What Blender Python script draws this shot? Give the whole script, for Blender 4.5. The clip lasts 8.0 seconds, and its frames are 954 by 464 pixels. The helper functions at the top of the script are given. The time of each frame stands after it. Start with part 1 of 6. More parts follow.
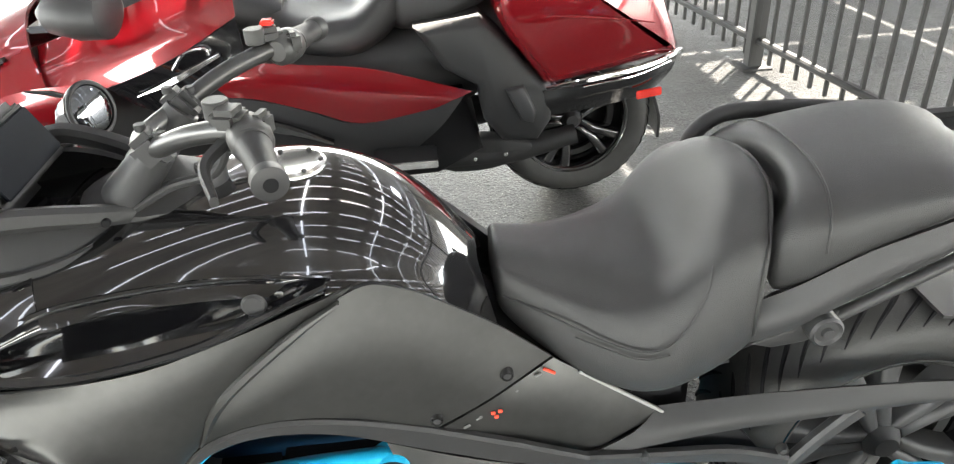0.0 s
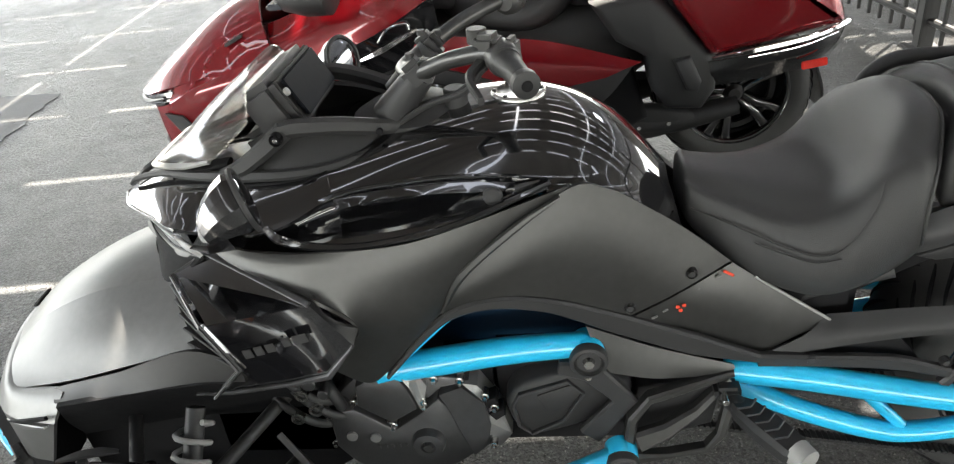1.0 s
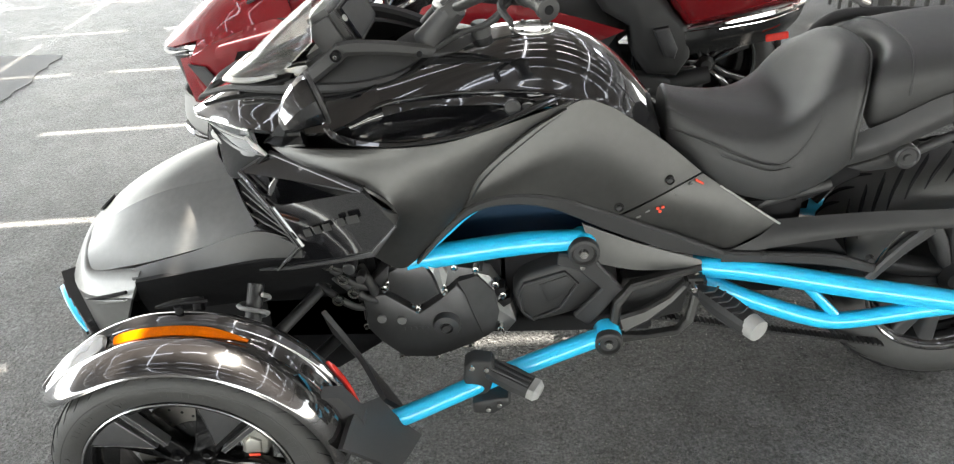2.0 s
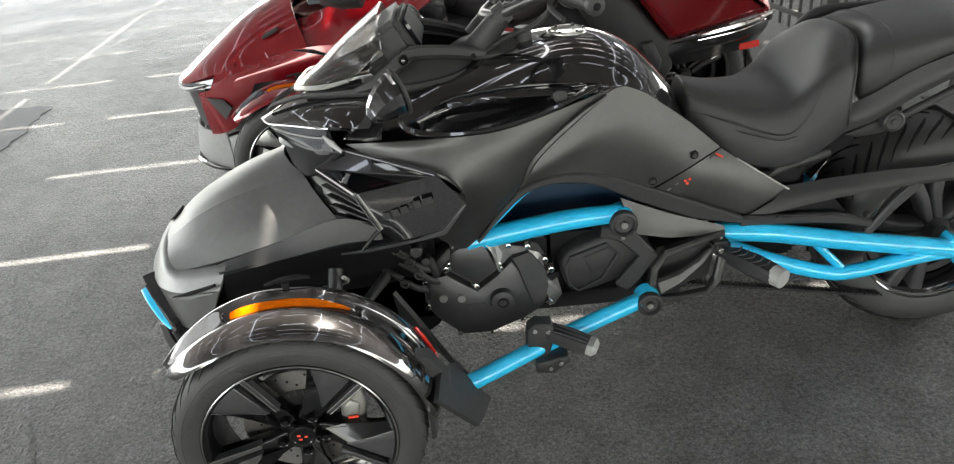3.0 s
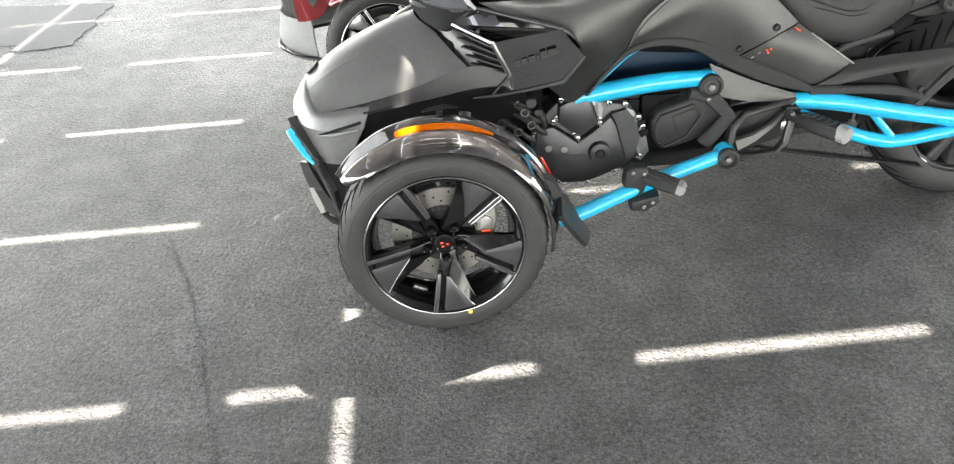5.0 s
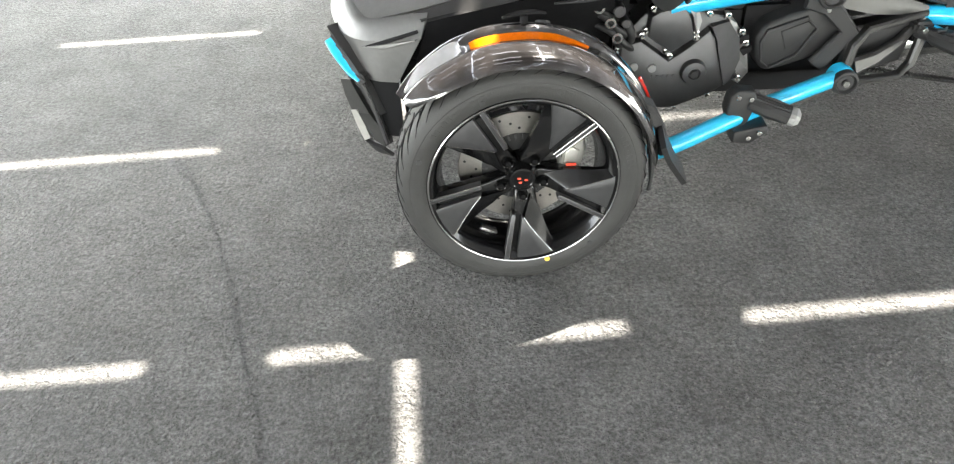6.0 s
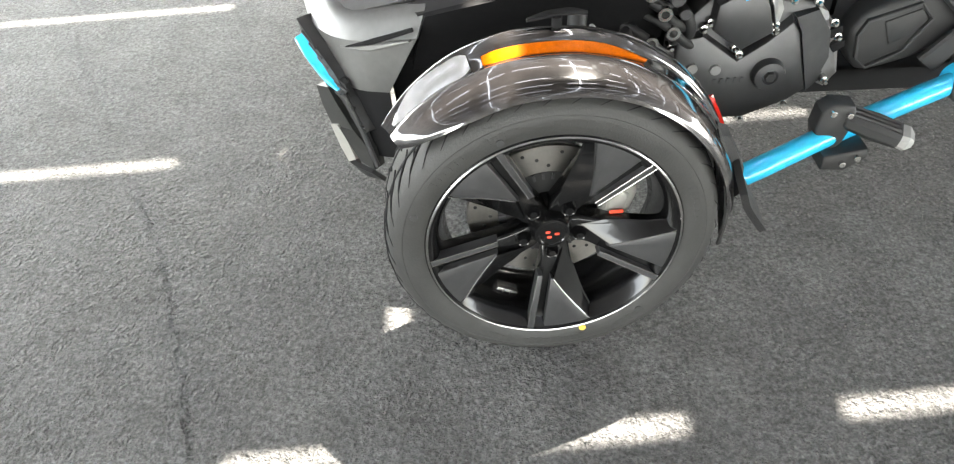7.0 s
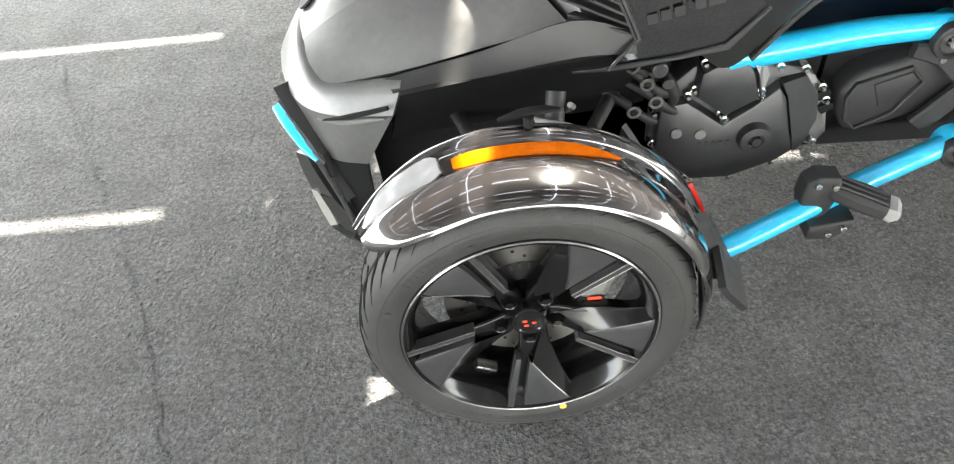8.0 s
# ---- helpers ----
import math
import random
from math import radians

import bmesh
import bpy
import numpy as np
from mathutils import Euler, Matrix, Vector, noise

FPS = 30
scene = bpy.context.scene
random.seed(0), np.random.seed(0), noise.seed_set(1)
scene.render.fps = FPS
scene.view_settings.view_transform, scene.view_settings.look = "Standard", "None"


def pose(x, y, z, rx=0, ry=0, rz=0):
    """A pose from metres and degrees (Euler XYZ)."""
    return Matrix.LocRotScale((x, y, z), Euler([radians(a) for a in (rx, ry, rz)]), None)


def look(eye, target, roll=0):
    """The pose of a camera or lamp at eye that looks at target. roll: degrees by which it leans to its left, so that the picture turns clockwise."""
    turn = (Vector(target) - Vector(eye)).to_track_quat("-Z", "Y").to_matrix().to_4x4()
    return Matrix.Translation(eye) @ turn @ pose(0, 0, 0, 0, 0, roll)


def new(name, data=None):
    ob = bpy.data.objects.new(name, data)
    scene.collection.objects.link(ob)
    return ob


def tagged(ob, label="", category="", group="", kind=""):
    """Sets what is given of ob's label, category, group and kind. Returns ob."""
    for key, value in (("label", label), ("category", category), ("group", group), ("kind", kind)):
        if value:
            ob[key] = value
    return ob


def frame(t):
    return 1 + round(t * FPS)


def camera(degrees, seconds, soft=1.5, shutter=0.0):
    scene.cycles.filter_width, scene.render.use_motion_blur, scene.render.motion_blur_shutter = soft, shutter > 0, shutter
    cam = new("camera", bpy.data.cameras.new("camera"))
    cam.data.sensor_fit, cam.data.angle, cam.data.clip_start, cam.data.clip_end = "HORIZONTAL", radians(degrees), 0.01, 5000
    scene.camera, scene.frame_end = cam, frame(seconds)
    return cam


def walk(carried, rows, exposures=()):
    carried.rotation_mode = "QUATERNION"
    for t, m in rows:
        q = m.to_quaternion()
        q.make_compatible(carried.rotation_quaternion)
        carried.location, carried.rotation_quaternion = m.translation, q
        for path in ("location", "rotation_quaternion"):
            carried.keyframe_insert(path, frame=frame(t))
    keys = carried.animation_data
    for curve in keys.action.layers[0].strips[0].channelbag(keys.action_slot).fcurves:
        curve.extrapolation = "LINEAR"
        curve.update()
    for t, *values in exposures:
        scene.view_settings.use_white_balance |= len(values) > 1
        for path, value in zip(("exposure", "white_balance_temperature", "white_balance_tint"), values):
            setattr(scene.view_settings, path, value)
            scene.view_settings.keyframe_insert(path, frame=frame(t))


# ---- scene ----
cam = camera(64.0, 8.0, soft=1.2)
PATH = [
    (0, (0.899, -1.047, 1.439), (1.013, 0.659, 0.401), -3.0),
    (0.2, (0.914, -1.059, 1.427), (0.84, 0.653, 0.395), -5.7),
    (0.5, (0.9, -1.132, 1.433), (0.651, 0.567, 0.408), -8.1),
    (0.7, (0.853, -1.214, 1.427), (0.63, 0.51, 0.438), -8.2),
    (1, (0.772, -1.329, 1.437), (0.542, 0.383, 0.431), -6.9),
    (1.5, (0.694, -1.499, 1.447), (0.474, 0.198, 0.412), -5.5),
    (1.7, (0.695, -1.571, 1.44), (0.496, 0.122, 0.393), -4.6),
    (2.8, (0.567, -1.917, 1.428), (0.541, -0.142, 0.508), -5.7),
    (3, (0.452, -1.945, 1.423), (0.427, -0.176, 0.489), -5.7),
    (3.5, (0.311, -2.046, 1.427), (0.287, -0.283, 0.483), -4.9),
    (4, (0.337, -2.146, 1.407), (0.366, -0.397, 0.439), -3.1),
    (4.5, (0.309, -2.292, 1.376), (0.315, -0.582, 0.337), -2.9),
    (5, (0.111, -2.346, 1.36), (0.093, -0.649, 0.302), -3.4),
    (5.2, (0.004, -2.317, 1.338), (-0.003, -0.626, 0.271), -3.0),
    (6.3, (-0.088, -1.917, 1.186), (-0.108, -0.366, -0.076), -2.4),
    (6.5, (-0.073, -1.809, 1.173), (-0.098, -0.266, -0.1), -2.5),
    (7, (-0.092, -1.607, 1.121), (-0.135, -0.105, -0.199), -3.4),
    (7.5, (-0.054, -1.431, 1.117), (-0.126, 0.032, -0.246), -4.7),
    (7.7, (-0.038, -1.399, 1.133), (-0.093, 0.045, -0.249), -4.0),
    (8, (-0.029, -1.467, 1.251), (-0.099, -0.013, -0.121), -4.7),
]
EXPOSED = [(0, 4.35), (0.5, 3.9), (1, 3.4), (1.5, 3.8), (3, 3.2), (3.5, 3.05), (4, 3.6), (4.5, 3.85), (5, 3.88), (6.5, 4.12), (7, 4.17), (7.5, 4.16), (8, 4.18)]
walk(cam, [(t, look(eye, target, roll)) for t, eye, target, roll in PATH],
     [(t, s, 7000, 10) for t, s in EXPOSED])

# ---- daylight ----
SUN_WAY = Vector((0.35, 0.42, 1.0)).normalized()      # towards the sun
world = bpy.data.worlds.new("daylight")
scene.world = world
world.use_nodes = True
wn = world.node_tree.nodes
sky = wn.new("ShaderNodeTexSky")
sky.sky_type, sky.sun_disc = "NISHITA", False
sky.sun_elevation = math.asin(SUN_WAY.z)
sky.sun_rotation = math.atan2(SUN_WAY.x, SUN_WAY.y)
haze = wn.new("ShaderNodeHueSaturation")
haze.inputs["Saturation"].default_value = 0.4
world.node_tree.links.new(sky.outputs[0], haze.inputs["Color"])
world.node_tree.links.new(haze.outputs[0], wn["Background"].inputs[0])
wn["Background"].inputs[1].default_value = 0.2
sun = new("sun", bpy.data.lights.new("sun", "SUN"))
sun.data.energy, sun.data.angle, sun.data.color = 5.0, radians(0.6), (1.0, 0.96, 0.9)
sun.matrix_world = look(SUN_WAY * 20, (0, 0, 0))

# ---- materials ----
def material(name, color, rough=0.5, metal=0.0, coat=0.0, coat_rough=0.03, spec=0.5, scale=60.0, vary=0.12, bump=0.0, bump_scale=400.0, rough_vary=0.1):
    m = bpy.data.materials.new(name)
    m.use_nodes = True
    n, l = m.node_tree.nodes, m.node_tree.links
    b = n["Principled BSDF"]
    b.inputs["Metallic"].default_value = metal
    b.inputs["Specular IOR Level"].default_value = spec
    b.inputs["Coat Weight"].default_value = coat
    b.inputs["Coat Roughness"].default_value = coat_rough
    tc = n.new("ShaderNodeTexCoord")
    no = n.new("ShaderNodeTexNoise")
    no.inputs["Scale"].default_value, no.inputs["Detail"].default_value = scale, 6.0
    big = n.new("ShaderNodeTexNoise")
    big.inputs["Scale"].default_value, big.inputs["Detail"].default_value = scale * 0.12, 3.0
    l.new(tc.outputs["Object"], no.inputs["Vector"])
    l.new(tc.outputs["Object"], big.inputs["Vector"])
    add = n.new("ShaderNodeMath")
    l.new(no.outputs["Fac"], add.inputs[0])
    l.new(big.outputs["Fac"], add.inputs[1])
    mr = n.new("ShaderNodeMapRange")
    mr.inputs["From Min"].default_value, mr.inputs["From Max"].default_value = 0.6, 1.4
    mr.inputs["To Min"].default_value, mr.inputs["To Max"].default_value = 1 - vary, 1 + vary
    l.new(add.outputs[0], mr.inputs["Value"])
    mul = n.new("ShaderNodeMix")
    mul.data_type, mul.blend_type = "RGBA", "MULTIPLY"
    mul.inputs["Factor"].default_value = 1.0
    mul.inputs["A"].default_value = (*color, 1)
    l.new(mr.outputs["Result"], mul.inputs["B"])
    l.new(mul.outputs["Result"], b.inputs["Base Color"])
    rr = n.new("ShaderNodeMapRange")
    rr.inputs["From Min"].default_value, rr.inputs["From Max"].default_value = 0.6, 1.4
    rr.inputs["To Min"].default_value, rr.inputs["To Max"].default_value = rough * (1 - rough_vary), min(1.0, rough * (1 + rough_vary))
    l.new(add.outputs[0], rr.inputs["Value"])
    l.new(rr.outputs["Result"], b.inputs["Roughness"])
    if bump:
        fine = n.new("ShaderNodeTexNoise")
        fine.inputs["Scale"].default_value, fine.inputs["Detail"].default_value = bump_scale, 3.0
        l.new(tc.outputs["Object"], fine.inputs["Vector"])
        bp = n.new("ShaderNodeBump")
        bp.inputs["Strength"].default_value, bp.inputs["Distance"].default_value = bump, 0.002
        l.new(fine.outputs["Fac"], bp.inputs["Height"])
        l.new(bp.outputs["Normal"], b.inputs["Normal"])
    return m


SATIN = material("satin_grey_paint", (0.074, 0.074, 0.072), 0.37, 0.75, bump=0.05, bump_scale=900)
BANDM = material("satin_black_grey_paint", (0.04, 0.04, 0.04), 0.4, 0.55, bump=0.05, bump_scale=900)
HOODM = material("satin_silver_grey_paint", (0.2, 0.2, 0.196), 0.42, 0.75, bump=0.05, bump_scale=900)
PLASTIC = material("matte_black_plastic", (0.022, 0.022, 0.0225), 0.55, bump=0.25, bump_scale=1200)
BLACKPL = material("dull_black_plastic", (0.009, 0.009, 0.01), 0.75, spec=0.2, bump=0.2, bump_scale=900)
GLOSS = material("gloss_black_paint", (0.006, 0.006, 0.007), 0.1, coat=1.0, coat_rough=0.015, spec=0.9, vary=0.05)
GLOSS.node_tree.nodes["Principled BSDF"].inputs["Coat IOR"].default_value = 1.85
GLOSS.node_tree.nodes["Principled BSDF"].inputs["Coat IOR"].default_value = 1.7
WHEELB = material("gloss_black_wheel_paint", (0.0045, 0.0045, 0.0048), 0.2, coat=0.3, coat_rough=0.06, spec=0.3, vary=0.05)
# the blue frame paint again, darkened so its shade sits in the colour
SHADEBLUE = material("shaded_blue_frame_paint", (0.003, 0.022, 0.05), 0.45, spec=0.3)
FENDER = material("gloss_black_fender", (0.012, 0.011, 0.011), 0.1, coat=1.0, coat_rough=0.015, spec=0.9, vary=0.05)
FENDER.node_tree.nodes["Principled BSDF"].inputs["Coat IOR"].default_value = 1.8
BLUE = material("gloss_blue_paint", (0.004, 0.48, 0.80), 0.3, coat=1.0, coat_rough=0.05, vary=0.03)
VINYL = material("black_seat_vinyl", (0.033, 0.033, 0.033), 0.46, bump=0.5, bump_scale=700)
RUBBER = material("tyre_rubber", (0.034, 0.034, 0.033), 0.58, bump=0.3, bump_scale=300, scale=30, vary=0.25)
CASTLIGHT = material("pale_cast_metal", (0.3, 0.3, 0.295), 0.42, 0.6, bump=0.3, bump_scale=500)
ENGINE = material("dark_cast_engine_paint", (0.085, 0.085, 0.087), 0.34, 0.65, bump=0.3, bump_scale=600)
STEEL = material("bright_steel", (0.62, 0.62, 0.6), 0.25, 1.0, scale=120)
CHROME = material("chrome", (0.8, 0.8, 0.8), 0.06, 1.0)
DISC = material("brake_disc_steel", (0.5, 0.48, 0.45), 0.34, 1.0, scale=150)
RIMEDGE = material("bright_machined_edge", (0.36, 0.36, 0.36), 0.25, 1.0)
CALIPER = material("satin_silver_caliper_paint", (0.42, 0.41, 0.38), 0.4, 0.6)
RIMGREY = material("machined_dark_grey", (0.085, 0.085, 0.088), 0.34, 0.6)
RED = material("metallic_red_paint", (0.24, 0.005, 0.01), 0.2, 0.35, coat=1.0, coat_rough=0.015, vary=0.05)
RED.node_tree.nodes["Principled BSDF"].inputs["Coat IOR"].default_value = 1.7
REDLENS = material("red_reflector_plastic", (0.75, 0.03, 0.02), 0.2, coat=0.8, scale=300)
REDINK = material("red_print", (0.85, 0.09, 0.05), 0.4)
GREYINK = material("grey_print", (0.16, 0.16, 0.16), 0.4)
AMBER = material("amber_reflector_plastic", (0.55, 0.11, 0.0015), 0.3, spec=0.1, scale=500, vary=0.25)
GREYPL = material("light_grey_plastic", (0.30, 0.30, 0.29), 0.5)
DKGREY = material("dark_grey_plastic", (0.033, 0.033, 0.034), 0.5, bump=0.2, bump_scale=900)
MARKER = material("clear_marker_lens", (0.75, 0.75, 0.76), 0.16, 0.7, coat=1.0)
SCREEN = material("display_glass", (0.012, 0.014, 0.018), 0.6, spec=0.05)
LAMP = material("clear_lamp_glass", (0.1, 0.105, 0.115), 0.08, 0.4, coat=1.0)
LENS = material("clear_lens", (0.05, 0.055, 0.065), 0.06, 0.0, coat=1.0)
SMOKE = material("smoked_windscreen", (0.2, 0.195, 0.18), 0.06, coat=0.3, vary=0.05)
SMOKE.node_tree.nodes["Principled BSDF"].inputs["Transmission Weight"].default_value = 0.9
SMOKE.node_tree.nodes["Principled BSDF"].inputs["Alpha"].default_value = 0.55
MIRROR = material("mirror_glass", (0.2, 0.21, 0.22), 0.03, 1.0, vary=0.02)
YELLOW = material("yellow_paint_dot", (0.75, 0.5, 0.08), 0.6)
WALLM = material("added_grey_wall", (0.2, 0.19, 0.175), 0.8, scale=3.0, vary=0.25)
FENCEM = material("black_fence_paint", (0.018, 0.018, 0.018), 0.45)
ROOFM = material("grey_roof_sheet", (0.46, 0.43, 0.385), 0.7, scale=2.5, vary=0.4)


def asphalt():
    m = bpy.data.materials.new("sealed_asphalt")
    m.use_nodes = True
    n, l = m.node_tree.nodes, m.node_tree.links
    b = n["Principled BSDF"]
    geo = n.new("ShaderNodeNewGeometry")
    def noise_of(scale, detail=4.0, rough=0.55):
        t = n.new("ShaderNodeTexNoise")
        t.inputs["Scale"].default_value, t.inputs["Detail"].default_value, t.inputs["Roughness"].default_value = scale, detail, rough
        l.new(geo.outputs["Position"], t.inputs["Vector"])
        return t
    stain, grain, rub = noise_of(0.9, 5), noise_of(140, 6, 0.78), noise_of(7, 4)
    lump = noise_of(64, 5, 0.66)
    def ramp(src, a, b2, c1, c2):
        r = n.new("ShaderNodeMapRange")
        r.inputs["From Min"].default_value, r.inputs["From Max"].default_value = a, b2
        r.inputs["To Min"].default_value, r.inputs["To Max"].default_value = c1, c2
        l.new(src, r.inputs["Value"])
        return r.outputs["Result"]
    def times(a, b2):
        t = n.new("ShaderNodeMath")
        t.operation = "MULTIPLY"
        l.new(a, t.inputs[0])
        l.new(b2, t.inputs[1])
        return t.outputs[0]
    tone = times(times(ramp(stain.outputs["Fac"], 0.35, 0.65, 0.75, 1.25), ramp(rub.outputs["Fac"], 0.3, 0.7, 0.8, 1.2)), ramp(grain.outputs["Fac"], 0.36, 0.66, 0.5, 1.6))
    # pits of the relief painted darker, standing in for their small shadows
    tone = times(tone, ramp(lump.outputs["Fac"], 0.36, 0.6, 0.72, 1.32))
    # shade under and between the machines painted into the tone; more bare stone too
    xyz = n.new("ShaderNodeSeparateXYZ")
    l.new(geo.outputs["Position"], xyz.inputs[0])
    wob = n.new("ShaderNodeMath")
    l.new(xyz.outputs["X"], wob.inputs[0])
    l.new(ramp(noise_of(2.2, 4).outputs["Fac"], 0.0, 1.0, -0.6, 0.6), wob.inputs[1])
    shaded = times(ramp(wob.outputs[0], 0.1, 0.75, 0.0, 1.0), ramp(xyz.outputs["Y"], -0.45, 0.25, 0.0, 1.0))
    tone = times(tone, ramp(shaded, 0.0, 1.0, 1.0, 0.42))
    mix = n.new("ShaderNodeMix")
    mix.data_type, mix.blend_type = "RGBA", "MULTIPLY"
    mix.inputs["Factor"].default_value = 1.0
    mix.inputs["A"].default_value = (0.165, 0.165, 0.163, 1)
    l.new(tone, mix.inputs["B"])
    l.new(ramp(shaded, 0.0, 1.0, 0.1, 0.1), b.inputs["Specular IOR Level"])
    # pale chips of stone
    chips = n.new("ShaderNodeTexVoronoi")
    chips.inputs["Scale"].default_value = 125
    l.new(geo.outputs["Position"], chips.inputs["Vector"])
    one = n.new("ShaderNodeSeparateColor")
    l.new(chips.outputs["Color"], one.inputs[0])
    pick = ramp(one.outputs[0], 0.8, 0.9, 0.0, 1.0)
    near = ramp(chips.outputs["Distance"], 0.14, 0.36, 1.0, 0.0)
    fac = times(times(pick, near), ramp(wob.outputs[0], -0.3, 0.6, 0.3, 0.8))
    mix2 = n.new("ShaderNodeMix")
    mix2.data_type = "RGBA"
    l.new(fac, mix2.inputs["Factor"])
    l.new(mix.outputs["Result"], mix2.inputs["A"])
    mix2.inputs["B"].default_value = (0.38, 0.37, 0.34, 1)
    l.new(mix2.outputs["Result"], b.inputs["Base Color"])
    l.new(ramp(stain.outputs["Fac"], 0.3, 0.7, 0.36, 0.48), b.inputs["Roughness"])
    v = n.new("ShaderNodeTexVoronoi")
    v.inputs["Scale"].default_value = 88
    warp = n.new("ShaderNodeVectorMath")
    warp.operation = "MULTIPLY_ADD"
    warp.inputs[1].default_value = (0.03, 0.03, 0.03)
    l.new(noise_of(55, 3).outputs["Color"], warp.inputs[0])
    l.new(geo.outputs["Position"], warp.inputs[2])
    l.new(warp.outputs[0], v.inputs["Vector"])
    hi = n.new("ShaderNodeMath")
    hi.operation = "ADD"
    pits = ramp(v.outputs["Distance"], 0.1, 0.7, 0.6, 0.0)
    l.new(times(pits, ramp(noise_of(16, 4).outputs["Fac"], 0.38, 0.62, 0.1, 1.0)), hi.inputs[0])
    both = n.new("ShaderNodeMath")
    l.new(lump.outputs["Fac"], both.inputs[0])
    l.new(ramp(grain.outputs["Fac"], 0.0, 1.0, 0.0, 0.3), both.inputs[1])
    l.new(both.outputs[0], hi.inputs[1])
    bp = n.new("ShaderNodeBump")
    bp.inputs["Strength"].default_value, bp.inputs["Distance"].default_value = 1.0, 0.044
    l.new(hi.outputs[0], bp.inputs["Height"])
    l.new(bp.outputs["Normal"], b.inputs["Normal"])
    return m


ASPHALT = asphalt()
PATCHM = material("dark_repair_asphalt", (0.034, 0.034, 0.033), 0.5, bump=1.0, bump_scale=120, scale=14, vary=0.75, spec=0.3)


# ---- building helpers ----
def part(name, bm, mat, parent=None, label="", sharp=38, smooth=True):
    bmesh.ops.recalc_face_normals(bm, faces=bm.faces)
    me = bpy.data.meshes.new(name)
    bm.to_mesh(me)
    bm.free()
    if smooth:
        me.shade_smooth()
        me.set_sharp_from_angle(angle=radians(sharp))
    me.materials.append(mat)
    ob = new(name, me)
    if parent:
        ob.parent = parent
    if label:
        tagged(ob, label)
    return ob


def spline(pts, per=6, closed=False):
    pts = [Vector(p) for p in pts]
    n = len(pts)
    out = []
    for i in range(n if closed else n - 1):
        if closed:
            a, b, c, d = pts[i - 1], pts[i], pts[(i + 1) % n], pts[(i + 2) % n]
        else:
            b, c = pts[i], pts[i + 1]
            a = pts[i - 1] if i else b * 2 - c
            d = pts[i + 2] if i + 2 < n else c * 2 - b
        for k in range(per):
            t = k / per
            out.append(0.5 * (2 * b + (c - a) * t + (2 * a - 5 * b + 4 * c - d) * t * t + (3 * b - a - 3 * c + d) * t ** 3))
    if not closed:
        out.append(pts[-1])
    return out


def surf(rows, thick=0.006, per=5, inward=(0, 0.3, 0), fair=0):
    """A smooth skin through rows of points, with thickness towards the point inward."""
    grid = [spline(r, per) for r in rows]
    grid = list(map(list, zip(*[spline(c, per) for c in zip(*grid)])))
    nu, nv = len(grid), len(grid[0])
    for _ in range(fair):
        old = [[p.copy() for p in r] for r in grid]
        for i in range(1, nu - 1):
            for j in range(1, nv - 1):
                grid[i][j] = old[i][j] * 0.5 + (old[i - 1][j] + old[i + 1][j] + old[i][j - 1] + old[i][j + 1]) * 0.125
    bm = bmesh.new()
    outer, inner = [], []
    inward = Vector(inward)
    for i in range(nu):
        ro, ri = [], []
        for j in range(nv):
            p = grid[i][j]
            du = grid[min(i + 1, nu - 1)][j] - grid[max(i - 1, 0)][j]
            dv = grid[i][min(j + 1, nv - 1)] - grid[i][max(j - 1, 0)]
            nrm = du.cross(dv)
            nrm = nrm.normalized() if nrm.length > 1e-12 else Vector((0, 1, 0))
            if nrm.dot(inward - p) < 0:
                nrm = -nrm
            ro.append(bm.verts.new(p))
            ri.append(bm.verts.new(p + nrm * thick))
        outer.append(ro)
        inner.append(ri)
    for i in range(nu - 1):
        for j in range(nv - 1):
            bm.faces.new((outer[i][j], outer[i][j + 1], outer[i + 1][j + 1], outer[i + 1][j]))
            bm.faces.new((inner[i][j], inner[i + 1][j], inner[i + 1][j + 1], inner[i][j + 1]))
    ring = [(i, 0) for i in range(nu)] + [(nu - 1, j) for j in range(1, nv)] + [(i, nv - 1) for i in range(nu - 2, -1, -1)] + [(0, j) for j in range(nv - 2, 0, -1)]
    for a, b in zip(ring, ring[1:] + ring[:1]):
        bm.faces.new((outer[a[0]][a[1]], outer[b[0]][b[1]], inner[b[0]][b[1]], inner[a[0]][a[1]]))
    bmesh.ops.remove_doubles(bm, verts=bm.verts, dist=1e-6)
    return bm


def flip(rows):
    return [[(x, -y, z) for x, y, z in r] for r in rows]


def full(rows):
    """Rows that run from the centre line outwards, completed across it."""
    return [[(x, -y, z) for x, y, z in reversed(r[1:])] + list(r) for r in rows]


def loft(rings, caps=True):
    bm = bmesh.new()
    vs = [[bm.verts.new(p) for p in r] for r in rings]
    for a, b in zip(vs, vs[1:]):
        for i in range(len(a)):
            k = (i + 1) % len(a)
            bm.faces.new((a[i], a[k], b[k], b[i]))
    if caps:
        bm.faces.new(vs[0])
        bm.faces.new(vs[-1])
    return bm


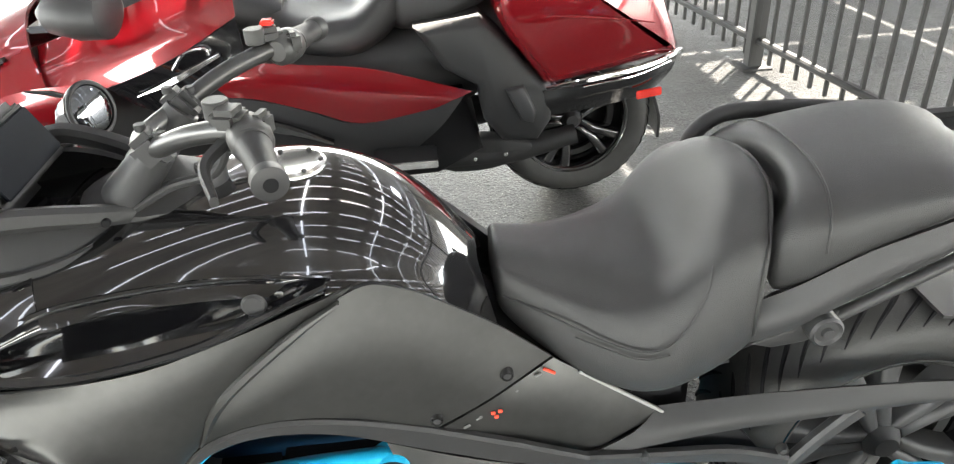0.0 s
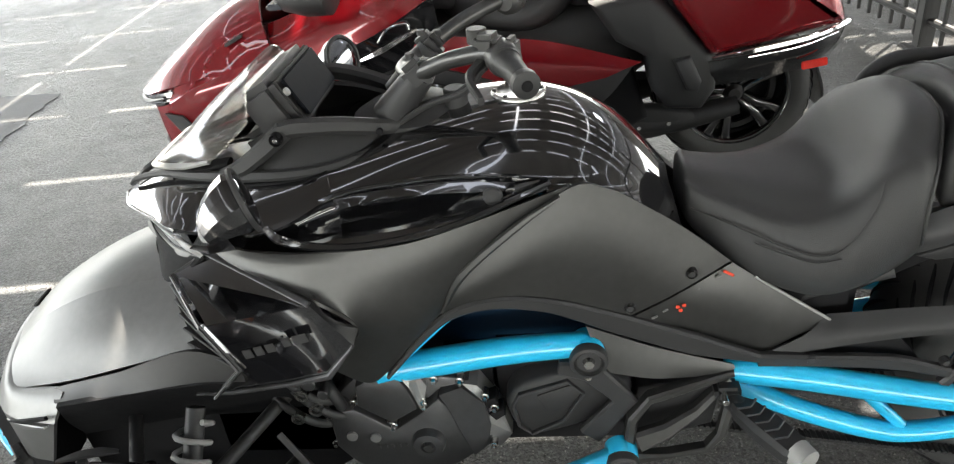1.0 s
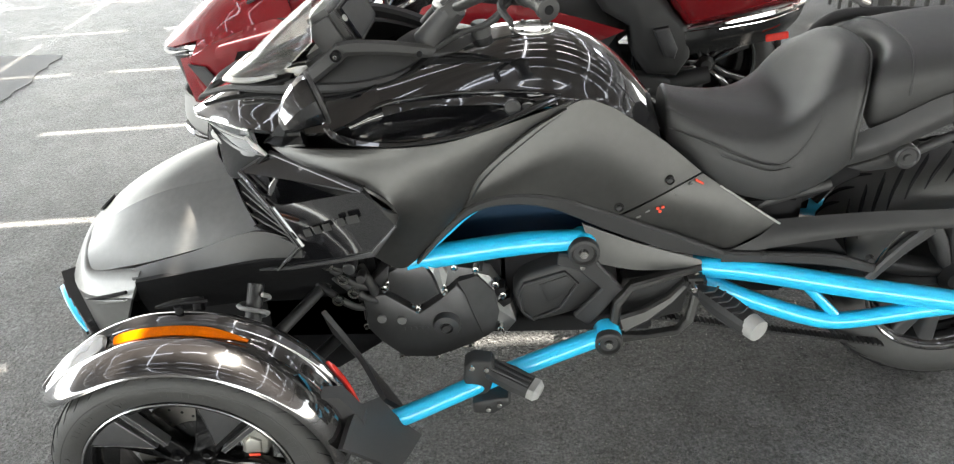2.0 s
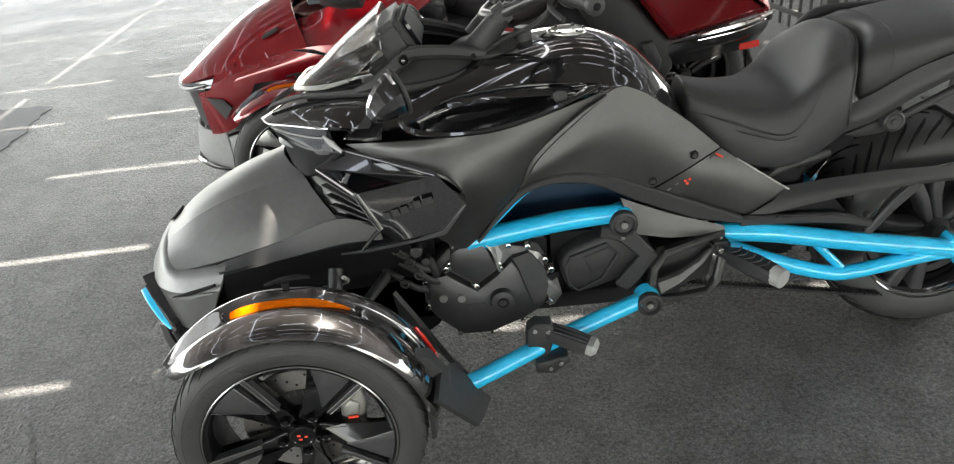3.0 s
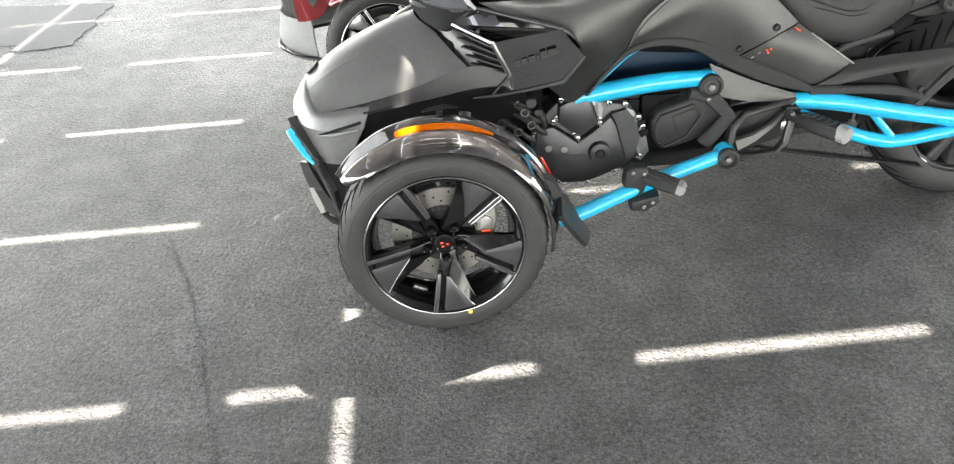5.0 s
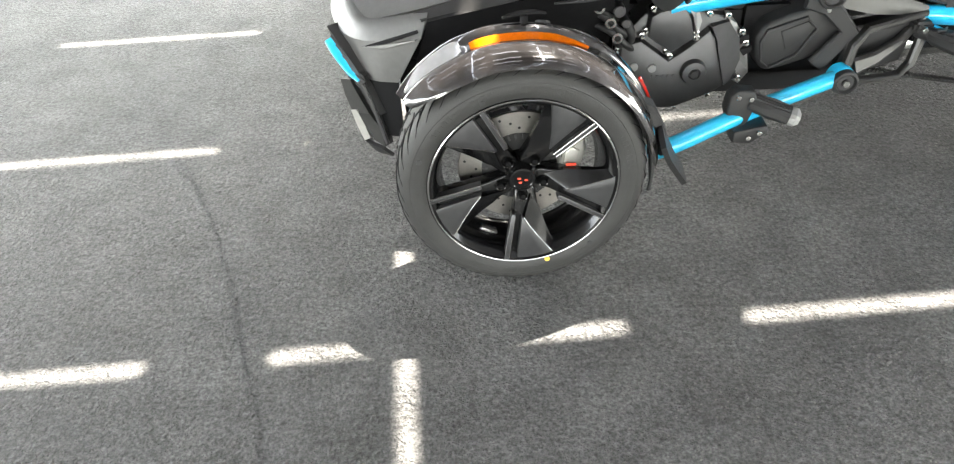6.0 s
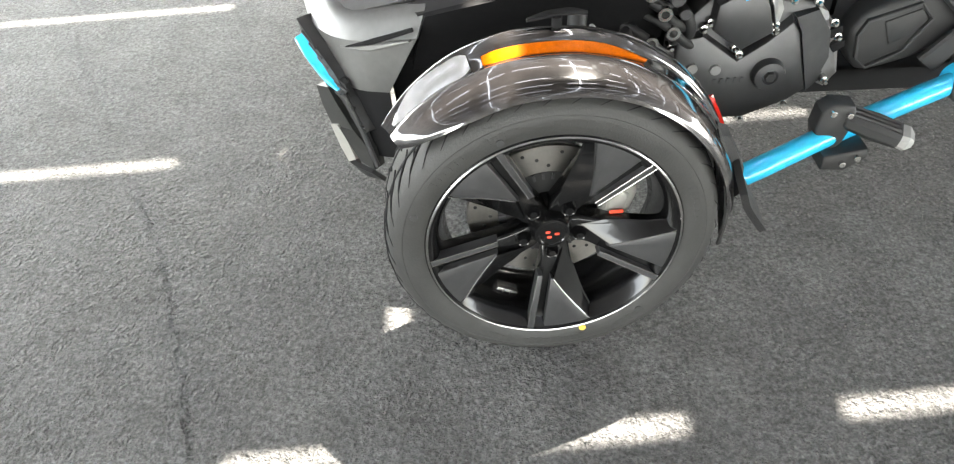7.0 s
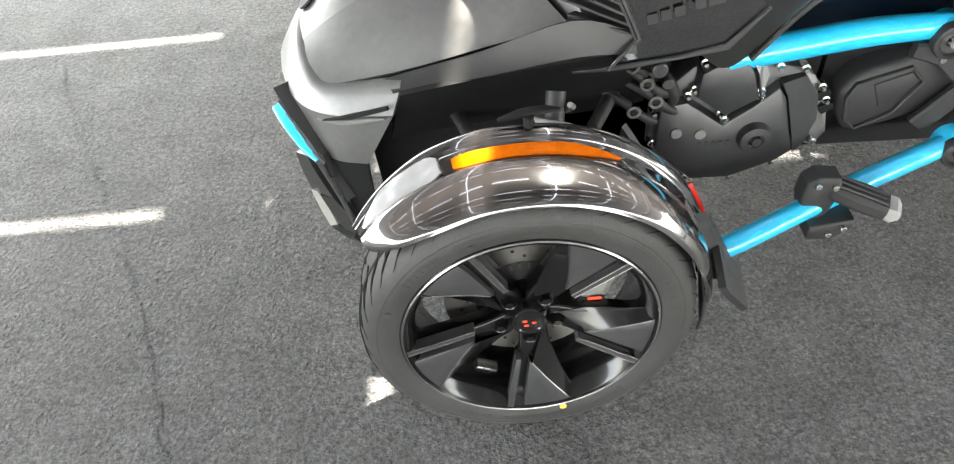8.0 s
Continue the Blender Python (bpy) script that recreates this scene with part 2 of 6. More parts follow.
def tube(path, radius, sides=14, per=6, smooth=True):
    pts = spline(path, per) if smooth and len(path) > 2 else [Vector(p) for p in path]
    n = len(pts)
    rings, side = [], None
    for i, p in enumerate(pts):
        d = (pts[min(i + 1, n - 1)] - pts[max(i - 1, 0)]).normalized()
        if side is None:
            side = d.orthogonal().normalized()
        side = (side - d * side.dot(d)).normalized()
        up = d.cross(side)
        r = radius if not isinstance(radius, (list, tuple)) else np.interp(i / (n - 1), np.linspace(0, 1, len(radius)), radius)
        rings.append([p + (side * math.cos(a) + up * math.sin(a)) * r for a in (2 * math.pi * k / sides for k in range(sides))])
    return loft(rings)


def ribbon(path, width, thick, per=6, up=(0, -1, 0)):
    """A flat bar along a path: width across it, thick along up."""
    pts = spline(path, per) if len(path) > 2 else [Vector(p) for p in path]
    n = len(pts)
    up = Vector(up).normalized()
    rings = []
    for i, p in enumerate(pts):
        d = (pts[min(i + 1, n - 1)] - pts[max(i - 1, 0)]).normalized()
        s = d.cross(up).normalized()
        w = width if not isinstance(width, (list, tuple)) else np.interp(i / (n - 1), np.linspace(0, 1, len(width)), width)
        e = min(w, thick) * 0.25
        a, b = w / 2, thick / 2
        rings.append([p + s * u + up * v for u, v in ((-a, -b + e), (-a + e, -b), (a - e, -b), (a, -b + e), (a, b - e), (a - e, b), (-a + e, b), (-a, b - e))])
    return loft(rings)


def prism(outline, y0, y1, bevel=0.004, taper=0.0):
    """An outline in x and z, extruded from y0 to the visible face y1, whose rim is bevelled."""
    bm = bmesh.new()
    s = 1 if y1 > y0 else -1
    cx, cz = sum(p[0] for p in outline) / len(outline), sum(p[1] for p in outline) / len(outline)
    def shrunk(d):
        res = []
        n = len(outline)
        for i in range(n):
            a, b, c = Vector(outline[i - 1]), Vector(outline[i]), Vector(outline[(i + 1) % n])
            e1, e2 = (b - a).normalized(), (c - b).normalized()
            n1, n2 = Vector((-e1.y, e1.x)), Vector((-e2.y, e2.x))
            m = n1 + n2
            m = m / max(0.35, m.length_squared / 2) if m.length > 1e-6 else n1
            res.append(b + m * d)
        return res
    area = sum(outline[i - 1][0] * outline[i][1] - outline[i][0] * outline[i - 1][1] for i in range(len(outline)))
    sg = 1 if area > 0 else -1
    levels = [(outline, y0), (shrunk(sg * taper), y1 - s * bevel), (shrunk(sg * (taper + bevel * 0.4)), y1 - s * bevel * 0.3), (shrunk(sg * (taper + bevel)), y1)]
    vs = [[bm.verts.new((p[0], y, p[1])) for p in o] for o, y in levels]
    for a, b in zip(vs, vs[1:]):
        for i in range(len(a)):
            k = (i + 1) % len(a)
            bm.faces.new((a[i], a[k], b[k], b[i]))
    bm.faces.new(vs[0])
    bm.faces.new(vs[-1])
    return bm


def plate(points, back, side=1):
    """A flat panel through its corners, with depth along back; side -1 builds its mirror image."""
    bm = bmesh.new()
    f = lambda p: Vector((p[0], p[1] * side, p[2]))
    front = [bm.verts.new(f(Vector(p))) for p in points]
    rear = [bm.verts.new(f(Vector(p) + Vector(back))) for p in points]
    bm.faces.new(front)
    bm.faces.new(rear[::-1])
    for i in range(len(points)):
        j = (i + 1) % len(points)
        bm.faces.new((front[i], rear[i], rear[j], front[j]))
    return bm


def round_outline(pts, per=5):
    return [(v.x, v.y) for v in spline([(x, z, 0) for x, z in pts], per, closed=True)]


def lathe(profile, centre=(0, 0, 0), sides=48, axis="y", turn=None):
    """Profile rows of radius and place along the axis, turned round it; closed on itself."""
    bm = bmesh.new()
    rings = []
    for k in range(sides):
        a = 2 * math.pi * k / sides
        ring = []
        for r, h in profile:
            p = Vector((r * math.cos(a), h, r * math.sin(a)))
            if axis == "z":
                p = Vector((p.x, p.z, p.y))
            if axis == "x":
                p = Vector((p.y, p.x, p.z))
            if turn is not None:
                p = turn @ p
            ring.append(bm.verts.new(p + Vector(centre)))
        rings.append(ring)
    n = len(profile)
    for k in range(sides):
        a, b = rings[k], rings[(k + 1) % sides]
        for i in range(n):
            j = (i + 1) % n
            if profile[i][0] < 1e-9 and profile[j][0] < 1e-9:
                continue
            bm.faces.new((a[i], a[j], b[j], b[i]))
    bmesh.ops.remove_doubles(bm, verts=bm.verts, dist=1e-6)
    return bm


def stub(centre, r, half, axis="y", sides=20, turn=None, edge=0.15):
    e = min(r, half) * edge
    return lathe([(0, -half), (r - e, -half), (r, -half + e), (r, half - e), (r - e, half), (0, half)], centre, sides, axis, turn)


def join(*bms):
    out = bmesh.new()
    for b in bms:
        me = bpy.data.meshes.new("t")
        b.to_mesh(me)
        out.from_mesh(me)
        b.free()
        bpy.data.meshes.remove(me)
    return out


def block(c, size, bevel=0.004, m=None):
    bm = bmesh.new()
    bmesh.ops.create_cube(bm, size=1)
    bmesh.ops.scale(bm, vec=size, verts=bm.verts)
    if bevel:
        bmesh.ops.bevel(bm, geom=bm.edges[:], offset=bevel, segments=2, affect="EDGES")
    if m is not None:
        bmesh.ops.transform(bm, matrix=m.to_4x4(), verts=bm.verts)
    bmesh.ops.translate(bm, vec=c, verts=bm.verts)
    return bm


def thing(name, label, category, at=(0, 0, 0), group="", kind=""):
    ob = new(name)
    ob.location = at
    return tagged(ob, label, category, group, kind)


# ---- the setting ----
bm = bmesh.new()
bmesh.ops.create_grid(bm, x_segments=8, y_segments=8, size=400)
tagged(part("ground", bm, ASPHALT, smooth=False), "dark grey sealed asphalt floor with worn pale chips and painted shade", "ground", kind="structure")

ROOF_Z, A4 = 3.2, radians(4.0)
UU, VV = Vector((math.cos(A4), math.sin(A4), 0)), Vector((-math.sin(A4), math.cos(A4), 0))
SHIFT = Vector((SUN_WAY.x / SUN_WAY.z, SUN_WAY.y / SUN_WAY.z, 0)) * ROOF_Z
ROWS_V = [-1.80 - 0.94 * k for k in range(18, 0, -1)] + [-1.80, -0.862, 0.046, 0.963, 1.92, 2.88, 3.83, 4.774, 5.72, 6.66, 7.6, 8.54, 9.48, 10.42, 11.36, 12.3, 13.24]
CROSS_U = [-0.325 + 2.15 * k for k in range(-5, 7)]
SLIT = 0.034


def roof():
    """Sheets between slits; the slits fall on the floor as strips of sun."""
    boxes = []
    u_lo, u_hi = -11.5, 13.0
    vs = [-19.2] + ROWS_V + [14.0]
    cuts = [u_lo] + CROSS_U + [u_hi]
    for v0, v1 in zip(vs, vs[1:]):
        a = v0 + (SLIT / 2 if v0 in ROWS_V else 0)
        b = v1 - (SLIT / 2 if v1 in ROWS_V else 0)
        for u0, u1 in zip(cuts, cuts[1:]):
            boxes.append((u0 + (SLIT / 2 if u0 in CROSS_U else 0), u1 - (SLIT / 2 if u1 in CROSS_U else 0), a, b))
    for v in ROWS_V:
        u = 0.44 - 1.06 * 11
        boxes.append((u_lo, u, v - SLIT / 2, v + SLIT / 2))
        while u < u_hi:
            boxes.append((u + 0.785, min(u + 1.06, u_hi), v - SLIT / 2, v + SLIT / 2))
            u += 1.06
    for c in CROSS_U:
        for k in range(-6, 5):
            e = 0.60 + 3.0 * k
            boxes.append((c - SLIT / 2, c + SLIT / 2, e, e + 0.39))
    bm = bmesh.new()
    hole = (2.6, 3.2, 1.95, 2.72)
    for u0, u1, v0, v1 in boxes:
        cells = [(u0, u1, v0, v1)]
        if u0 < hole[1] and u1 > hole[0] and v0 < hole[3] and v1 > hole[2]:
            cells = []
            us = sorted({u0, u1, *[h for h in hole[:2] if u0 < h < u1]})
            ws = sorted({v0, v1, *[h for h in hole[2:] if v0 < h < v1]})
            for p, q in zip(us, us[1:]):
                for r, s in zip(ws, ws[1:]):
                    if not (hole[0] <= (p + q) / 2 <= hole[1] and hole[2] <= (r + s) / 2 <= hole[3]):
                        cells.append((p, q, r, s))
        for p, q, r, s in cells:
            c = [UU * x + VV * y + SHIFT for x, y in ((p, r), (q, r), (q, s), (p, s))]
            lo = [bm.verts.new(k + Vector((0, 0, ROOF_Z))) for k in c]
            hi = [bm.verts.new(k + Vector((0, 0, ROOF_Z + 0.006))) for k in c]
            bm.faces.new(lo[::-1])
            bm.faces.new(hi)
            for i in range(4):
                j = (i + 1) % 4
                bm.faces.new((lo[i], lo[j], hi[j], hi[i]))
    return bm


# dark repair of the floor, laid a few millimetres proud
bm = bmesh.new()
rng = random.Random(11)
EDGE = [(-2.42, 3.16), (-2.3, 2.2), (-2.62, 2.12), (-2.7, 2.26), (-3.4, 2.2), (-4.9, 2.4), (-4.7, 3.3), (-3.0, 3.2)]
PATCH = []
for (x0, y0), (x1, y1) in zip(EDGE, EDGE[1:] + EDGE[:1]):
    for k in range(14):
        PATCH.append((x0 + (x1 - x0) * k / 14 + rng.uniform(-0.022, 0.022), y0 + (y1 - y0) * k / 14 + rng.uniform(-0.022, 0.022)))
lo, hi = [bm.verts.new((x, y, -0.01)) for x, y in PATCH], [bm.verts.new((x, y, 0.003)) for x, y in PATCH]
bm.faces.new(hi)
for i in range(len(PATCH)):
    j = (i + 1) % len(PATCH)
    bm.faces.new((lo[i], lo[j], hi[j], hi[i]))
tagged(part("ground_patch", bm, PATCHM, smooth=False), "darker asphalt repair patch in the floor", "ground", kind="structure")

# a long thin crack across the floor
bm = bmesh.new()
rng = random.Random(5)
CRACK = spline([(-1.64, 1.15, 0), (-1.38, 0.6, 0), (-1.11, 0.125, 0), (-0.87, -0.29, 0), (-0.73, -0.6, 0), (-0.65, -0.82, 0), (-0.58, -1.0, 0), (-0.45, -1.4, 0)], 14)
rim = []
for p in CRACK:
    wob, w = rng.uniform(-0.009, 0.009), rng.uniform(0.0001, 0.0006)
    rim.append([bm.verts.new((p.x + wob + s * w, p.y, z)) for s, z in ((-1, -0.01), (-1, 0.0008), (1, 0.0008), (1, -0.01))])
for a, b in zip(rim, rim[1:]):
    for k in range(3):
        bm.faces.new((a[k], a[k + 1], b[k + 1], b[k]))
tagged(part("ground_crack", bm, ASPHALT, smooth=False), "thin dark crack across the asphalt floor", "ground", kind="structure")
# unseen wall added beyond the fence to darken what the floor reflects
bm = bmesh.new()
bmesh.ops.create_cube(bm, size=1)
bmesh.ops.scale(bm, vec=(0.3, 16, ROOF_Z - 0.01), verts=bm.verts)
bmesh.ops.translate(bm, vec=(7.5, 14.5, (ROOF_Z - 0.01) / 2), verts=bm.verts)
tagged(part("added_wall_east", bm, WALLM, smooth=False), "plain grey wall added out of view to darken the floor", "wall", kind="structure")
tagged(part("ceiling", roof(), ROOFM, smooth=False), "grey sheet roof with narrow daylight slits", "ceiling", kind="structure")


# ---- wheels and fenders, shared by both machines ----
def polar(r, deg):
    return (r * math.cos(radians(deg)), r * math.sin(radians(deg)))


def dished(bm, depth=0.02):
    """Sink the middle of a wheel part, so that the spokes slope from the rim down to the hub."""
    for v in bm.verts:
        r = math.hypot(v.co.x, v.co.z)
        out = min(1.0, max(0.0, (r - 0.04) / 0.15))
        v.co.y += depth * (1 - out) - 0.008 * out
        v.co.x *= 1 + 0.016 * out
        v.co.z *= 1 + 0.016 * out
    return bm


def front_wheel(parent, at, side, steer, petal, lip_mat, name="front_wheel"):
    """A front wheel with five bladed spokes; side -1 shows its face to -y."""
    w = new(name)
    w.parent = parent
    w.matrix_basis = pose(*at, 0, 0, steer) @ Matrix.Diagonal((1, -side, 1, 1))
    half = 0.078
    prof = [(0.198, -0.062), (0.207, -0.072), (0.213, -0.0735), (0.218, -0.0765), (0.232, -half), (0.247, -half - 0.0005), (0.2485, -half + 0.0005), (0.25, -half), (0.261, -0.074), (0.2705, -0.064), (0.2755, -0.05), (0.2775, -0.025), (0.278, 0), (0.2775, 0.025), (0.2755, 0.05), (0.2705, 0.066), (0.261, 0.078), (0.247, half), (0.216, 0.077), (0.198, 0.062)]
    tyre = part("tyre", lathe(prof, sides=96), RUBBER, w)
    tread = []
    for k in range(40):
        a = 9 * k
        for s in (-1, 1):
            p = []
            for f in range(6):
                y = s * (0.010 + 0.0124 * f)
                r = np.interp(abs(y), [0, 0.05, 0.064, 0.074, 0.082], [0.2786, 0.276, 0.2712, 0.262, 0.25]) + 0.0004
                x, z = polar(r, a + 0.55 * f * f + (3.7 if s > 0 else 0))
                p.append((x, y, z))
            tread.append(tube(p, [0.0012, 0.002, 0.0023, 0.0021, 0.0014, 0.0004], sides=5, per=2))
            if k % 2:
                q = []
                for f in range(3):
                    y = s * (0.03 + 0.012 * f)
                    x, z = polar(np.interp(abs(y), [0, 0.05, 0.064], [0.2786, 0.276, 0.2712]) + 0.0004, a + 4.6 + 0.9 * f + (3.7 if s > 0 else 0))
                    q.append((x, y, z))
                tread.append(tube(q, [0.0008, 0.0016, 0.0008], sides=5, per=2))
    for y in (-0.028, 0.028):
        tread.append(lathe([(0.2772, y - 0.0035), (0.2786, y - 0.003), (0.2786, y + 0.003), (0.2772, y + 0.0035)], sides=96))
    tagged(part("tread_groove", join(*tread), BLACKPL, tyre), "dark curved tread grooves", kind="stuff")
    part("paint_dot", stub((0.055, -half - 0.001, -0.208), 0.0062, 0.0015), YELLOW, tyre, "small yellow paint dot")
    for deg, r in ((112, 0.226), (160, 0.238), (-48, 0.23)):
        x, z = polar(r, deg)
        part("mould_mark", stub((x, -half - 0.0005, z), 0.0062, 0.001, sides=14), DKGREY, tyre)
    # faint raised letter bars round the side wall
    bars = []
    for a0, count in ((66, 9), (104, 5), (128, 6), (238, 5), (258, 9), (300, 5), (8, 7)):
        for k in range(count):
            deg = a0 + 3.1 * k
            x, z = polar(0.236, deg)
            bars.append(block((0, 0, 0), (0.009, 0.0012, 0.013 if k % 3 else 0.009), 0.0, Matrix.Rotation(-radians(deg - 90), 3, "Y")))
            bmesh.ops.translate(bars[-1], vec=(x, -half, z), verts=bars[-1].verts)
    tagged(part("raised_lettering", join(*bars), RUBBER, tyre), "faint raised marks on the side wall", kind="stuff")
    part("rim", lathe([(0.2135, -0.0745), (0.2145, -0.07), (0.2, -0.062), (0.19, -0.03), (0.182, 0.02), (0.19, 0.06), (0.2, 0.066), (0.196, 0.068), (0.176, 0.02), (0.184, -0.032), (0.194, -0.066), (0.203, -0.0745)], sides=72), WHEELB, w, "gloss black alloy rim")
    part("rim_lip", lathe([(0.2075, -0.0775), (0.2095, -0.0785), (0.2115, -0.077), (0.2115, -0.0735), (0.2075, -0.0735)], sides=96), lip_mat, w, "thin bright rim edge")
    for k in range(5):
        s = 46 + 72 * k
        blade = [polar(0.034, s - 20), polar(0.075, s - 5), polar(0.1, s - 4.5), polar(0.2, s - 4.2), polar(0.202, s), polar(0.202, s + 8), polar(0.202, s + 16), polar(0.201, s + 23), polar(0.199, s + 28), polar(0.165, s + 27), polar(0.13, s + 28), polar(0.1, s + 31), polar(0.07, s + 37), polar(0.05, s + 46), polar(0.034, s + 52)]
        sp = part("spoke", dished(prism(blade, -0.02, -0.052, 0.005)), WHEELB, w)
        face = [polar(0.203, s + 3.6), polar(0.2035, s + 10), polar(0.2035, s + 14), polar(0.2035, s + 20), polar(0.203, s + 27.5), polar(0.185, s + 26), polar(0.16, s + 22.5), polar(0.13, s + 17), polar(0.106, s + 10.5), polar(0.096, s + 7)]
        part("spoke_face", dished(prism(face, -0.044, -0.066, 0.0022)), petal, sp, "satin dark grey blade face")
        part("spoke_facet", dished(loft([[Vector((*polar(q, t), 0)).xzy + Vector((0, y, 0)) for q, t, y in ring] for ring in (((0.203, s + 28, -0.0655), (0.185, s + 26.6, -0.0655), (0.16, s + 23, -0.0655), (0.13, s + 17.5, -0.0655), (0.1, s + 10, -0.0655)), ((0.199, s + 30.5, -0.046), (0.17, s + 30, -0.046), (0.13, s + 31, -0.046), (0.09, s + 34, -0.05), (0.05, s + 32, -0.056)))], caps=False)), WHEELB, sp)
        part("spoke_edge", dished(tube([Vector((*polar(q, t), 0)).xzy + Vector((0, -0.0655, 0)) for q, t in ((0.203, s + 28), (0.185, s + 26.3), (0.16, s + 22.8), (0.13, s + 17.3), (0.1, s + 9.5))], 0.0009, 6, 3)), lip_mat, sp)
        part("spoke_ridge", dished(prism([polar(0.092, s - 7.5), polar(0.092, s - 2.2), polar(0.2035, s - 1.6), polar(0.2035, s - 4.6)], -0.045, -0.067, 0.0012)), petal, sp)
        for r0, d0, r1, d1 in ((0.092, -7.5, 0.2035, -4.6), (0.092, -2.2, 0.2035, -1.6)):
            part("ridge_edge", dished(tube([Vector((*polar(q, t), 0)).xzy + Vector((0, -0.0668, 0)) for q, t in ((r0, s + d0), (r1, s + d1))], 0.0009, 6)), lip_mat, sp)
        x, z = polar(0.05, s + 10)
        nut = part("wheel_nut", lathe([(0, -0.046), (0.007, -0.046), (0.0095, -0.041), (0.0095, -0.02), (0, -0.02)], (x, 0, z), 6), WHEELB, w)
        part("nut_socket", lathe([(0.0108, -0.041), (0.0125, -0.042), (0.0135, -0.04), (0.0135, -0.02), (0.0108, -0.02)], (x, 0, z), 20), WHEELB, nut)
    hub = part("hub", lathe([(0, -0.05), (0.022, -0.05), (0.024, -0.052), (0.029, -0.051), (0.033, -0.044), (0.042, -0.01), (0.05, 0.03), (0, 0.03)], sides=36), WHEELB, w)
    for dx, dz in ((-0.0075, 0.0045), (0.008, 0.0), (-0.005, -0.006)):
        part("emblem_mark", block((dx, -0.0515, dz), (0.008, 0.002, 0.005), 0.0008), REDINK, hub)
    disc = part("brake_disc", lathe([(0.085, -0.004), (0.138, -0.004), (0.14, 0), (0.138, 0.004), (0.085, 0.004)], (0, 0.012, 0), 64), DISC, w, "drilled steel brake disc")
    holes = []
    for k in range(36):
        x, z = polar((0.099, 0.112, 0.126)[k % 3], 10 * k)
        holes.append(stub((x, 0.0075, z), 0.0032, 0.0006, sides=8))
    tagged(part("disc_hole", join(*holes), PLASTIC, disc), "small drilled cooling holes", kind="stuff")
    slots = []
    for k in range(30):
        x, z = polar(0.079, 12 * k)
        slots.append(block((0, 0, 0), (0.004, 0.003, 0.013), 0.0, Matrix.Rotation(-radians(12 * k - 90), 3, "Y")))
        bmesh.ops.translate(slots[-1], vec=(x, 0.0055, z), verts=slots[-1].verts)
    tagged(part("carrier_tooth", join(*slots), RIMGREY, disc), "small teeth of the disc carrier", kind="stuff")
    part("disc_carrier", lathe([(0.03, -0.002), (0.086, -0.002), (0.088, 0.006), (0.03, 0.006)], (0, 0.009, 0), 40), PLASTIC, disc)
    cal = part("brake_caliper", join(prism([(0.085, 0.012), (0.1, 0.0), (0.137, 0.004), (0.148, 0.04), (0.143, 0.078), (0.12, 0.094), (0.1, 0.088), (0.094, 0.05)], 0.05, -0.014, 0.008), prism([(0.096, 0.018), (0.128, 0.018), (0.132, 0.046), (0.113, 0.06), (0.098, 0.045)], -0.012, -0.021, 0.004), stub((0.118, -0.016, 0.076), 0.012, 0.006)), CALIPER, w, "silver-grey brake caliper")
    part("caliper_mark", block((0.113, -0.0205, 0.012), (0.024, 0.003, 0.007), 0.001), REDINK, cal)
    part("caliper_pin", stub((0.09, -0.012, 0.05), 0.004, 0.02, "z", 10), CHROME, cal)
    weight = part("balance_weight", prism([polar(0.181, 238), polar(0.181, 251), polar(0.173, 251), polar(0.173, 238)], 0.0, -0.02, 0.001), STEEL, w)
    for deg in (242.3, 246.7):
        x, z = polar(0.177, deg)
        part("weight_groove", block((x, -0.0205, z), (0.0012, 0.002, 0.009), 0.0, Matrix.Rotation(-radians(deg - 90), 3, "Y")), PLASTIC, weight)
    part("valve_stem", tube([(0.06, -0.02, -0.176), (0.058, -0.035, -0.165)], 0.0035, 8), RIMEDGE, w)
    return w


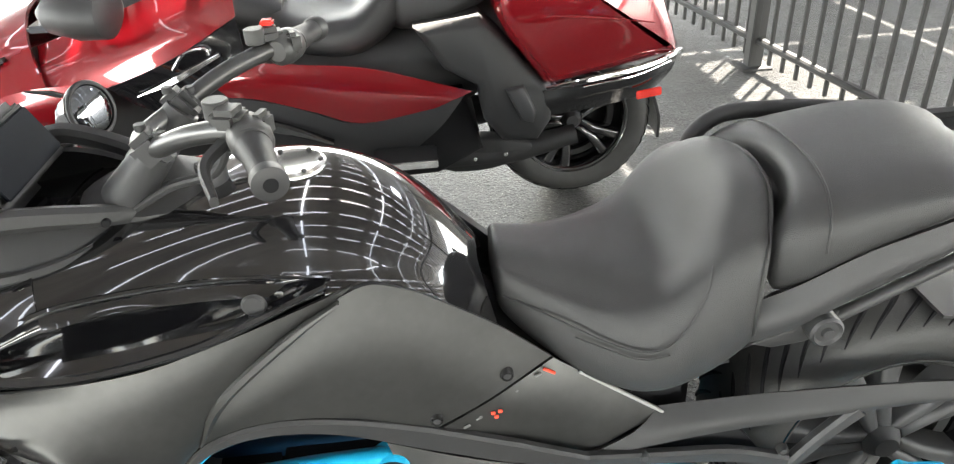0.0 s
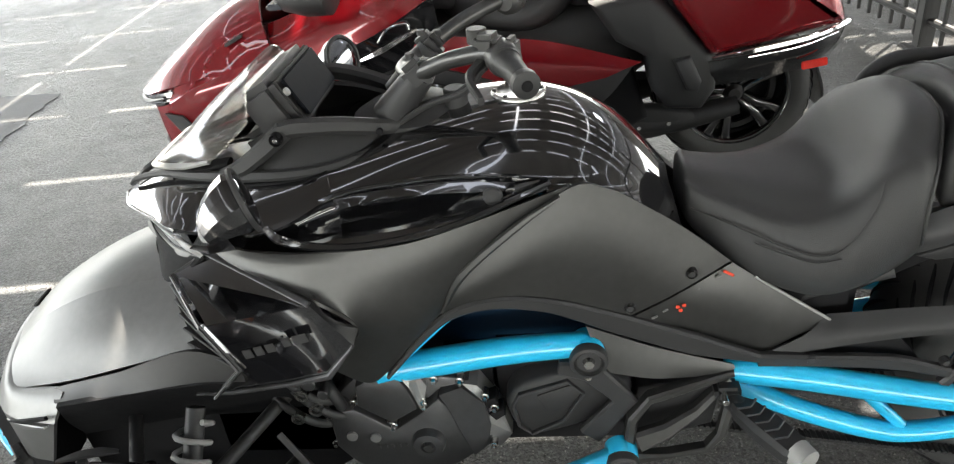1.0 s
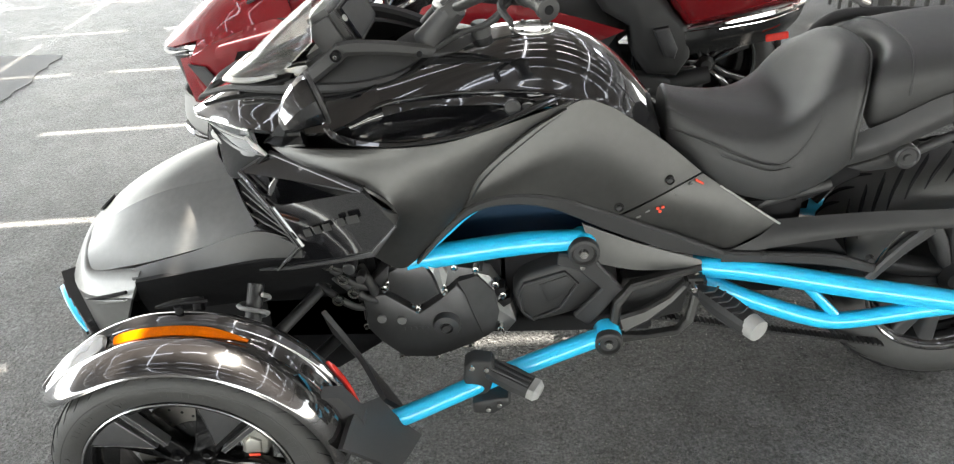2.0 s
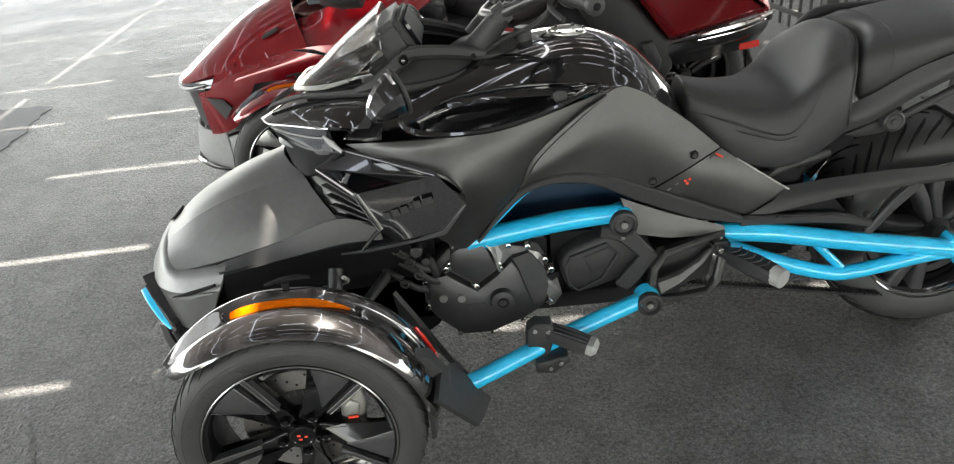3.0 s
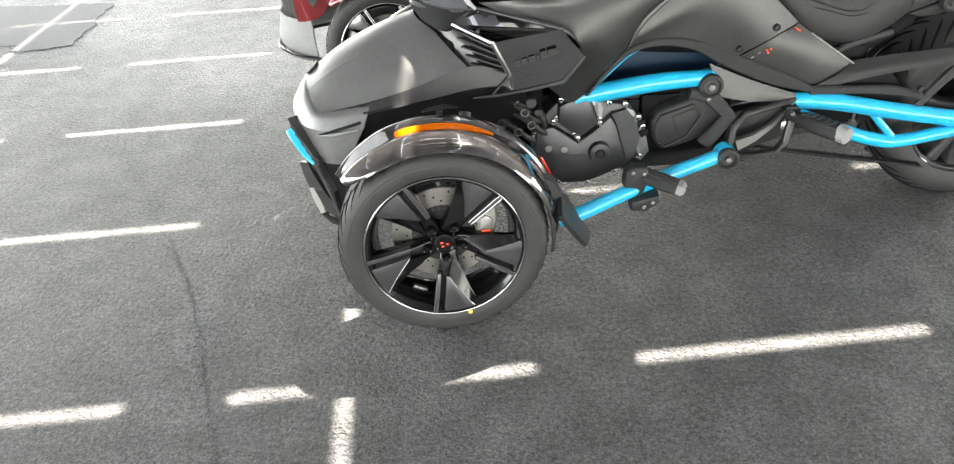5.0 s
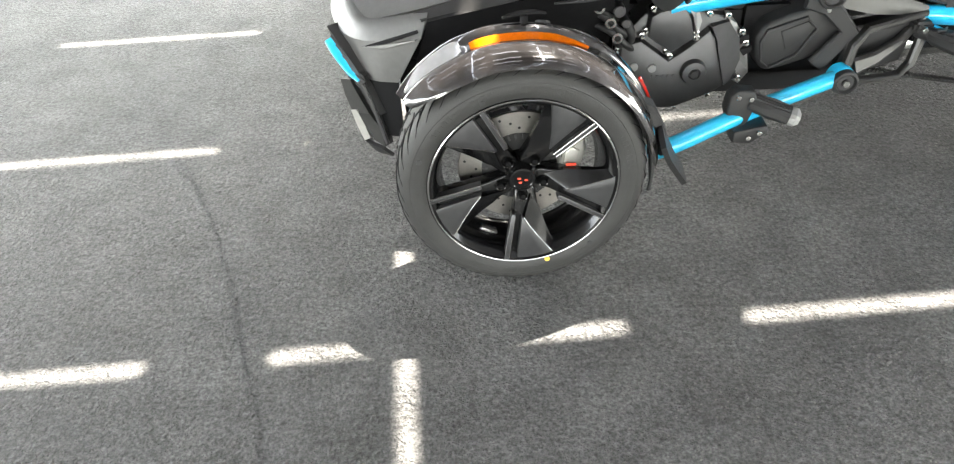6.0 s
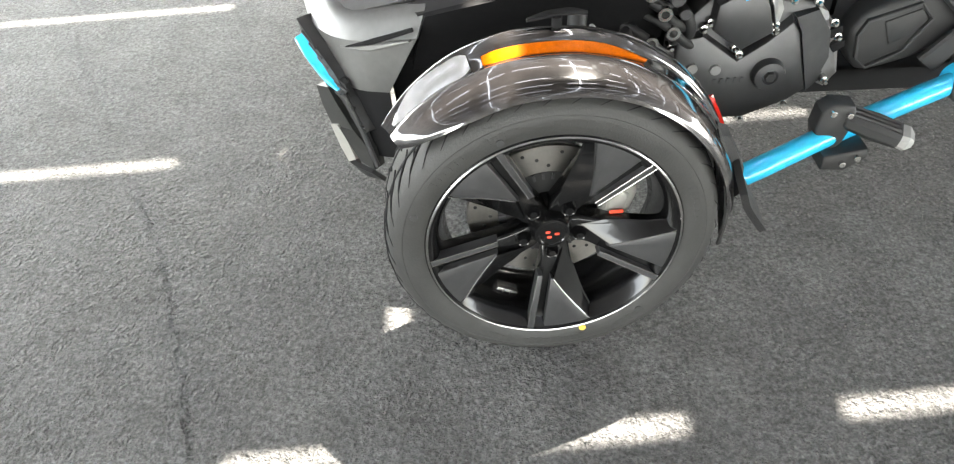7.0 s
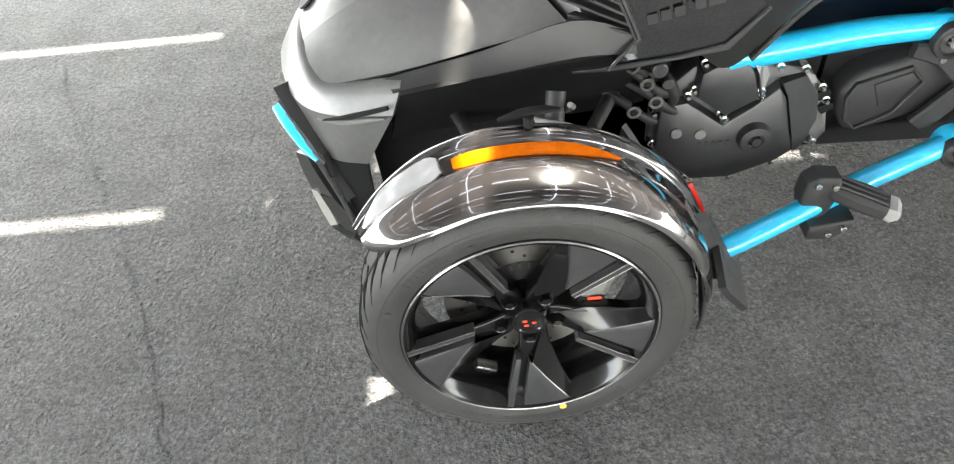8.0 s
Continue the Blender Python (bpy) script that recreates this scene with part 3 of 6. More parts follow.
def front_fender(parent, at, side, paint, edge_mat, steer):
    """A fender in two steps: a rounded outer flange, and a shelf with the reflector under the crown."""
    f = new("front_fender")
    f.parent = parent
    f.matrix_basis = pose(*at, 0, 0, steer) @ Matrix.Diagonal((1, -side, 1, 1))
    def grow(a):
        return float(np.interp(a, [-20, 0, 40, 90, 120, 142], [1.0, 1.01, 1.0, 0.985, 1.0, 1.04]))
    def band(section, angs, taper=None, pivot=0.0, base=0.31):
        rows = []
        for i, a in enumerate(angs):
            wd = taper[i] if taper else 1.0
            rows.append([((base + (r - base) * (0.5 + 0.5 * wd)) * grow(a) * math.cos(radians(a)), pivot + (y - pivot) * wd, (base + (r - base) * (0.5 + 0.5 * wd)) * grow(a) * math.sin(radians(a))) for y, r in section])
        return surf(rows, 0.004, 5, (0, 0, 0))
    flange = [(0.004, 0.302), (-0.002, 0.309), (-0.022, 0.311), (-0.046, 0.3065), (-0.066, 0.3), (-0.079, 0.2915), (-0.084, 0.283)]
    part("fender_flange", band(flange, [140, 136, 129, 118, 104, 90, 76, 62, 48, 34, 20, 6, 0], [0.3, 0.58, 0.86, 1, 1, 1, 1, 1, 1, 1, 0.95, 0.8, 0.6], -0.028, 0.3), paint, f, sharp=60)
    shelf = [(-0.002, 0.302), (0.012, 0.3065), (0.03, 0.312), (0.035, 0.3185), (0.048, 0.3235), (0.062, 0.3215), (0.078, 0.311)]
    part("fender_shell", band(shelf, [141, 136, 128, 116, 102, 90, 76, 62, 48, 34, 20, 6, -4], [0.22, 0.45, 0.72, 0.95, 1, 1, 1, 1, 1, 1, 1, 0.9, 0.6], -0.016), paint, f, sharp=32)
    part("fender_tail", band([(0.04, 0.305), (0.0, 0.304), (-0.04, 0.299), (-0.066, 0.291), (-0.074, 0.283)], [16, 8, 0, -6, -10], [0.9, 0.9, 0.7, 0.4, 0.12], -0.066, 0.29), PLASTIC, f, "matte black fender tail")
    part("mud_flap", plate([(0.27, -0.03, 0.152), (0.3, 0.0, 0.125), (0.338, 0.006, 0.055), (0.343, 0.006, 0.0), (0.33, 0.0, -0.004), (0.288, -0.024, 0.035)], (0.004, 0.03, 0.004)), PLASTIC, f, "matte black mud flap", sharp=20)
    def strip(a0, a1, low, high, proud, ends=(0.35, 0.35), n=18, slide=0.0):
        rings = []
        for k in range(n + 1):
            t = k / n
            a = a0 + (a1 - a0) * t
            m = min(1.0, ends[0] + t * 5, ends[1] + (1 - t) * 3)
            c, sn, g = math.cos(radians(a)), math.sin(radians(a)), grow(a)
            mid = ((low[0] + high[0]) / 2 + slide * t * t * 2, (low[1] + high[1]) / 2 + slide * t * t * 0.5)
            dy, dr = (high[0] - low[0]) / 2 * m, (high[1] - low[1]) / 2 * m
            lo, hi = (mid[0] - dy, mid[1] - dr), (mid[0] + dy, mid[1] + dr)
            rings.append([(r * g * c, y, r * g * sn) for y, r in ((lo[0], lo[1] - 0.004), (lo[0] - proud * 0.6, lo[1] + proud * 0.4), ((lo[0] + hi[0]) / 2 - proud * 0.7, (lo[1] + hi[1]) / 2 + proud), (hi[0] - proud * 0.5, hi[1] + proud * 0.8), (hi[0], hi[1] - 0.004))])
        return loft(rings)
    amber = part("side_reflector", strip(108.5, 61, (0.006, 0.306), (0.026, 0.3125), 0.004, (0.75, 0.12)), AMBER, f, "long amber side reflector")
    part("reflector_rim", tube([(0.3035 * grow(a) * math.cos(radians(a)), -0.001, 0.3035 * grow(a) * math.sin(radians(a)) + 0.004) for a in range(110, 56, -4)], 0.0018, 6, 2), BLACKPL, amber)
    part("fender_lamp", strip(112, 138, (0.0, 0.307), (0.036, 0.3215), 0.006, (0.6, 0.08), 18, -0.014), edge_mat, f, "clear front marker lens")
    part("rear_reflector", strip(31.5, 6, (0.052, 0.326), (0.066, 0.3235), 0.005, (0.3, 0.1)), REDLENS, f, "narrow red reflector")
    part("fender_mount", join(stub((0.02, 0.055, 0.325), 0.008, 0.008, "z", 16), ribbon([(-0.025, 0.06, 0.329), (0.01, 0.066, 0.333), (0.045, 0.07, 0.333), (0.07, 0.075, 0.326)], [0.006, 0.018, 0.018, 0.006], 0.006, up=(0, 0, 1))), BLACKPL, f)
    part("rear_stay", ribbon([polar(0.32, 30)[:1] + (0.06,) + polar(0.32, 30)[1:], (0.2, 0.11, 0.05), (0.1, 0.14, 0.0)], 0.018, 0.01, up=(0, 1, 0)), BLACKPL, f)
    return f


def rear_wheel(parent, at, spoke_mat):
    w = new("rear_wheel")
    w.parent = parent
    w.location = at
    prof = [(0.196, -0.1), (0.214, -0.107), (0.24, -0.113), (0.262, -0.11), (0.28, -0.1), (0.293, -0.078), (0.301, -0.045), (0.303, 0), (0.301, 0.045), (0.293, 0.078), (0.28, 0.1), (0.262, 0.11), (0.24, 0.113), (0.214, 0.107), (0.196, 0.1)]
    tyre = part("tyre", lathe(prof, sides=96), RUBBER, w)
    tread = []
    for k in range(40):
        a = 9 * k
        for s in (-1, 1):
            p = []
            for f in range(6):
                y = s * (0.012 + 0.018 * f)
                r = np.interp(abs(y), [0, 0.045, 0.078, 0.1, 0.112], [0.3035, 0.3015, 0.2935, 0.2805, 0.262]) + 0.001
                x, z = polar(r, a + 2.0 * f + 1.2 * f * f * 0.3 + (4.5 if s > 0 else 0))
                p.append((x, y, z))
            tread.append(tube(p, [0.0015, 0.004, 0.0048, 0.0045, 0.0035, 0.001], sides=5, per=2))
    tagged(part("tread_groove", join(*tread), BLACKPL, tyre), "dark curved tread grooves", kind="stuff")
    part("rim", lathe([(0.212, -0.104), (0.214, -0.098), (0.196, -0.088), (0.186, -0.04), (0.18, 0.04), (0.196, 0.095), (0.198, 0.1), (0.174, 0.05), (0.178, -0.04), (0.19, -0.092), (0.204, -0.105)], sides=72), GLOSS, w)
    for k in range(5):
        s = 36 + 72 * k
        for d in (-9, 9):
            part("spoke", prism([polar(0.035, s + d * 2.4 - 22), polar(0.1, s + d - 9), polar(0.2, s + d * 1.3 - 6), polar(0.2, s + d * 1.3 + 6), polar(0.1, s + d + 9), polar(0.035, s + d * 2.4 + 22)], -0.03, -0.088, 0.01), spoke_mat, w)
    part("hub", lathe([(0, -0.105), (0.022, -0.105), (0.03, -0.095), (0.05, -0.06), (0.055, -0.03), (0.055, 0.08), (0, 0.08)], sides=32), PLASTIC, w)
    part("wheel_web", lathe([(0.03, 0.045), (0.19, 0.045), (0.19, 0.055), (0.03, 0.055)], sides=48), PLASTIC, w)
    part("pulley", lathe([(0.15, -0.012), (0.172, -0.012), (0.174, 0), (0.172, 0.012), (0.15, 0.012)], (0, -0.02, 0), 60), PLASTIC, w)
    part("brake_disc", lathe([(0.075, -0.003), (0.125, -0.003), (0.125, 0.003), (0.075, 0.003)], (0, 0.115, 0), 48), DISC, w)
    return w


# ---- the near machine ----
trike = thing("three_wheel_motorcycle", "satin grey and gloss black three-wheeled motorcycle with bright blue frame tubes", "motorcycle", group="parked three-wheelers")


def bolt(name, at, r, parent, mat=PLASTIC, half=0.006, turn=None):
    b = part(name, lathe([(0, -half), (r * 0.55, -half), (r * 0.6, -half * 0.4), (r * 0.75, -half * 0.4), (r * 0.9, -half), (r, -half * 0.5), (r, half), (0, half)], at, 20, "y", turn), mat, parent)
    return b


front_wheel(trike, (0.003, -0.604, 0.273), -1, 3.5, RIMGREY, RIMEDGE)
front_wheel(trike, (0.003, 0.604, 0.273), 1, 3.5, RIMGREY, RIMEDGE)
front_fender(trike, (0.0, -0.604, 0.275), -1, FENDER, MARKER, 5.0)
front_fender(trike, (0.0, 0.604, 0.275), 1, FENDER, MARKER, 5.0)
rear_wheel(trike, (1.712, 0.0, 0.313), DKGREY).scale = (1.035, 1.0, 1.035)

# bonnet: from the centre line outwards, front to rear
HOOD = [
    [(-0.425, 0, 0.525), (-0.418, -0.06, 0.522), (-0.408, -0.105, 0.516), (-0.404, -0.118, 0.5135), (-0.385, -0.18, 0.502), (-0.35, -0.236, 0.486)],
    [(-0.33, 0, 0.597), (-0.32, -0.07, 0.593), (-0.305, -0.117, 0.5865), (-0.3, -0.131, 0.5815), (-0.26, -0.205, 0.553), (-0.2, -0.262, 0.524)],
    [(-0.2, 0, 0.66), (-0.19, -0.07, 0.656), (-0.165, -0.128, 0.646), (-0.158, -0.143, 0.64), (-0.11, -0.22, 0.606), (-0.045, -0.276, 0.57)],
    [(-0.07, 0, 0.708), (-0.05, -0.07, 0.7), (0.0, -0.138, 0.681), (0.008, -0.154, 0.674), (0.05, -0.222, 0.645), (0.097, -0.285, 0.612)],
]
hood = part("bonnet", surf(full(HOOD), 0.012, 6, (-0.1, 0, 0.2)), HOODM, trike, "satin silver-grey bonnet", sharp=50)
part("bonnet_emblem", lathe([(0, -0.004), (0.02, -0.004), (0.026, 0), (0.026, 0.004), (0, 0.004)], (-0.405, 0, 0.545), 28, "z", Euler((0, radians(-40), 0)).to_matrix()), PLASTIC, hood)
NOSE = [
    [(-0.38, 0, 0.53), (-0.37, -0.09, 0.52), (-0.345, -0.165, 0.502), (-0.31, -0.222, 0.488), (-0.19, -0.268, 0.518)],
    [(-0.44, 0, 0.52), (-0.428, -0.09, 0.513), (-0.39, -0.178, 0.494), (-0.33, -0.24, 0.485), (-0.195, -0.3, 0.517)],
    [(-0.47, 0, 0.505), (-0.455, -0.1, 0.497), (-0.41, -0.19, 0.482), (-0.33, -0.262, 0.486), (-0.198, -0.325, 0.515)],
    [(-0.478, 0, 0.455), (-0.462, -0.11, 0.452), (-0.42, -0.212, 0.445), (-0.345, -0.28, 0.45), (-0.218, -0.325, 0.47)],
    [(-0.43, 0, 0.35), (-0.42, -0.13, 0.35), (-0.385, -0.24, 0.345), (-0.345, -0.284, 0.345), (-0.285, -0.3, 0.345)],
    [(-0.385, 0, 0.2), (-0.38, -0.14, 0.2), (-0.355, -0.26, 0.19), (-0.325, -0.285, 0.185), (-0.285, -0.295, 0.185)],
]
nose = part("nose_panel", surf(full([NOSE[3], NOSE[4]]), 0.008, 4, (0, 0, 0.35)), HOODM, trike, "satin grey nose panel", sharp=40)
part("nose_brow", surf(full([[(-0.4, 0, 0.53), (-0.392, -0.09, 0.522), (-0.37, -0.165, 0.506), (-0.335, -0.225, 0.49), (-0.2, -0.275, 0.52)], [(-0.436, 0, 0.518), (-0.426, -0.095, 0.511), (-0.4, -0.178, 0.496), (-0.352, -0.246, 0.485), (-0.2, -0.3, 0.516)], NOSE[3]]), 0.006, 3, (0, 0, 0.3)), HOODM, nose, sharp=60)
part("nose_chin", surf(full([NOSE[4], NOSE[5]]), 0.006, 3, (0, 0, 0.3)), BLACKPL, nose, sharp=40)
for sgn in (1, -1):
    def sd(rows, s=sgn):
        return rows if s > 0 else flip(rows)
    ctr = (0.3, 0, 0.4)
    part("bonnet_side_band", surf(sd([
        [(-0.235, -0.268, 0.512), (-0.15, -0.29, 0.546), (-0.05, -0.31, 0.582), (0.1, -0.328, 0.638), (0.2, -0.345, 0.622)],
        [(-0.215, -0.305, 0.507), (-0.13, -0.322, 0.528), (-0.03, -0.335, 0.55), (0.11, -0.345, 0.58), (0.205, -0.352, 0.585)]]), 0.01, 4, ctr), BANDM, trike)
    part("wheel_well_panel", surf(sd([
        [(-0.2, -0.322, 0.51), (-0.03, -0.335, 0.548), (0.12, -0.345, 0.575), (0.22, -0.34, 0.575)],
        [(-0.22, -0.29, 0.44), (-0.05, -0.28, 0.47), (0.12, -0.27, 0.49), (0.26, -0.25, 0.5)],
        [(-0.24, -0.24, 0.36), (-0.05, -0.2, 0.36), (0.12, -0.19, 0.36), (0.26, -0.18, 0.36)]]), 0.01, 4, ctr), BLACKPL, trike)
    part("nose_flare", ribbon(sd([[(-0.37, -0.262, 0.43), (-0.31, -0.296, 0.442), (-0.23, -0.332, 0.47)]])[0], [0.003, 0.014, 0.004], 0.01, up=(-0.5, -0.8 * sgn, 0.1)), HOODM, trike)
    part("flare_slit", ribbon(sd([[(-0.358, -0.276, 0.436), (-0.3, -0.302, 0.458), (-0.224, -0.329, 0.49)]])[0], [0.002, 0.01, 0.008], 0.006, up=(-0.5, -0.8 * sgn, 0.1)), BLACKPL, trike)
    part("blue_nose_insert", surf(sd([
        [(-0.458, -0.2, 0.43), (-0.44, -0.215, 0.412), (-0.41, -0.245, 0.38), (-0.381, -0.276, 0.35)],
        [(-0.474, -0.2, 0.419), (-0.456, -0.222, 0.398), (-0.424, -0.254, 0.366), (-0.388, -0.28, 0.345)],
        [(-0.466, -0.206, 0.404), (-0.446, -0.232, 0.382), (-0.418, -0.26, 0.355), (-0.392, -0.28, 0.342)]]), 0.014, 4, ctr), BLUE, trike, "bright blue accent at the nose")
    part("grille_side", surf(sd([
        [(-0.445, -0.21, 0.4), (-0.41, -0.25, 0.375), (-0.372, -0.287, 0.36)],
        [(-0.405, -0.235, 0.3), (-0.385, -0.26, 0.28), (-0.352, -0.292, 0.265)],
        [(-0.375, -0.25, 0.2), (-0.36, -0.27, 0.19), (-0.332, -0.298, 0.175)]]), 0.012, 4, ctr), PLASTIC, trike)
    for gk in range(5):
        gt = gk / 4
        part("grille_rib", ribbon(sd([[(-0.435 + 0.06 * gt, -0.222 - 0.02 * gt, 0.37 - 0.15 * gt), (-0.368 + 0.035 * gt, -0.292 - 0.008 * gt, 0.345 - 0.15 * gt)]])[0], 0.008, 0.008, up=(-0.6, -0.7 * sgn, 0)), DKGREY, trike)
    part("lower_light_bezel", plate([(-0.445, -0.22, 0.324), (-0.436, -0.235, 0.285), (-0.42, -0.25, 0.24), (-0.37, -0.292, 0.255), (-0.4, -0.27, 0.31), (-0.415, -0.25, 0.335)], (0.03, 0.03, -0.004), sgn), SATIN, trike, "satin grey lower lamp surround", sharp=20)
    part("bezel_accent", plate([(-0.424, -0.251, 0.247), (-0.41, -0.266, 0.205), (-0.394, -0.28, 0.17), (-0.376, -0.29, 0.182), (-0.388, -0.28, 0.218), (-0.407, -0.266, 0.255)], (0.02, 0.02, -0.004), sgn), CALIPER, trike, "satin silver lamp accent", sharp=20)
    part("bezel_blade", plate([(-0.402, -0.272, 0.25), (-0.385, -0.284, 0.215), (-0.366, -0.294, 0.18), (-0.338, -0.302, 0.16), (-0.342, -0.3, 0.21), (-0.37, -0.292, 0.255)], (0.02, 0.025, 0), sgn), SATIN, trike, sharp=20)
    part("grille_mesh", plate([(-0.466, -0.185, 0.455), (-0.43, -0.237, 0.425), (-0.393, -0.27, 0.378), (-0.368, -0.29, 0.33), (-0.342, -0.302, 0.255), (-0.358, -0.288, 0.245), (-0.39, -0.272, 0.33), (-0.452, -0.202, 0.425)], (0.03, 0.025, 0), sgn), DKGREY, trike, sharp=20)
    for gk in range(9):
        gt = gk / 8
        part("grille_slat", ribbon(sd([[(-0.455 + 0.095 * gt, -0.203 - 0.086 * gt, 0.436 - 0.17 * gt), (-0.425 + 0.08 * gt, -0.243 - 0.06 * gt, 0.418 - 0.15 * gt)]])[0], 0.004, 0.006, up=(-0.6, -0.7 * sgn, 0)), RIMGREY, trike)
    part("bezel_strut", ribbon(sd([[(-0.38, -0.288, 0.34), (-0.352, -0.297, 0.26), (-0.33, -0.302, 0.17)]])[0], 0.01, 0.01, 1, up=(-0.6, -0.7 * sgn, 0)), RIMGREY, trike)
    part("lower_lip", surf(sd([
        [(-0.425, -0.2, 0.172), (-0.396, -0.277, 0.17), (-0.345, -0.305, 0.155)],
        [(-0.395, -0.2, 0.14), (-0.372, -0.275, 0.136), (-0.32, -0.3, 0.128)]]), 0.01, 4, ctr), PLASTIC, trike)
    part("cheek_panel", surf(sd([
        [(-0.06, -0.01, 0.698), (0.012, -0.14, 0.664), (0.06, -0.215, 0.634), (0.106, -0.288, 0.598)],
        [(0.0, -0.06, 0.728), (0.04, -0.16, 0.7), (0.085, -0.225, 0.66), (0.135, -0.302, 0.6)],
        [(0.04, -0.13, 0.745), (0.058, -0.2, 0.72), (0.11, -0.255, 0.66), (0.165, -0.325, 0.595)]]), 0.008, 4, ctr), SATIN, trike, "satin dark grey cheek panel")
    # side pod with a maker's plate drawn as plain bars
    A, B, C, D, E, F = [Vector(p) for p in ((0.054, -0.212, 0.722), (0.124, -0.202, 0.76), (0.347, -0.336, 0.729), (0.161, -0.352, 0.708), (0.41, -0.348, 0.654), (0.354, -0.342, 0.585))]
    T, TB, H = Vector((0.204, -0.35, 0.613)), Vector((0.157, -0.372, 0.572)), Vector((0.105, -0.305, 0.628))
    pod = part("side_pod", plate([D, C, E, F, (0.28, -0.342, 0.571), (0.175, -0.342, 0.558), TB + Vector((0.01, 0.02, 0)), T], (0, 0.055, 0), sgn), GLOSS, trike, "gloss black side pod", sharp=14)
    part("pod_top", plate([A, B, C, D], (0.0, 0.012, -0.02), sgn), GLOSS, pod, sharp=14)
    part("louvre_panel", plate([A + Vector((0.02, 0.012, 0)), D + Vector((0.02, 0.012, 0)), T + Vector((0.02, 0.012, 0)), H + Vector((0.015, 0.012, 0))], (0.03, 0.02, 0), sgn), PLASTIC, pod, sharp=14)
    for k in range(5):
        t = (k + 0.6) / 5
        part("louvre", ribbon(sd([[A.lerp(H, t), D.lerp(T, t)]])[0], 0.005, 0.02, up=(-0.6, -0.6 * sgn, 0.1)), PLASTIC, pod)
    part("pod_fin", ribbon(sd([[A, D, T, TB]])[0], [0.008, 0.012, 0.014, 0.005], 0.014, 1, up=(-0.45, -0.85 * sgn, 0.2)), GLOSS, pod, sharp=20)
    part("pod_fin_edge", ribbon(sd([[D + Vector((-0.004, -0.008, 0)), T + Vector((-0.004, -0.008, 0)), TB + Vector((-0.002, -0.006, 0))]])[0], 0.004, 0.004, 1, up=(-0.45, -0.85 * sgn, 0.2)), RIMGREY, pod)
    part("pod_top_edge", ribbon(sd([[B + Vector((0, 0, 0.003)), C + Vector((0, 0, 0.003))]])[0], 0.011, 0.006, up=(0, -0.5 * sgn, 0.8)), RIMGREY, pod)
    part("pod_front_edge", ribbon(sd([[B + Vector((0, 0, 0.002)), A + Vector((0, 0, 0.002)), D + Vector((0, 0, 0.002))]])[0], 0.006, 0.006, 1, up=(0, -0.4 * sgn, 0.9)), RIMGREY, pod)
    part("pod_lower_edge", ribbon(sd([[E + Vector((0, -0.003, 0)), F + Vector((0, -0.003, 0)), (0.28, -0.346, 0.571), (0.17, -0.346, 0.556), (0.1, -0.34, 0.55)]])[0], [0.004, 0.012, 0.007, 0.008, 0.004], 0.008, 1, up=(0, -sgn, 0)), RIMGREY, pod)
    for k, (wd, ht) in enumerate(((0.017, 0.018), (0.016, 0.018), (0.017, 0.017), (0.005, 0.004), (0.016, 0.018), (0.026, 0.018))):
        part("maker_plate_bar", block((0.225 + (0.0, 0.021, 0.042, 0.058, 0.073, 0.098)[k], sgn * -0.3505, 0.645 + 0.0056 * k), (wd, 0.003, ht), 0.001, Matrix.Rotation(radians(-12), 3, "Y")), PLASTIC, pod)
    # matte cover between bonnet and the knee panel
    part("front_side_cover", surf(sd([
        [(0.13, -0.2, 0.775), (0.3, -0.28, 0.797), (0.478, -0.268, 0.793), (0.6, -0.243, 0.81), (0.784, -0.194, 0.851)],
        [(0.2, -0.25, 0.757), (0.33, -0.302, 0.757), (0.475, -0.285, 0.745), (0.575, -0.262, 0.755), (0.7, -0.216, 0.793)],
        [(0.348, -0.318, 0.73), (0.4, -0.31, 0.712), (0.49, -0.285, 0.685), (0.54, -0.262, 0.685), (0.6, -0.234, 0.705)],
        [(0.41, -0.302, 0.654), (0.445, -0.292, 0.64), (0.49, -0.277, 0.625), (0.525, -0.262, 0.632), (0.57, -0.238, 0.66)],
        [(0.355, -0.282, 0.583), (0.385, -0.27, 0.55), (0.425, -0.26, 0.535), (0.46, -0.258, 0.552), (0.54, -0.24, 0.63)],
        [(0.3, -0.275, 0.565), (0.335, -0.262, 0.525), (0.385, -0.25, 0.484), (0.43, -0.253, 0.513), (0.535, -0.239, 0.622)]]), 0.006, 4, ctr, 12), SATIN, trike, "satin dark grey side cover", sharp=60)
    knee = part("knee_panel", surf(sd([
        [(0.56, -0.238, 0.684), (0.675, -0.222, 0.781), (0.786, -0.197, 0.848), (0.85, -0.182, 0.832), (0.909, -0.167, 0.789), (0.984, -0.15, 0.727), (1.066, -0.14, 0.65)],
        [(0.55, -0.242, 0.655), (0.665, -0.236, 0.715), (0.76, -0.222, 0.742), (0.82, -0.212, 0.73), (0.875, -0.202, 0.69), (0.92, -0.192, 0.65), (0.963, -0.182, 0.613)],
        [(0.542, -0.238, 0.625), (0.6, -0.236, 0.645), (0.66, -0.232, 0.646), (0.72, -0.226, 0.635), (0.77, -0.218, 0.615), (0.82, -0.21, 0.592), (0.86, -0.203, 0.572)]]), 0.012, 6, ctr), SATIN, trike, "satin dark grey knee panel", sharp=50)
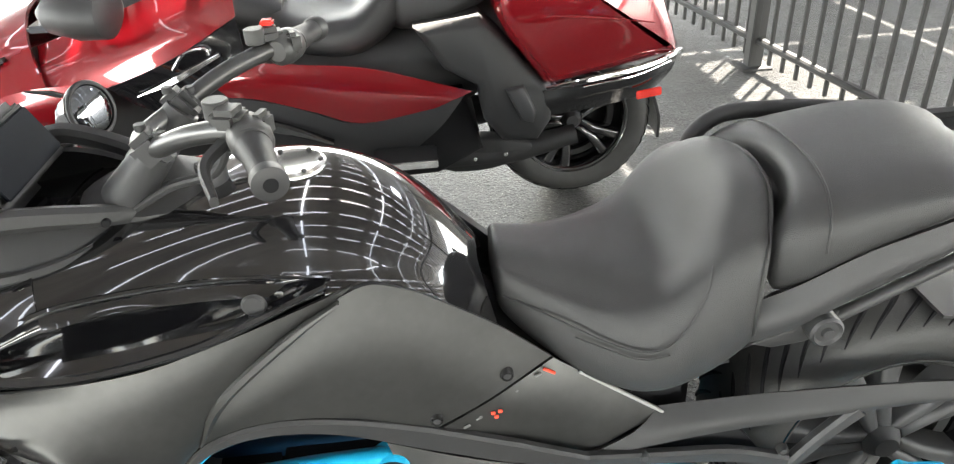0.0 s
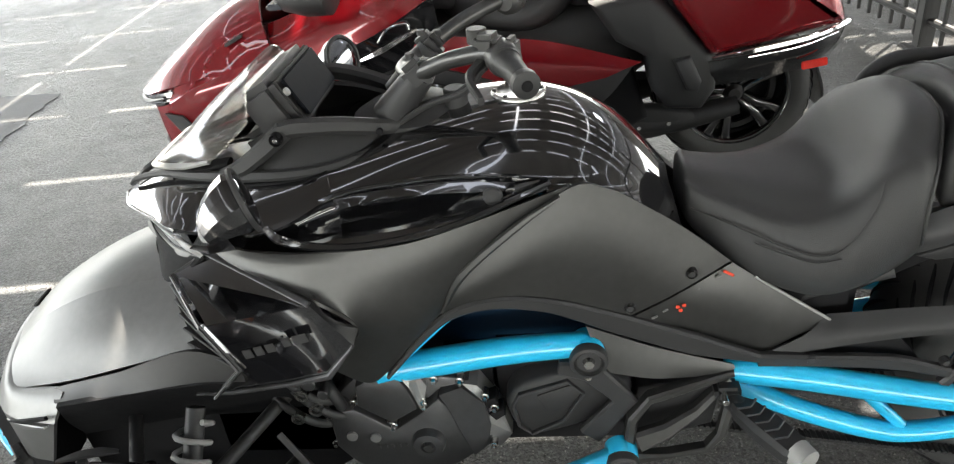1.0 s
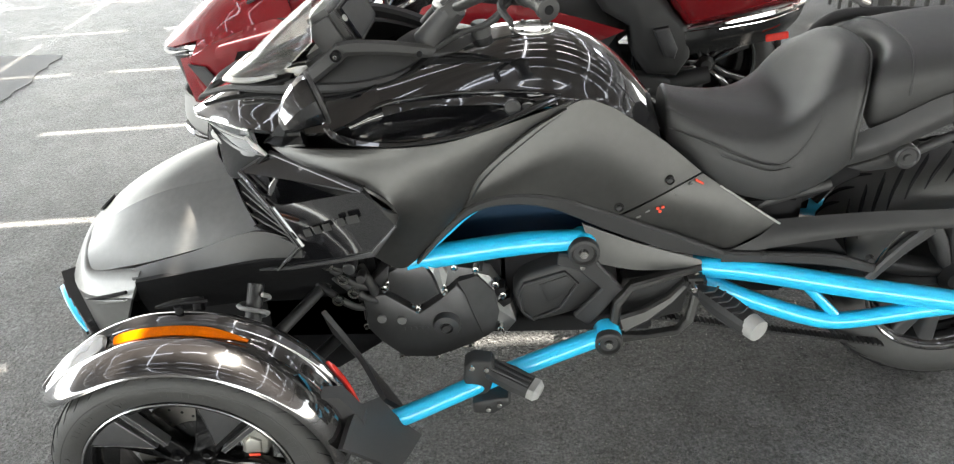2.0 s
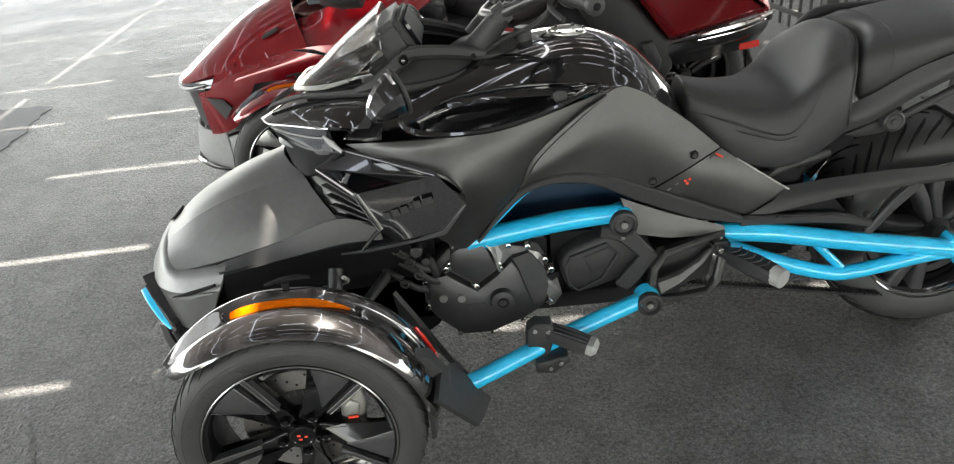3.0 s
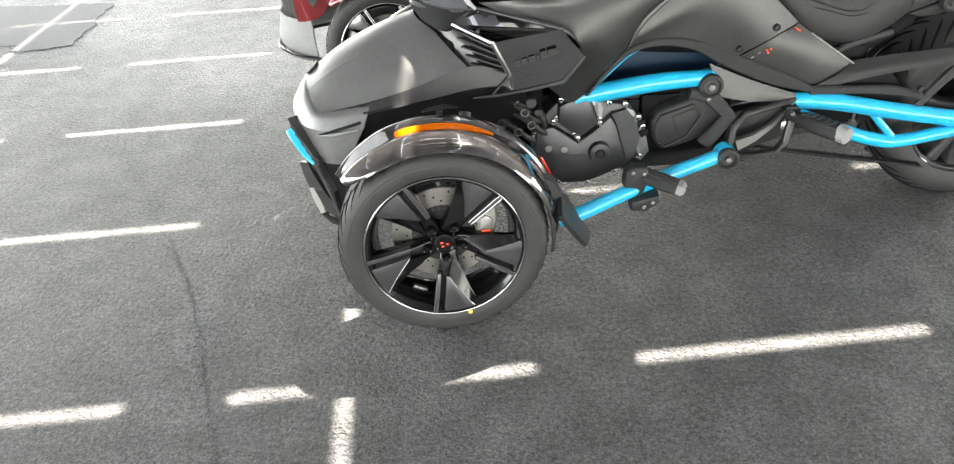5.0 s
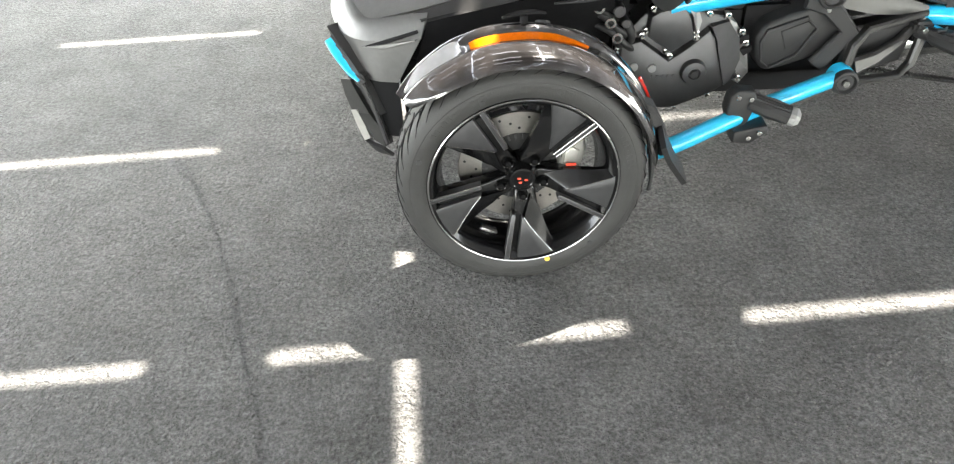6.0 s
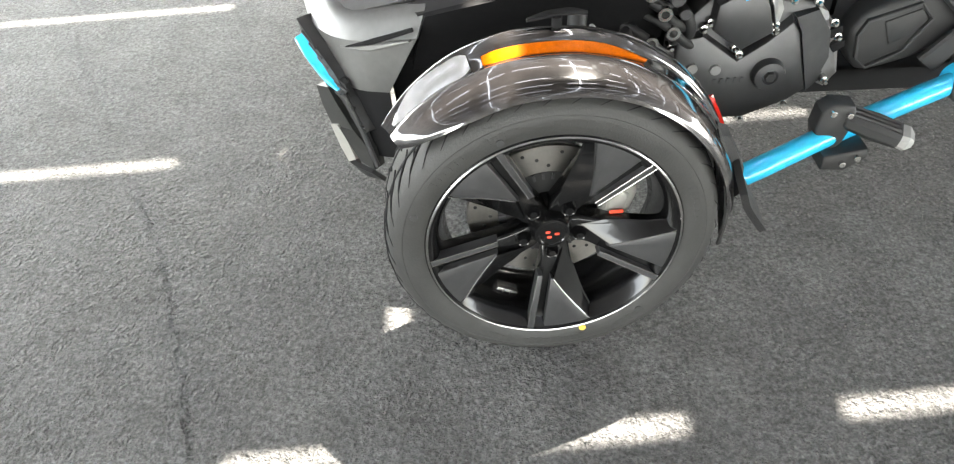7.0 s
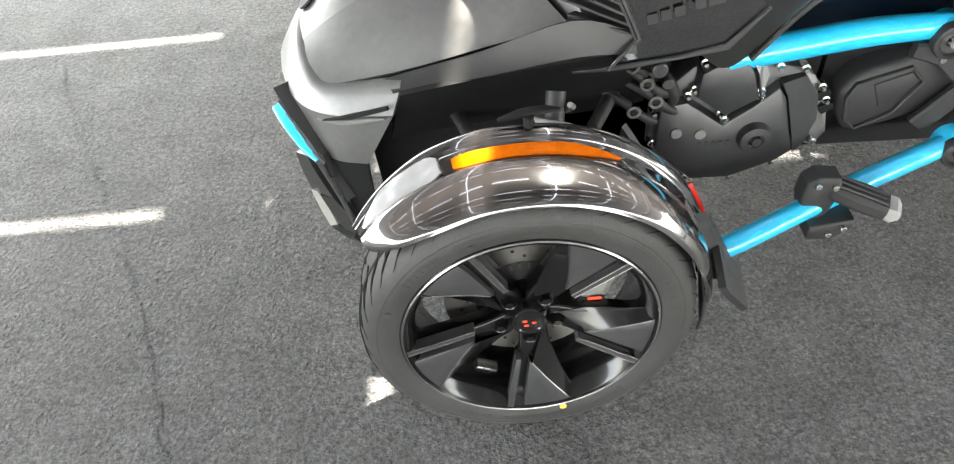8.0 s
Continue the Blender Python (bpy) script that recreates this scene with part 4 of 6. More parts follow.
    part("knee_crease", ribbon(sd([[(0.548, -0.246, 0.64), (0.59, -0.245, 0.715), (0.69, -0.228, 0.795), (0.765, -0.21, 0.838)]])[0], [0.004, 0.016, 0.014, 0.003], 0.014, up=(0, -sgn, 0.2)), SATIN, knee)
    for bx, by, bz in ((0.88, -0.2, 0.6), (0.992, -0.168, 0.647)):
        bolt("panel_bolt", (bx, by * sgn, bz), 0.0105, knee, half=0.007 if sgn > 0 else -0.007)
    lower = part("lower_knee_panel", surf(sd([
        [(1.069, -0.14, 0.646), (1.165, -0.145, 0.576), (1.258, -0.15, 0.511)],
        [(0.966, -0.182, 0.61), (1.08, -0.165, 0.545), (1.195, -0.156, 0.487)],
        [(0.864, -0.201, 0.566), (0.997, -0.172, 0.494), (1.132, -0.16, 0.448)]]), 0.012, 6, ctr), SATIN, trike, "satin grey panel with small red and grey marks", sharp=50)
    for dx, dz in ((0, 0), (0.011, 0.003), (0.005, -0.008)):
        part("red_mark", block((0.967 + dx, -0.1865 * sgn, 0.586 + dz), (0.007, 0.004, 0.006), 0.001), REDINK, lower)
    part("red_mark", block((1.06, -0.1565 * sgn, 0.634), (0.022, 0.004, 0.005), 0.001, Matrix.Rotation(radians(32), 3, "Y")), REDINK, lower)
    for k in range(7):
        if k not in (2, 5):
            part("grey_mark", block((0.925 + 0.0195 * k, (-0.1925 + 0.0056 * k) * sgn, 0.569 + 0.0102 * k), (0.012, 0.003, 0.005), 0.001, Matrix.Rotation(radians(-28), 3, "Y")), GREYINK, lower)
    part("panel_edge", ribbon(sd([[(1.11, -0.142, 0.615), (1.19, -0.146, 0.558), (1.262, -0.15, 0.508)]])[0], 0.005, 0.01, up=(0, -sgn, 0.3)), GREYPL, lower)
    # arch trim under the knee panel
    part("arch_trim", ribbon(sd([[(0.43, -0.255, 0.505), (0.5, -0.242, 0.58), (0.56, -0.236, 0.628), (0.64, -0.23, 0.645), (0.74, -0.222, 0.628), (0.86, -0.2, 0.566), (1.0, -0.187, 0.5), (1.12, -0.178, 0.455)]])[0], [0.006, 0.014, 0.02, 0.025, 0.03, 0.045, 0.045, 0.02], 0.02, up=(0, -sgn, 0)), PLASTIC, trike)
    part("blue_gusset", surf(sd([[(0.43, -0.232, 0.505), (0.49, -0.23, 0.565), (0.55, -0.227, 0.612), (0.6, -0.222, 0.632)], [(0.445, -0.231, 0.503), (0.502, -0.229, 0.556), (0.556, -0.225, 0.604), (0.604, -0.221, 0.627)]]), 0.006, 4, ctr), BLUE, trike)
    # intake beside the tank
    part("intake_dish", surf(sd([
        [(0.31, -0.225, 0.825), (0.36, -0.21, 0.852), (0.43, -0.2, 0.868), (0.56, -0.185, 0.872), (0.66, -0.175, 0.866), (0.75, -0.17, 0.855)],
        [(0.315, -0.222, 0.818), (0.37, -0.19, 0.835), (0.44, -0.175, 0.848), (0.56, -0.163, 0.853), (0.66, -0.168, 0.854), (0.748, -0.176, 0.854)],
        [(0.318, -0.23, 0.812), (0.375, -0.2, 0.818), (0.445, -0.185, 0.822), (0.565, -0.176, 0.829), (0.66, -0.18, 0.842), (0.746, -0.186, 0.854)],
        [(0.32, -0.252, 0.806), (0.37, -0.262, 0.8), (0.45, -0.255, 0.795), (0.57, -0.24, 0.808), (0.66, -0.22, 0.832), (0.745, -0.2, 0.855)]]), 0.006, 5, ctr, 8), GLOSS, trike, "gloss black recessed air intake")
    part("intake_top_edge", ribbon(sd([[(0.3, -0.235, 0.828), (0.36, -0.218, 0.857), (0.43, -0.206, 0.872), (0.56, -0.191, 0.877), (0.66, -0.181, 0.87), (0.755, -0.176, 0.858)]])[0], [0.01, 0.01, 0.008, 0.007, 0.007, 0.004], 0.008, up=(0, -0.7 * sgn, 0.7)), GLOSS, trike)
    part("intake_lip", ribbon(sd([[(0.275, -0.262, 0.84), (0.3, -0.266, 0.815), (0.366, -0.27, 0.801), (0.45, -0.262, 0.796), (0.57, -0.245, 0.809), (0.66, -0.225, 0.833), (0.752, -0.2, 0.86)]])[0], [0.012, 0.016, 0.014, 0.012, 0.012, 0.012, 0.006], 0.012, up=(0, -0.8 * sgn, 0.6)), GLOSS, trike)
    part("intake_badge", lathe([(0, -0.003), (0.014, -0.003), (0.017, 0), (0.017, 0.003), (0, 0.003)], (0.655, -0.21 * sgn, 0.846), 24), DKGREY, trike)
    # cockpit arms
    part("cockpit_arm", join(
        ribbon(sd([[(0.292, -0.148, 0.962), (0.33, -0.145, 0.966), (0.4, -0.122, 0.955), (0.46, -0.095, 0.938), (0.518, -0.055, 0.918)]])[0], [0.03, 0.032, 0.03, 0.028, 0.02], 0.03, up=(0, -sgn, 0.3)),
        ribbon(sd([[(0.518, -0.055, 0.914), (0.42, -0.14, 0.9), (0.33, -0.165, 0.89), (0.2, -0.15, 0.884), (0.1, -0.115, 0.876), (0.02, -0.075, 0.866), (-0.06, -0.03, 0.838), (-0.088, -0.012, 0.818)]])[0], [0.02, 0.016, 0.018, 0.022, 0.018, 0.014, 0.01, 0.006], 0.018, up=(0, -sgn, 0.5)),
        ribbon(sd([[(0.305, -0.152, 0.965), (0.265, -0.158, 0.935), (0.215, -0.152, 0.902), (0.17, -0.14, 0.885)]])[0], [0.034, 0.032, 0.03, 0.02], 0.024, up=(0, -sgn, 0.4)),
        ribbon(sd([[(0.02, -0.06, 0.878), (0.1, -0.09, 0.905), (0.18, -0.115, 0.93)]])[0], [0.008, 0.012, 0.01], 0.012, up=(0, -sgn, 0.5))), PLASTIC, trike, "matte black cockpit bracket")
    part("cockpit_side_panel", surf(sd([
        [(0.21, -0.125, 0.905), (0.3, -0.125, 0.95), (0.4, -0.105, 0.945), (0.51, -0.05, 0.92)],
        [(0.2, -0.135, 0.895), (0.3, -0.145, 0.92), (0.405, -0.125, 0.922), (0.51, -0.055, 0.915)],
        [(0.19, -0.145, 0.88), (0.31, -0.165, 0.886), (0.415, -0.145, 0.895), (0.51, -0.06, 0.91)]]), 0.008, 4, ctr), PLASTIC, trike)
    part("arm_screw", stub((0.46, -0.113 * sgn, 0.936), 0.006, 0.004, sides=12), BLACKPL, trike)
    bolt("arm_bolt", (0.295, -0.168 * sgn, 0.957), 0.012, trike, BLACKPL, 0.008 * sgn)
    part("arm_bolt_head", stub((0.295, -0.175 * sgn, 0.957), 0.004, 0.003, sides=8), STEEL, trike)
    # mirrors
    mt = pose(0.262, -0.352 * sgn, 0.925, 0, -14, 24 * sgn)
    mr = mt.to_3x3()
    def mring(back, drop, r, squash, n=12):
        return [Vector((0.262, -0.352 * sgn, 0.925)) + mr @ Vector((back - 0.25 * squash * r * math.sin(a), r * math.cos(a), drop + r * (1 - squash) * math.sin(a))) for a in (2 * math.pi * (k + 0.5) / n for k in range(n))]
    mir = part("mirror_housing", loft([mring(0.031, 0, 0.047, 0), mring(0.02, 0, 0.05, 0), mring(0.0, -0.002, 0.046, 0.05), mring(-0.022, -0.008, 0.04, 0.15), mring(-0.042, -0.018, 0.03, 0.3), mring(-0.05, -0.024, 0.016, 0.4)]), GLOSS, trike, "gloss black faceted mirror", sharp=16)
    part("mirror_glass", lathe([(0, 0.0335), (0.046, 0.0335), (0.04, 0.038), (0.03, 0.0415), (0.016, 0.0435), (0, 0.044)], (0.262, -0.352 * sgn, 0.925), 32, "x", mt.to_3x3()), MIRROR, mir)
    part("mirror_ring", lathe([(0.046, 0.03), (0.053, 0.03), (0.054, 0.034), (0.051, 0.038), (0.046, 0.037)], (0.262, -0.352 * sgn, 0.925), 32, "x", mt.to_3x3()), PLASTIC, mir)
    part("mirror_stalk", loft([[(c[0] + math.cos(a) * r[0], (c[1] + math.sin(a) * r[1]) * sgn, c[2] + math.cos(a) * r[2]) for a in (2 * math.pi * (k + 0.5) / 6 for k in range(6))] for c, r in (((0.185, -0.255, 0.808), (0.05, 0.028, -0.006)), ((0.195, -0.285, 0.826), (0.046, 0.03, -0.004)), ((0.216, -0.325, 0.862), (0.034, 0.026, 0.004)), ((0.24, -0.345, 0.9), (0.026, 0.022, 0.008)))]), GLOSS, mir, sharp=16)
    # headlamp band under the beak
    part("headlamp", surf(sd([
        [(-0.088, -0.01, 0.79), (-0.04, -0.075, 0.795), (0.02, -0.14, 0.806), (0.09, -0.21, 0.825)],
        [(-0.075, -0.01, 0.75), (-0.025, -0.08, 0.75), (0.035, -0.15, 0.752), (0.1, -0.205, 0.76)]]), 0.01, 4, ctr), LAMP, trike, "clear narrow headlamp")
    part("headlamp_surround", surf(sd([
        [(-0.085, 0.0, 0.752), (-0.03, -0.085, 0.75), (0.04, -0.16, 0.75), (0.12, -0.215, 0.758)],
        [(-0.065, 0.0, 0.705), (-0.03, -0.1, 0.7), (0.02, -0.19, 0.7), (0.06, -0.21, 0.71)]]), 0.01, 4, ctr), BLACKPL, trike)
    part("headlamp_trim", ribbon(sd([[(-0.072, 0.0, 0.742), (-0.058, -0.045, 0.742), (0.005, -0.118, 0.744), (0.06, -0.172, 0.748), (0.12, -0.206, 0.757)]])[0], 0.016, 0.01, up=(-0.4, -0.7 * sgn, 0.5)), SATIN, trike)
    part("headlamp_strut", ribbon(sd([[(0.084, -0.212, 0.806), (0.1, -0.212, 0.784), (0.122, -0.212, 0.76)]])[0], [0.008, 0.016, 0.01], 0.008, up=(-0.2, -0.9 * sgn, 0.2)), MARKER, trike, "bright lamp end piece")
    part("headlamp_rib", ribbon(sd([[(-0.086, -0.02, 0.775), (-0.03, -0.084, 0.777), (0.03, -0.15, 0.785), (0.08, -0.205, 0.797)]])[0], 0.004, 0.006, up=(-0.5, -0.7 * sgn, 0.1)), GREYPL, trike)
    part("cowl_edge", ribbon(sd([[(-0.112, 0, 0.795), (-0.08, -0.062, 0.798), (-0.03, -0.112, 0.807), (0.015, -0.153, 0.814), (0.06, -0.198, 0.822), (0.106, -0.243, 0.832)]])[0], 0.005, 0.006, up=(-0.4, -0.7 * sgn, 0.4)), RIMEDGE, trike)

BEAK = [
    [(-0.108, 0, 0.797), (-0.102, -0.02, 0.797), (-0.092, -0.04, 0.798), (-0.078, -0.06, 0.8)],
    [(-0.02, 0, 0.85), (-0.012, -0.06, 0.845), (0.0, -0.11, 0.832), (0.015, -0.15, 0.816)],
    [(0.1, 0, 0.885), (0.1, -0.1, 0.876), (0.1, -0.18, 0.858), (0.106, -0.24, 0.835)],
    [(0.25, 0, 0.9), (0.25, -0.11, 0.892), (0.255, -0.19, 0.872), (0.268, -0.26, 0.828)],
    [(0.36, 0, 0.915), (0.36, -0.1, 0.91), (0.37, -0.17, 0.895), (0.385, -0.215, 0.866)],
]
part("beak_cowl", surf(full(BEAK), 0.008, 6, (0.2, 0, 0.6), 40), GLOSS, trike, "gloss black front cowl", sharp=55)
TANK = [
    [(0.36, 0, 0.913), (0.36, -0.1, 0.908), (0.37, -0.168, 0.893), (0.385, -0.215, 0.864), (0.39, -0.228, 0.846)],
    [(0.46, 0, 0.925), (0.46, -0.09, 0.922), (0.465, -0.155, 0.908), (0.475, -0.195, 0.873), (0.48, -0.212, 0.856)],
    [(0.6, 0, 0.945), (0.6, -0.075, 0.942), (0.602, -0.135, 0.92), (0.605, -0.172, 0.868), (0.607, -0.19, 0.846)],
    [(0.7, 0, 0.957), (0.7, -0.075, 0.95), (0.702, -0.13, 0.92), (0.705, -0.163, 0.858), (0.71, -0.186, 0.838)],
    [(0.8, 0, 0.94), (0.8, -0.075, 0.928), (0.805, -0.125, 0.893), (0.812, -0.158, 0.838), (0.82, -0.182, 0.815)],
    [(0.89, 0, 0.885), (0.89, -0.065, 0.872), (0.893, -0.108, 0.835), (0.9, -0.133, 0.787), (0.908, -0.16, 0.764)],
    [(0.965, 0, 0.785), (0.965, -0.045, 0.776), (0.972, -0.075, 0.75), (0.982, -0.092, 0.71), (0.99, -0.125, 0.685)],
]
tank = part("tank_cover", surf(full(TANK), 0.008, 6, (0.6, 0, 0.6), 30), GLOSS, trike, "gloss black tank cover", sharp=55)
part("filler_cap", lathe([(0, -0.002), (0.045, -0.002), (0.05, 0.004), (0.05, 0.01), (0.044, 0.014), (0.038, 0.011), (0, 0.011)], (0.7, -0.005, 0.942), 40, "z"), STEEL, tank, "brushed round filler cap")
for k in range(6):
    x, y = 0.7 + 0.043 * math.cos(k * 1.047), -0.005 + 0.043 * math.sin(k * 1.047)
    part("cap_screw", stub((x, y, 0.956), 0.004, 0.002, "z", 10), PLASTIC, tank)
part("visor", surf(full([
    [(0.0, 0, 0.882), (0.006, -0.05, 0.885), (0.02, -0.085, 0.889)],
    [(0.055, 0, 0.922), (0.065, -0.072, 0.914), (0.088, -0.116, 0.896)],
    [(0.13, 0, 0.982), (0.137, -0.086, 0.97), (0.156, -0.146, 0.916)],
    [(0.235, 0, 1.056), (0.237, -0.09, 1.046), (0.244, -0.155, 0.985)]]), 0.004, 5, (0.3, 0, 0.8)), SMOKE, trike, "clear smoked short windscreen")
# light caught by the clear edge, put in as a pale grey ribbon
part("visor_lip", join(*[ribbon([(0.0, 0, 0.883), (0.006, 0.05 * k, 0.886), (0.02, 0.088 * k, 0.89), (0.088, 0.12 * k, 0.897), (0.156, 0.15 * k, 0.915)], [0.008, 0.009, 0.011, 0.012, 0.006], 0.008, up=(-0.3, 0.6 * k, 0.6)) for k in (-1, 1)]), GREYPL, trike, "windscreen lower edge, its glint painted pale grey")
for k in (-1, 1):
    part("visor_vent", ribbon([(0.03, 0.06 * k, 0.868), (0.1, 0.1 * k, 0.882), (0.18, 0.12 * k, 0.9)], [0.02, 0.035, 0.02], 0.01, up=(-0.2, 0.3 * k, 0.9)), BLACKPL, trike)
# instrument pod: faces the rider
ip = Matrix.Rotation(radians(-28), 3, "Y")
dash = part("instrument_pod", block((0.275, 0, 0.982), (0.075, 0.245, 0.105), 0.014, ip), DKGREY, trike, "dark grey instrument pod")
part("display", block((0.318, 0, 1.002), (0.006, 0.19, 0.078), 0.003, ip), SCREEN, dash, "dark display glass")
part("display_bezel", block((0.309, 0, 0.996), (0.008, 0.215, 0.096), 0.004, ip), PLASTIC, dash)
part("pod_foot", block((0.25, 0, 0.92), (0.1, 0.16, 0.06), 0.012, ip), PLASTIC, dash)
part("pod_knob", stub((0.312, -0.112, 1.02), 0.007, 0.003, "x", 14, ip), GREYPL, dash)
# handlebar
SWITCHM = material("grey_switch_plastic", (0.05, 0.05, 0.049), 0.4, 0.2, bump=0.2, bump_scale=900)
BARGREY = material("satin_grey_bar", (0.085, 0.085, 0.084), 0.32, 0.7)
bar = part("handlebar", tube([(0.722, -0.28, 1.066), (0.7, -0.21, 1.07), (0.672, -0.165, 1.075), (0.6, -0.12, 1.055), (0.53, -0.075, 1.02), (0.5, -0.02, 1.01), (0.5, 0.02, 1.01), (0.53, 0.075, 1.02), (0.6, 0.12, 1.055), (0.672, 0.165, 1.075), (0.7, 0.21, 1.07), (0.722, 0.28, 1.066)], 0.0145, 14, 6), BARGREY, trike, "satin grey tubular handlebar")
for s in (-1, 1):
    d = Vector((0.316, s * 0.947, -0.05)).normalized()
    g0 = Vector((0.698, s * 0.205, 1.07))
    part("grip", tube([g0, g0 + d * 0.03, g0 + d * 0.055, g0 + d * 0.08], [0.022, 0.0195, 0.018, 0.0175], 20, 4), PLASTIC, bar, "black rubber grip")
    part("bar_end", tube([g0 + d * 0.076, g0 + d * 0.082, g0 + d * 0.097, g0 + d * 0.1], [0.018, 0.021, 0.021, 0.014], 24, 2, False), DKGREY, bar)
    part("bar_end_cap", tube([g0 + d * 0.0995, g0 + d * 0.102], [0.009, 0.008], 16, 2, False), BLACKPL, bar)
    sw = part("switch_housing", join(tube([g0 - d * 0.06, g0 - d * 0.05, g0 - d * 0.03, g0 - d * 0.01, g0], [0.016, 0.025, 0.028, 0.027, 0.022], 16, 3), block((0.668, s * 0.17, 1.096), (0.04, 0.042, 0.026), 0.008, Matrix.Rotation(radians(18 * s), 3, "Z")), block((0.704, s * 0.168, 1.082), (0.022, 0.036, 0.034), 0.007, Matrix.Rotation(radians(18 * s), 3, "Z")), stub((0.65, s * 0.15, 1.1), 0.016, 0.012, "z", 18)), SWITCHM, bar, "grey switch housing")
    for k in range(4):
        part("switch_button", block((0.7 - 0.012 * (k % 2), s * (0.165 + 0.012 * (k // 2)), 1.092 - 0.012 * k), (0.012, 0.012, 0.008), 0.002), STEEL if k == 1 else PLASTIC, sw)
    part("flange", stub(g0 - d * 0.004, 0.024, 0.005, "y", 24), PLASTIC, bar)
    part("riser", tube([(0.47, s * 0.055, 0.94), (0.5, s * 0.06, 0.975), (0.54, s * 0.07, 1.02)], [0.034, 0.03, 0.026], 16, 4), DKGREY, bar)
    part("clamp", join(block((0.536, s * 0.078, 1.024), (0.05, 0.04, 0.05), 0.01, Matrix.Rotation(radians(-35), 3, "Y")), stub((0.524, s * 0.07, 1.052), 0.008, 0.005, "z", 12), stub((0.552, s * 0.085, 1.045), 0.008, 0.005, "z", 12)), DKGREY, bar)
    part("lever", ribbon([(0.655, s * 0.165, 1.062), (0.64, s * 0.22, 1.055), (0.66, s * 0.28, 1.04)], [0.02, 0.014, 0.01], 0.012, up=(0, 0, 1)), PLASTIC, bar)
part("red_switch", block((0.668, 0.175, 1.113), (0.022, 0.02, 0.01), 0.003), REDLENS, bar, "red stop switch")
part("steering_cover", loft([[(0.5 + r * math.cos(a), 0.085 * (r / 0.1) * math.sin(a), z) for a in (2 * math.pi * k / 20 for k in range(20))] for z, r in ((0.9, 0.12), (0.93, 0.11), (0.95, 0.075), (0.955, 0.03))]), PLASTIC, trike)
part("ignition_lock", stub((0.588, -0.025, 0.955), 0.022, 0.02, "z", 24), DKGREY, trike)
part("cable", tube([(0.66, -0.165, 1.06), (0.62, -0.12, 1.0), (0.55, -0.09, 0.97), (0.48, -0.08, 0.93)], 0.006, 8), PLASTIC, trike)
part("cable", tube([(0.66, -0.16, 1.05), (0.6, -0.1, 0.99), (0.53, -0.06, 0.96), (0.46, -0.05, 0.925)], 0.005, 8), PLASTIC, trike)


def seat_ring(x, w, top, bot, dish, bow=0.0, n=44):
    """One slice of a saddle: rounded shoulders, a top that may be dished, the middle set back by bow."""
    ring = []
    for k in range(n):
        a = 2 * math.pi * k / n
        c, s = math.cos(a), math.sin(a)
        y = w * math.copysign(abs(c) ** 0.7, c)
        mid, half = (top + bot) / 2, (top - bot) / 2
        z = mid + half * math.copysign(abs(s) ** 0.62, s)
        if s > 0:
            z -= dish * max(0.0, 1 - (y / (0.82 * w)) ** 2) ** 1.3 * s
        ring.append(Vector((x + bow * (1 - (y / w) ** 2), y, z)))
    return ring


def seat_loft(stations, per=5):
    keys = [Vector(s[:3]) for s in stations]
    extra = [Vector((s[3], s[4], s[5])) for s in stations]
    rings = [seat_ring(a.x, a.y, a.z, b.x, b.y, b.z) for a, b in zip(spline(keys, per), spline(extra, per))]
    return loft(rings)


def bucket_ring(x, w, mid, rim, bot, bow):
    """One slice of the rider's saddle: a flat seat between raised or falling shoulders."""
    drop = rim - bot
    half = [(0.0, mid), (0.3, mid + 0.06 * (rim - mid)), (0.52, mid + 0.4 * (rim - mid)), (0.72, rim - 0.004), (0.86, rim - 0.1 * drop), (0.96, rim - 0.32 * drop), (1.0, rim - 0.6 * drop), (0.97, rim - 0.85 * drop), (0.86, bot), (0.4, bot - 0.004)]
    loop = [(w * f, z) for f, z in half] + [(0.0, bot - 0.004)] + [(-w * f, z) for f, z in reversed(half[1:])]
    return [(v.x + bow * (1 - (v.y / w) ** 2), v.y, v.z) for v in spline([(x, y, z) for y, z in loop], 3, True)]


def bucket_loft(stations, per=5):
    a, b = spline([st[:3] for st in stations], per), spline([st[3:] for st in stations], per)
    return loft([bucket_ring(p.x, p.y, p.z, q.x, q.y, q.z) for p, q in zip(a, b)])


saddle = part("saddle", bucket_loft([
    (0.99, 0.055, 0.775, 0.765, 0.715, 0), (0.995, 0.08, 0.797, 0.782, 0.7, 0), (1.02, 0.098, 0.79, 0.772, 0.672, 0), (1.07, 0.126, 0.778, 0.756, 0.632, 0), (1.13, 0.165, 0.77, 0.745, 0.602, 0), (1.185, 0.193, 0.766, 0.748, 0.592, 0.0),
    (1.22, 0.203, 0.767, 0.762, 0.594, 0.008), (1.243, 0.207, 0.775, 0.783, 0.6, 0.02), (1.262, 0.21, 0.805, 0.81, 0.61, 0.03), (1.285, 0.212, 0.858, 0.838, 0.624, 0.036), (1.31, 0.212, 0.893, 0.858, 0.642, 0.042), (1.335, 0.209, 0.903, 0.864, 0.662, 0.05), (1.352, 0.203, 0.894, 0.852, 0.68, 0.056), (1.362, 0.186, 0.868, 0.826, 0.7, 0.058)]), VINYL, trike, "black vinyl bucket saddle", sharp=80)
